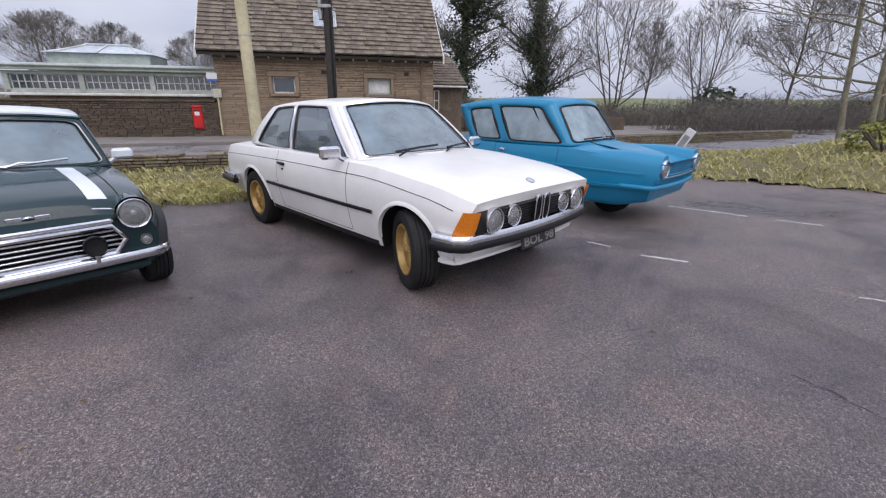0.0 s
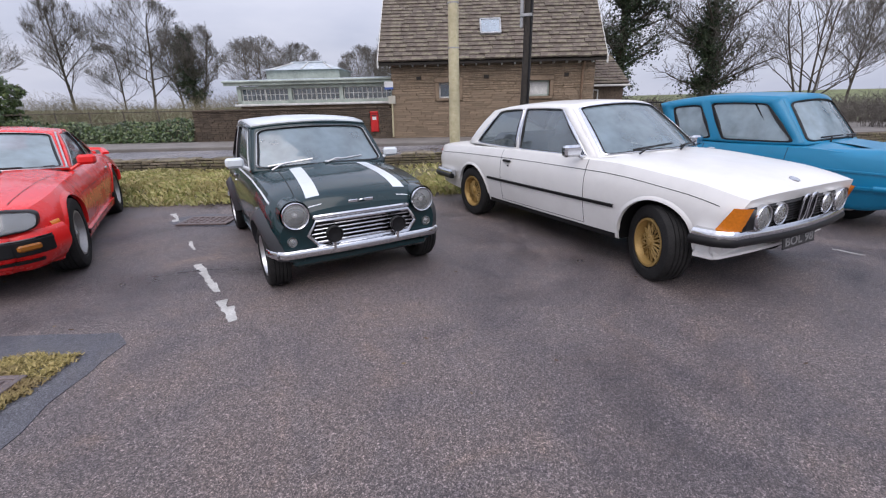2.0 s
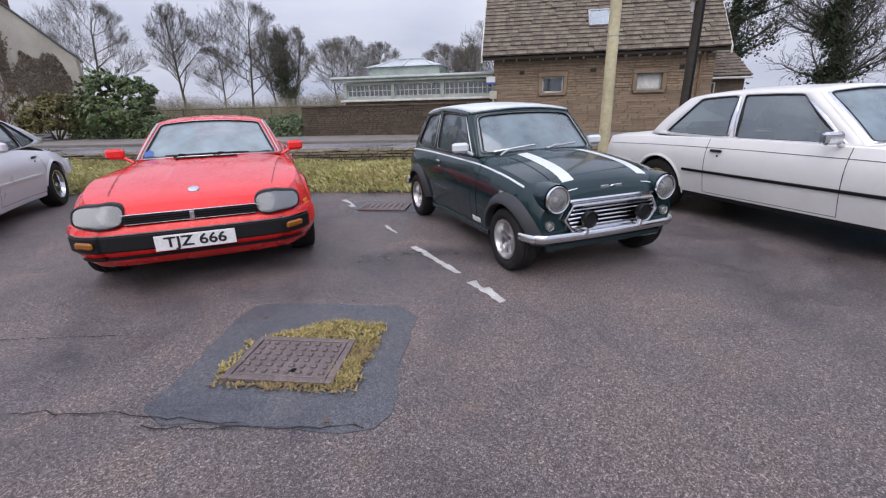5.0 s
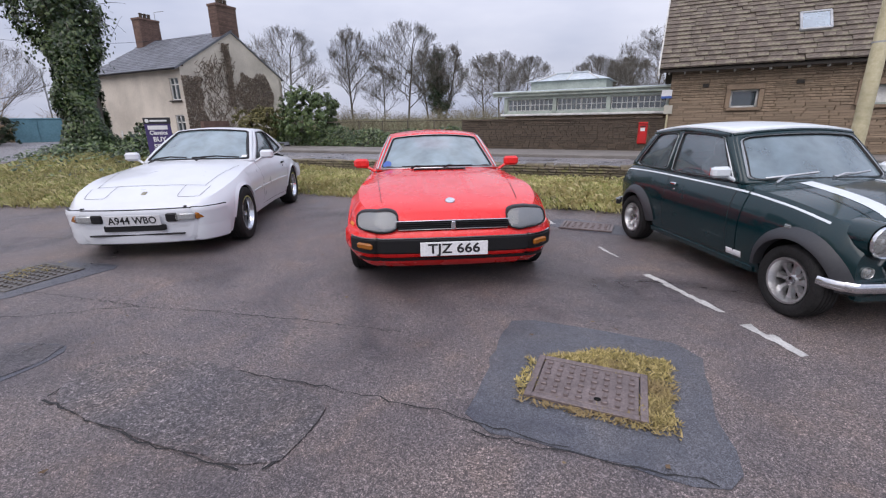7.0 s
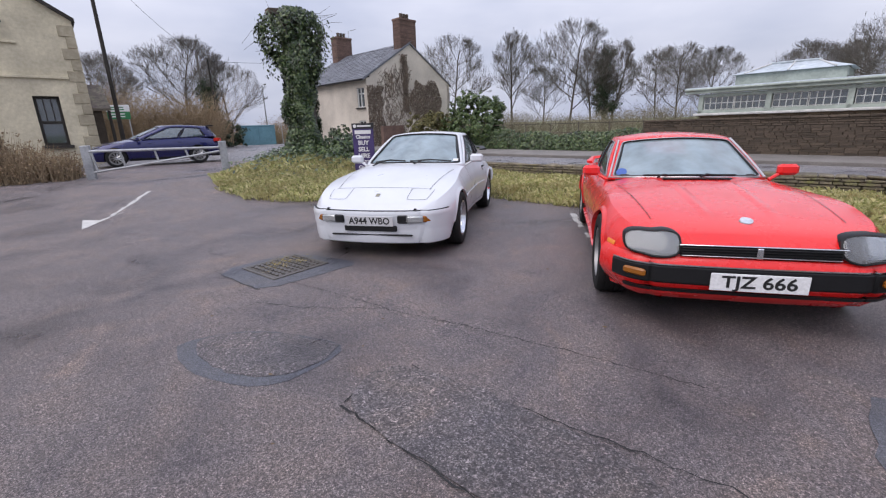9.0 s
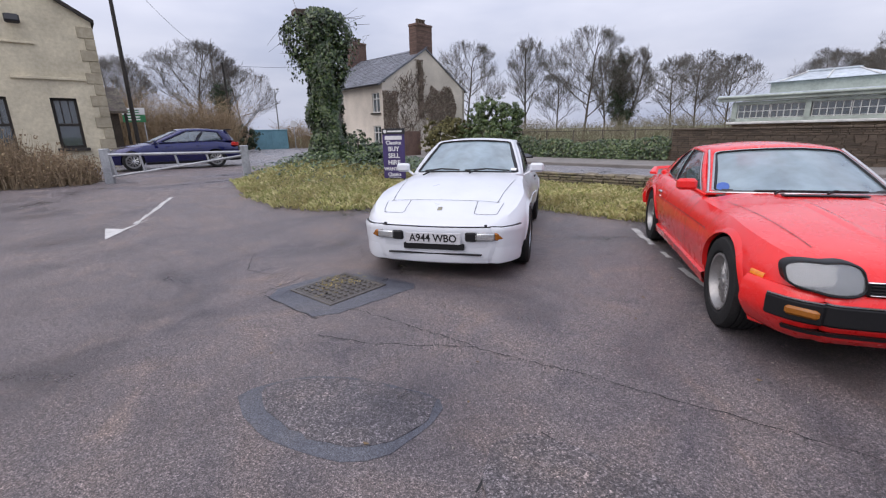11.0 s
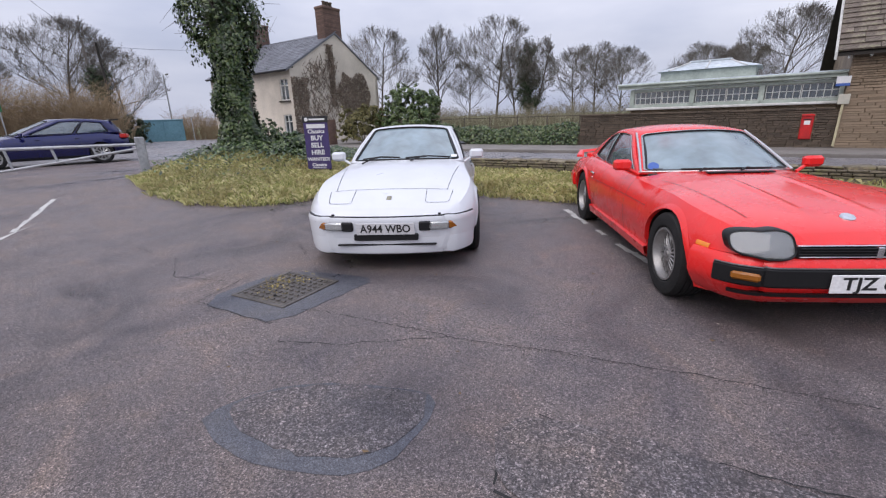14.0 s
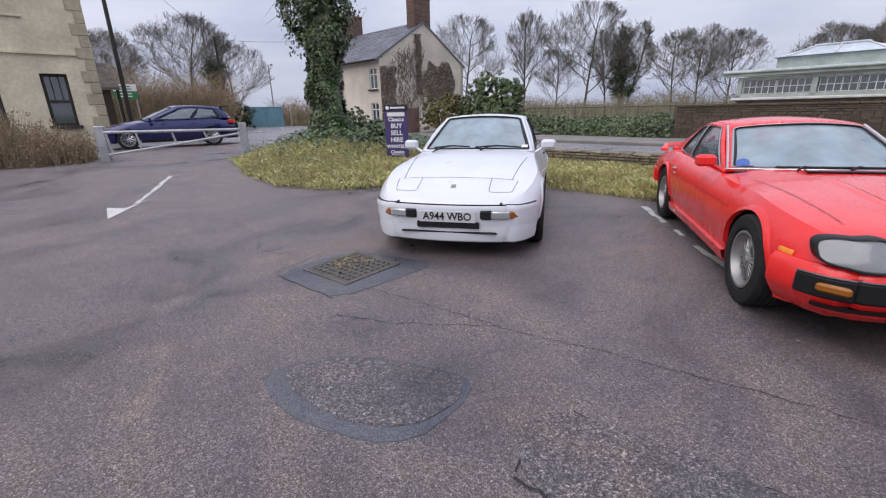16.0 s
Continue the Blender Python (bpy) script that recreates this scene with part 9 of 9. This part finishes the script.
c_, s_ = math.cos(radians(21)), math.sin(radians(21))
for _ in range(2600):
    u_, v_ = rng.uniform(-0.36, 0.44), rng.uniform(-0.27, 0.47)
    edge_ = 0.05 * noise.noise(Vector((u_ * 7, v_ * 7, 2)))
    on_plate = abs(u_) < 0.265 + edge_ and abs(v_) < 0.185 + edge_
    if on_plate or v_ < -0.24 or u_ < -0.33 + edge_:
        continue
    if (u_ < -0.26 or v_ < -0.18) and rng.random() < 0.6:
        continue
    if v_ > 0.42 - 0.25 * step(0.1, -0.35, u_) + edge_ or u_ > 0.39 + edge_:
        continue
    weeds(-4.085 + c_ * u_ - s_ * v_, 0.24 + s_ * u_ + c_ * v_, 0.006 + 0.01 * rng.random(), 8, 0.014, 0.021)
for _ in range(90):
    u_, v_ = rng.gauss(-0.1, 0.12), rng.gauss(0.0, 0.12)
    weeds(-8.62 + u_, -1.66 + v_, rise(-8.6, -1.66) + 0.018, 4, 0.015, 0.014)
ob = new("moss", quick_mesh("moss", ms, MOSS))
tagged(ob, "yellow-green moss and weeds in the tarmac", "moss", kind="stuff")

# grit and fallen leaves on the tarmac
rng = random.Random(91)
gt = Shape()
for _ in range(1500):
    x, y = rng.uniform(-13, 5), rng.uniform(-3, 5.5)
    k = rng.uniform(0.003, 0.009)
    a = rng.uniform(0, 6.28)
    z = rise(x, y)
    gt.add([(x + k * math.cos(a + b), y + k * 0.8 * math.sin(a + b), z) for b in (0, 2.1, 4.2)] + [(x, y, z + k * 0.9)], [(0, 1, 3), (1, 2, 3), (2, 0, 3)])
ob = new("grit", quick_mesh("grit", gt, surface("pale_grit", (0.2, 0.18, 0.15), (0.45, 0.42, 0.36), 0.9)))
tagged(ob, "scattered pale grit on the asphalt", "grit", kind="stuff")
lf = Shape()
for _ in range(420):
    x, y = rng.uniform(-13, 5), rng.uniform(-2.6, 7)
    if rng.random() < 0.6:
        s2 = rng.uniform(0, 1)
        x, y = -11 + 7.8 * s2 + rng.gauss(0, 0.2), 2.1 + 3.35 * s2 + rng.gauss(0, 0.15)
    leaf(lf, Vector((x, y, rise(x, y) + 0.014)), Vector((0, 0, 3)), 0.016, rng)
ob = new("fallen_leaves", quick_mesh("fallen_leaves", lf, BROWNLEAF))
tagged(ob, "small brown fallen leaves", "leaves", kind="stuff")

# ---- stones, slates ----
stone_wall(house, (-0.25, -0.03, 0.0), 0, HL + 0.25, 0.02, EAVE - 0.12, STONE, (0.05, 0.105), (0.25, 0.95), [(q0 - 0.14, q1 + 0.14, p0 - 0.1, p1 + 0.16) for q0, q1, p0, p1 in [(a + 0.25, b + 0.25, c, d) for a, b, c, d in WIN]] + [(a + 0.25, b + 0.25, c, d) for a, b, c, d in VENT], 300, 5, 0.1)
stone_wall(bwall, fac(-8.55, 0.01), FA, 8.3, 0.1, 1.27, STONE_DARK, (0.065, 0.095), (0.18, 0.45), [(7.35, 7.72, 0.34, 1.18)], 300, 6, 0.09)
stone_wall(low, (-6.62, 0.38, 0.0), 0, 6.5, 1.28, 1.45, STONE, (0.08, 0.09), (0.25, 0.6), (), 40, 7, 0.08)
stone_wall(low_wall, (LW0[0], LW0[1], 0), LW_ANG, 15.0, -0.02, 0.33, MOSSYSTONE, (0.045, 0.08), (0.14, 0.38), (), 240, 8, 0.12)
m_ = pose(*LW0, 0, 0, LW_ANG + 4)
o_ = m_ @ Vector((15.2, 0.74, 0))
stone_wall(low_wall, tuple(o_), LW_ANG + 4, 17.6, -0.02, 0.33, MOSSYSTONE, (0.05, 0.09), (0.18, 0.45), (), 60, 9, 0.12)
rng2 = random.Random(34)
s_ = 0.1
while s_ < 14.8:
    w_ = rng2.uniform(0.16, 0.46)
    sh = Shape().box((0, 0, 0), (w_ - 0.015, rng2.uniform(0.26, 0.36), rng2.uniform(0.035, 0.075)), pose(0, 0, 0, rng2.uniform(-5, 5), rng2.uniform(-4, 4)), bevel=0.016)
    if rng2.random() < 0.93:
        ob = part("coping_stone", sh, MOSSYSTONE, low_wall)
        p = Vector(LW0) + lu * (s_ + w_ / 2) + Vector((-lu.y, lu.x, 0)) * 0.19
        ob.matrix_basis = pose(p.x, p.y, 0.355, 0, 0, LW_ANG + rng2.uniform(-6, 6))
    s_ += w_
# stone slates in diminishing courses on the front slope
rng = random.Random(12)
slate_kinds = []
for k in range(8):
    w = 0.3 + 0.09 * k
    b_ = Shape().box((0, 0, 0), (w, 1.0, 0.06), bevel=0.01)
    slate_kinds.append((w, mesh_of("slate", b_, ROOFSTONE, 30)))
v, made, rest = -0.02, 0, Shape()
slope = (HD / 2 + 0.42) / math.cos(ANGR)
while v < slope - 0.1:
    g_ = 0.23 - 0.09 * v / slope
    s = -0.66
    while s < HL + 0.26:
        w, me = rng.choice(slate_kinds)
        e = min(s + w, HL + 0.29)
        nxt = e
        for q0, q1, p0, p1 in SKY_W:
            if s < q1 and e > q0 and v < p1 and v + g_ > p0:
                if s < q0 - 0.03:
                    e, nxt = q0, q1
                else:
                    s, e, nxt = q1, max(e, q1 + 0.25), max(e, q1 + 0.25)
        if e - s > 0.05:
            m = roof_at((s + e) / 2, v + g_ * 0.75, 0.06 + rng.uniform(-0.01, 0.018)) @ pose(0, 0, 0, -9.5 + rng.uniform(-1.6, 1.6), rng.uniform(-1.3, 1.3), rng.uniform(-0.8, 0.8)) @ Matrix.Diagonal(((e - s - 0.008) / w, g_ * 1.5, 1, 1))
            if made < 300:
                piece("slate", me, roof, m)
                made += 1
            else:
                sh = Shape().box((0, 0, 0), (w, 1.0, 0.06), bevel=0.01)
                rest.add(sh.v, sh.f, 0, m)
        s = nxt
    v += g_
ob = new("slate_infill", quick_mesh("slate_infill", rest, ROOFSTONE))
ob.parent = roof
tagged(ob, kind="stuff")
# slates of the cottage's visible slope
crest_ = Shape()
ca_ = math.atan2(CR + 0.24 - CE, CW / 2 + 0.35)
L_ = math.hypot(CR + 0.24 - CE, CW / 2 + 0.35)
rng = random.Random(13)
v = 0.0
while v < L_ - 0.1:
    s = -0.08
    while s < CL:
        w = rng.uniform(0.28, 0.4)
        m = pose(-0.35, s + w / 2, CE - 0.12) @ pose(0, 0, 0, 0, -math.degrees(ca_), 0) @ pose(v + 0.2, 0, 0.02, 0, 3)
        crest_.box((0, 0, 0), (0.44, w - 0.012, 0.02), m)
        s += w
    v += 0.3
ob = new("slate_infill", quick_mesh("slate_infill", crest_, BLUESLATE))
ob.parent = croof
tagged(ob, kind="stuff")
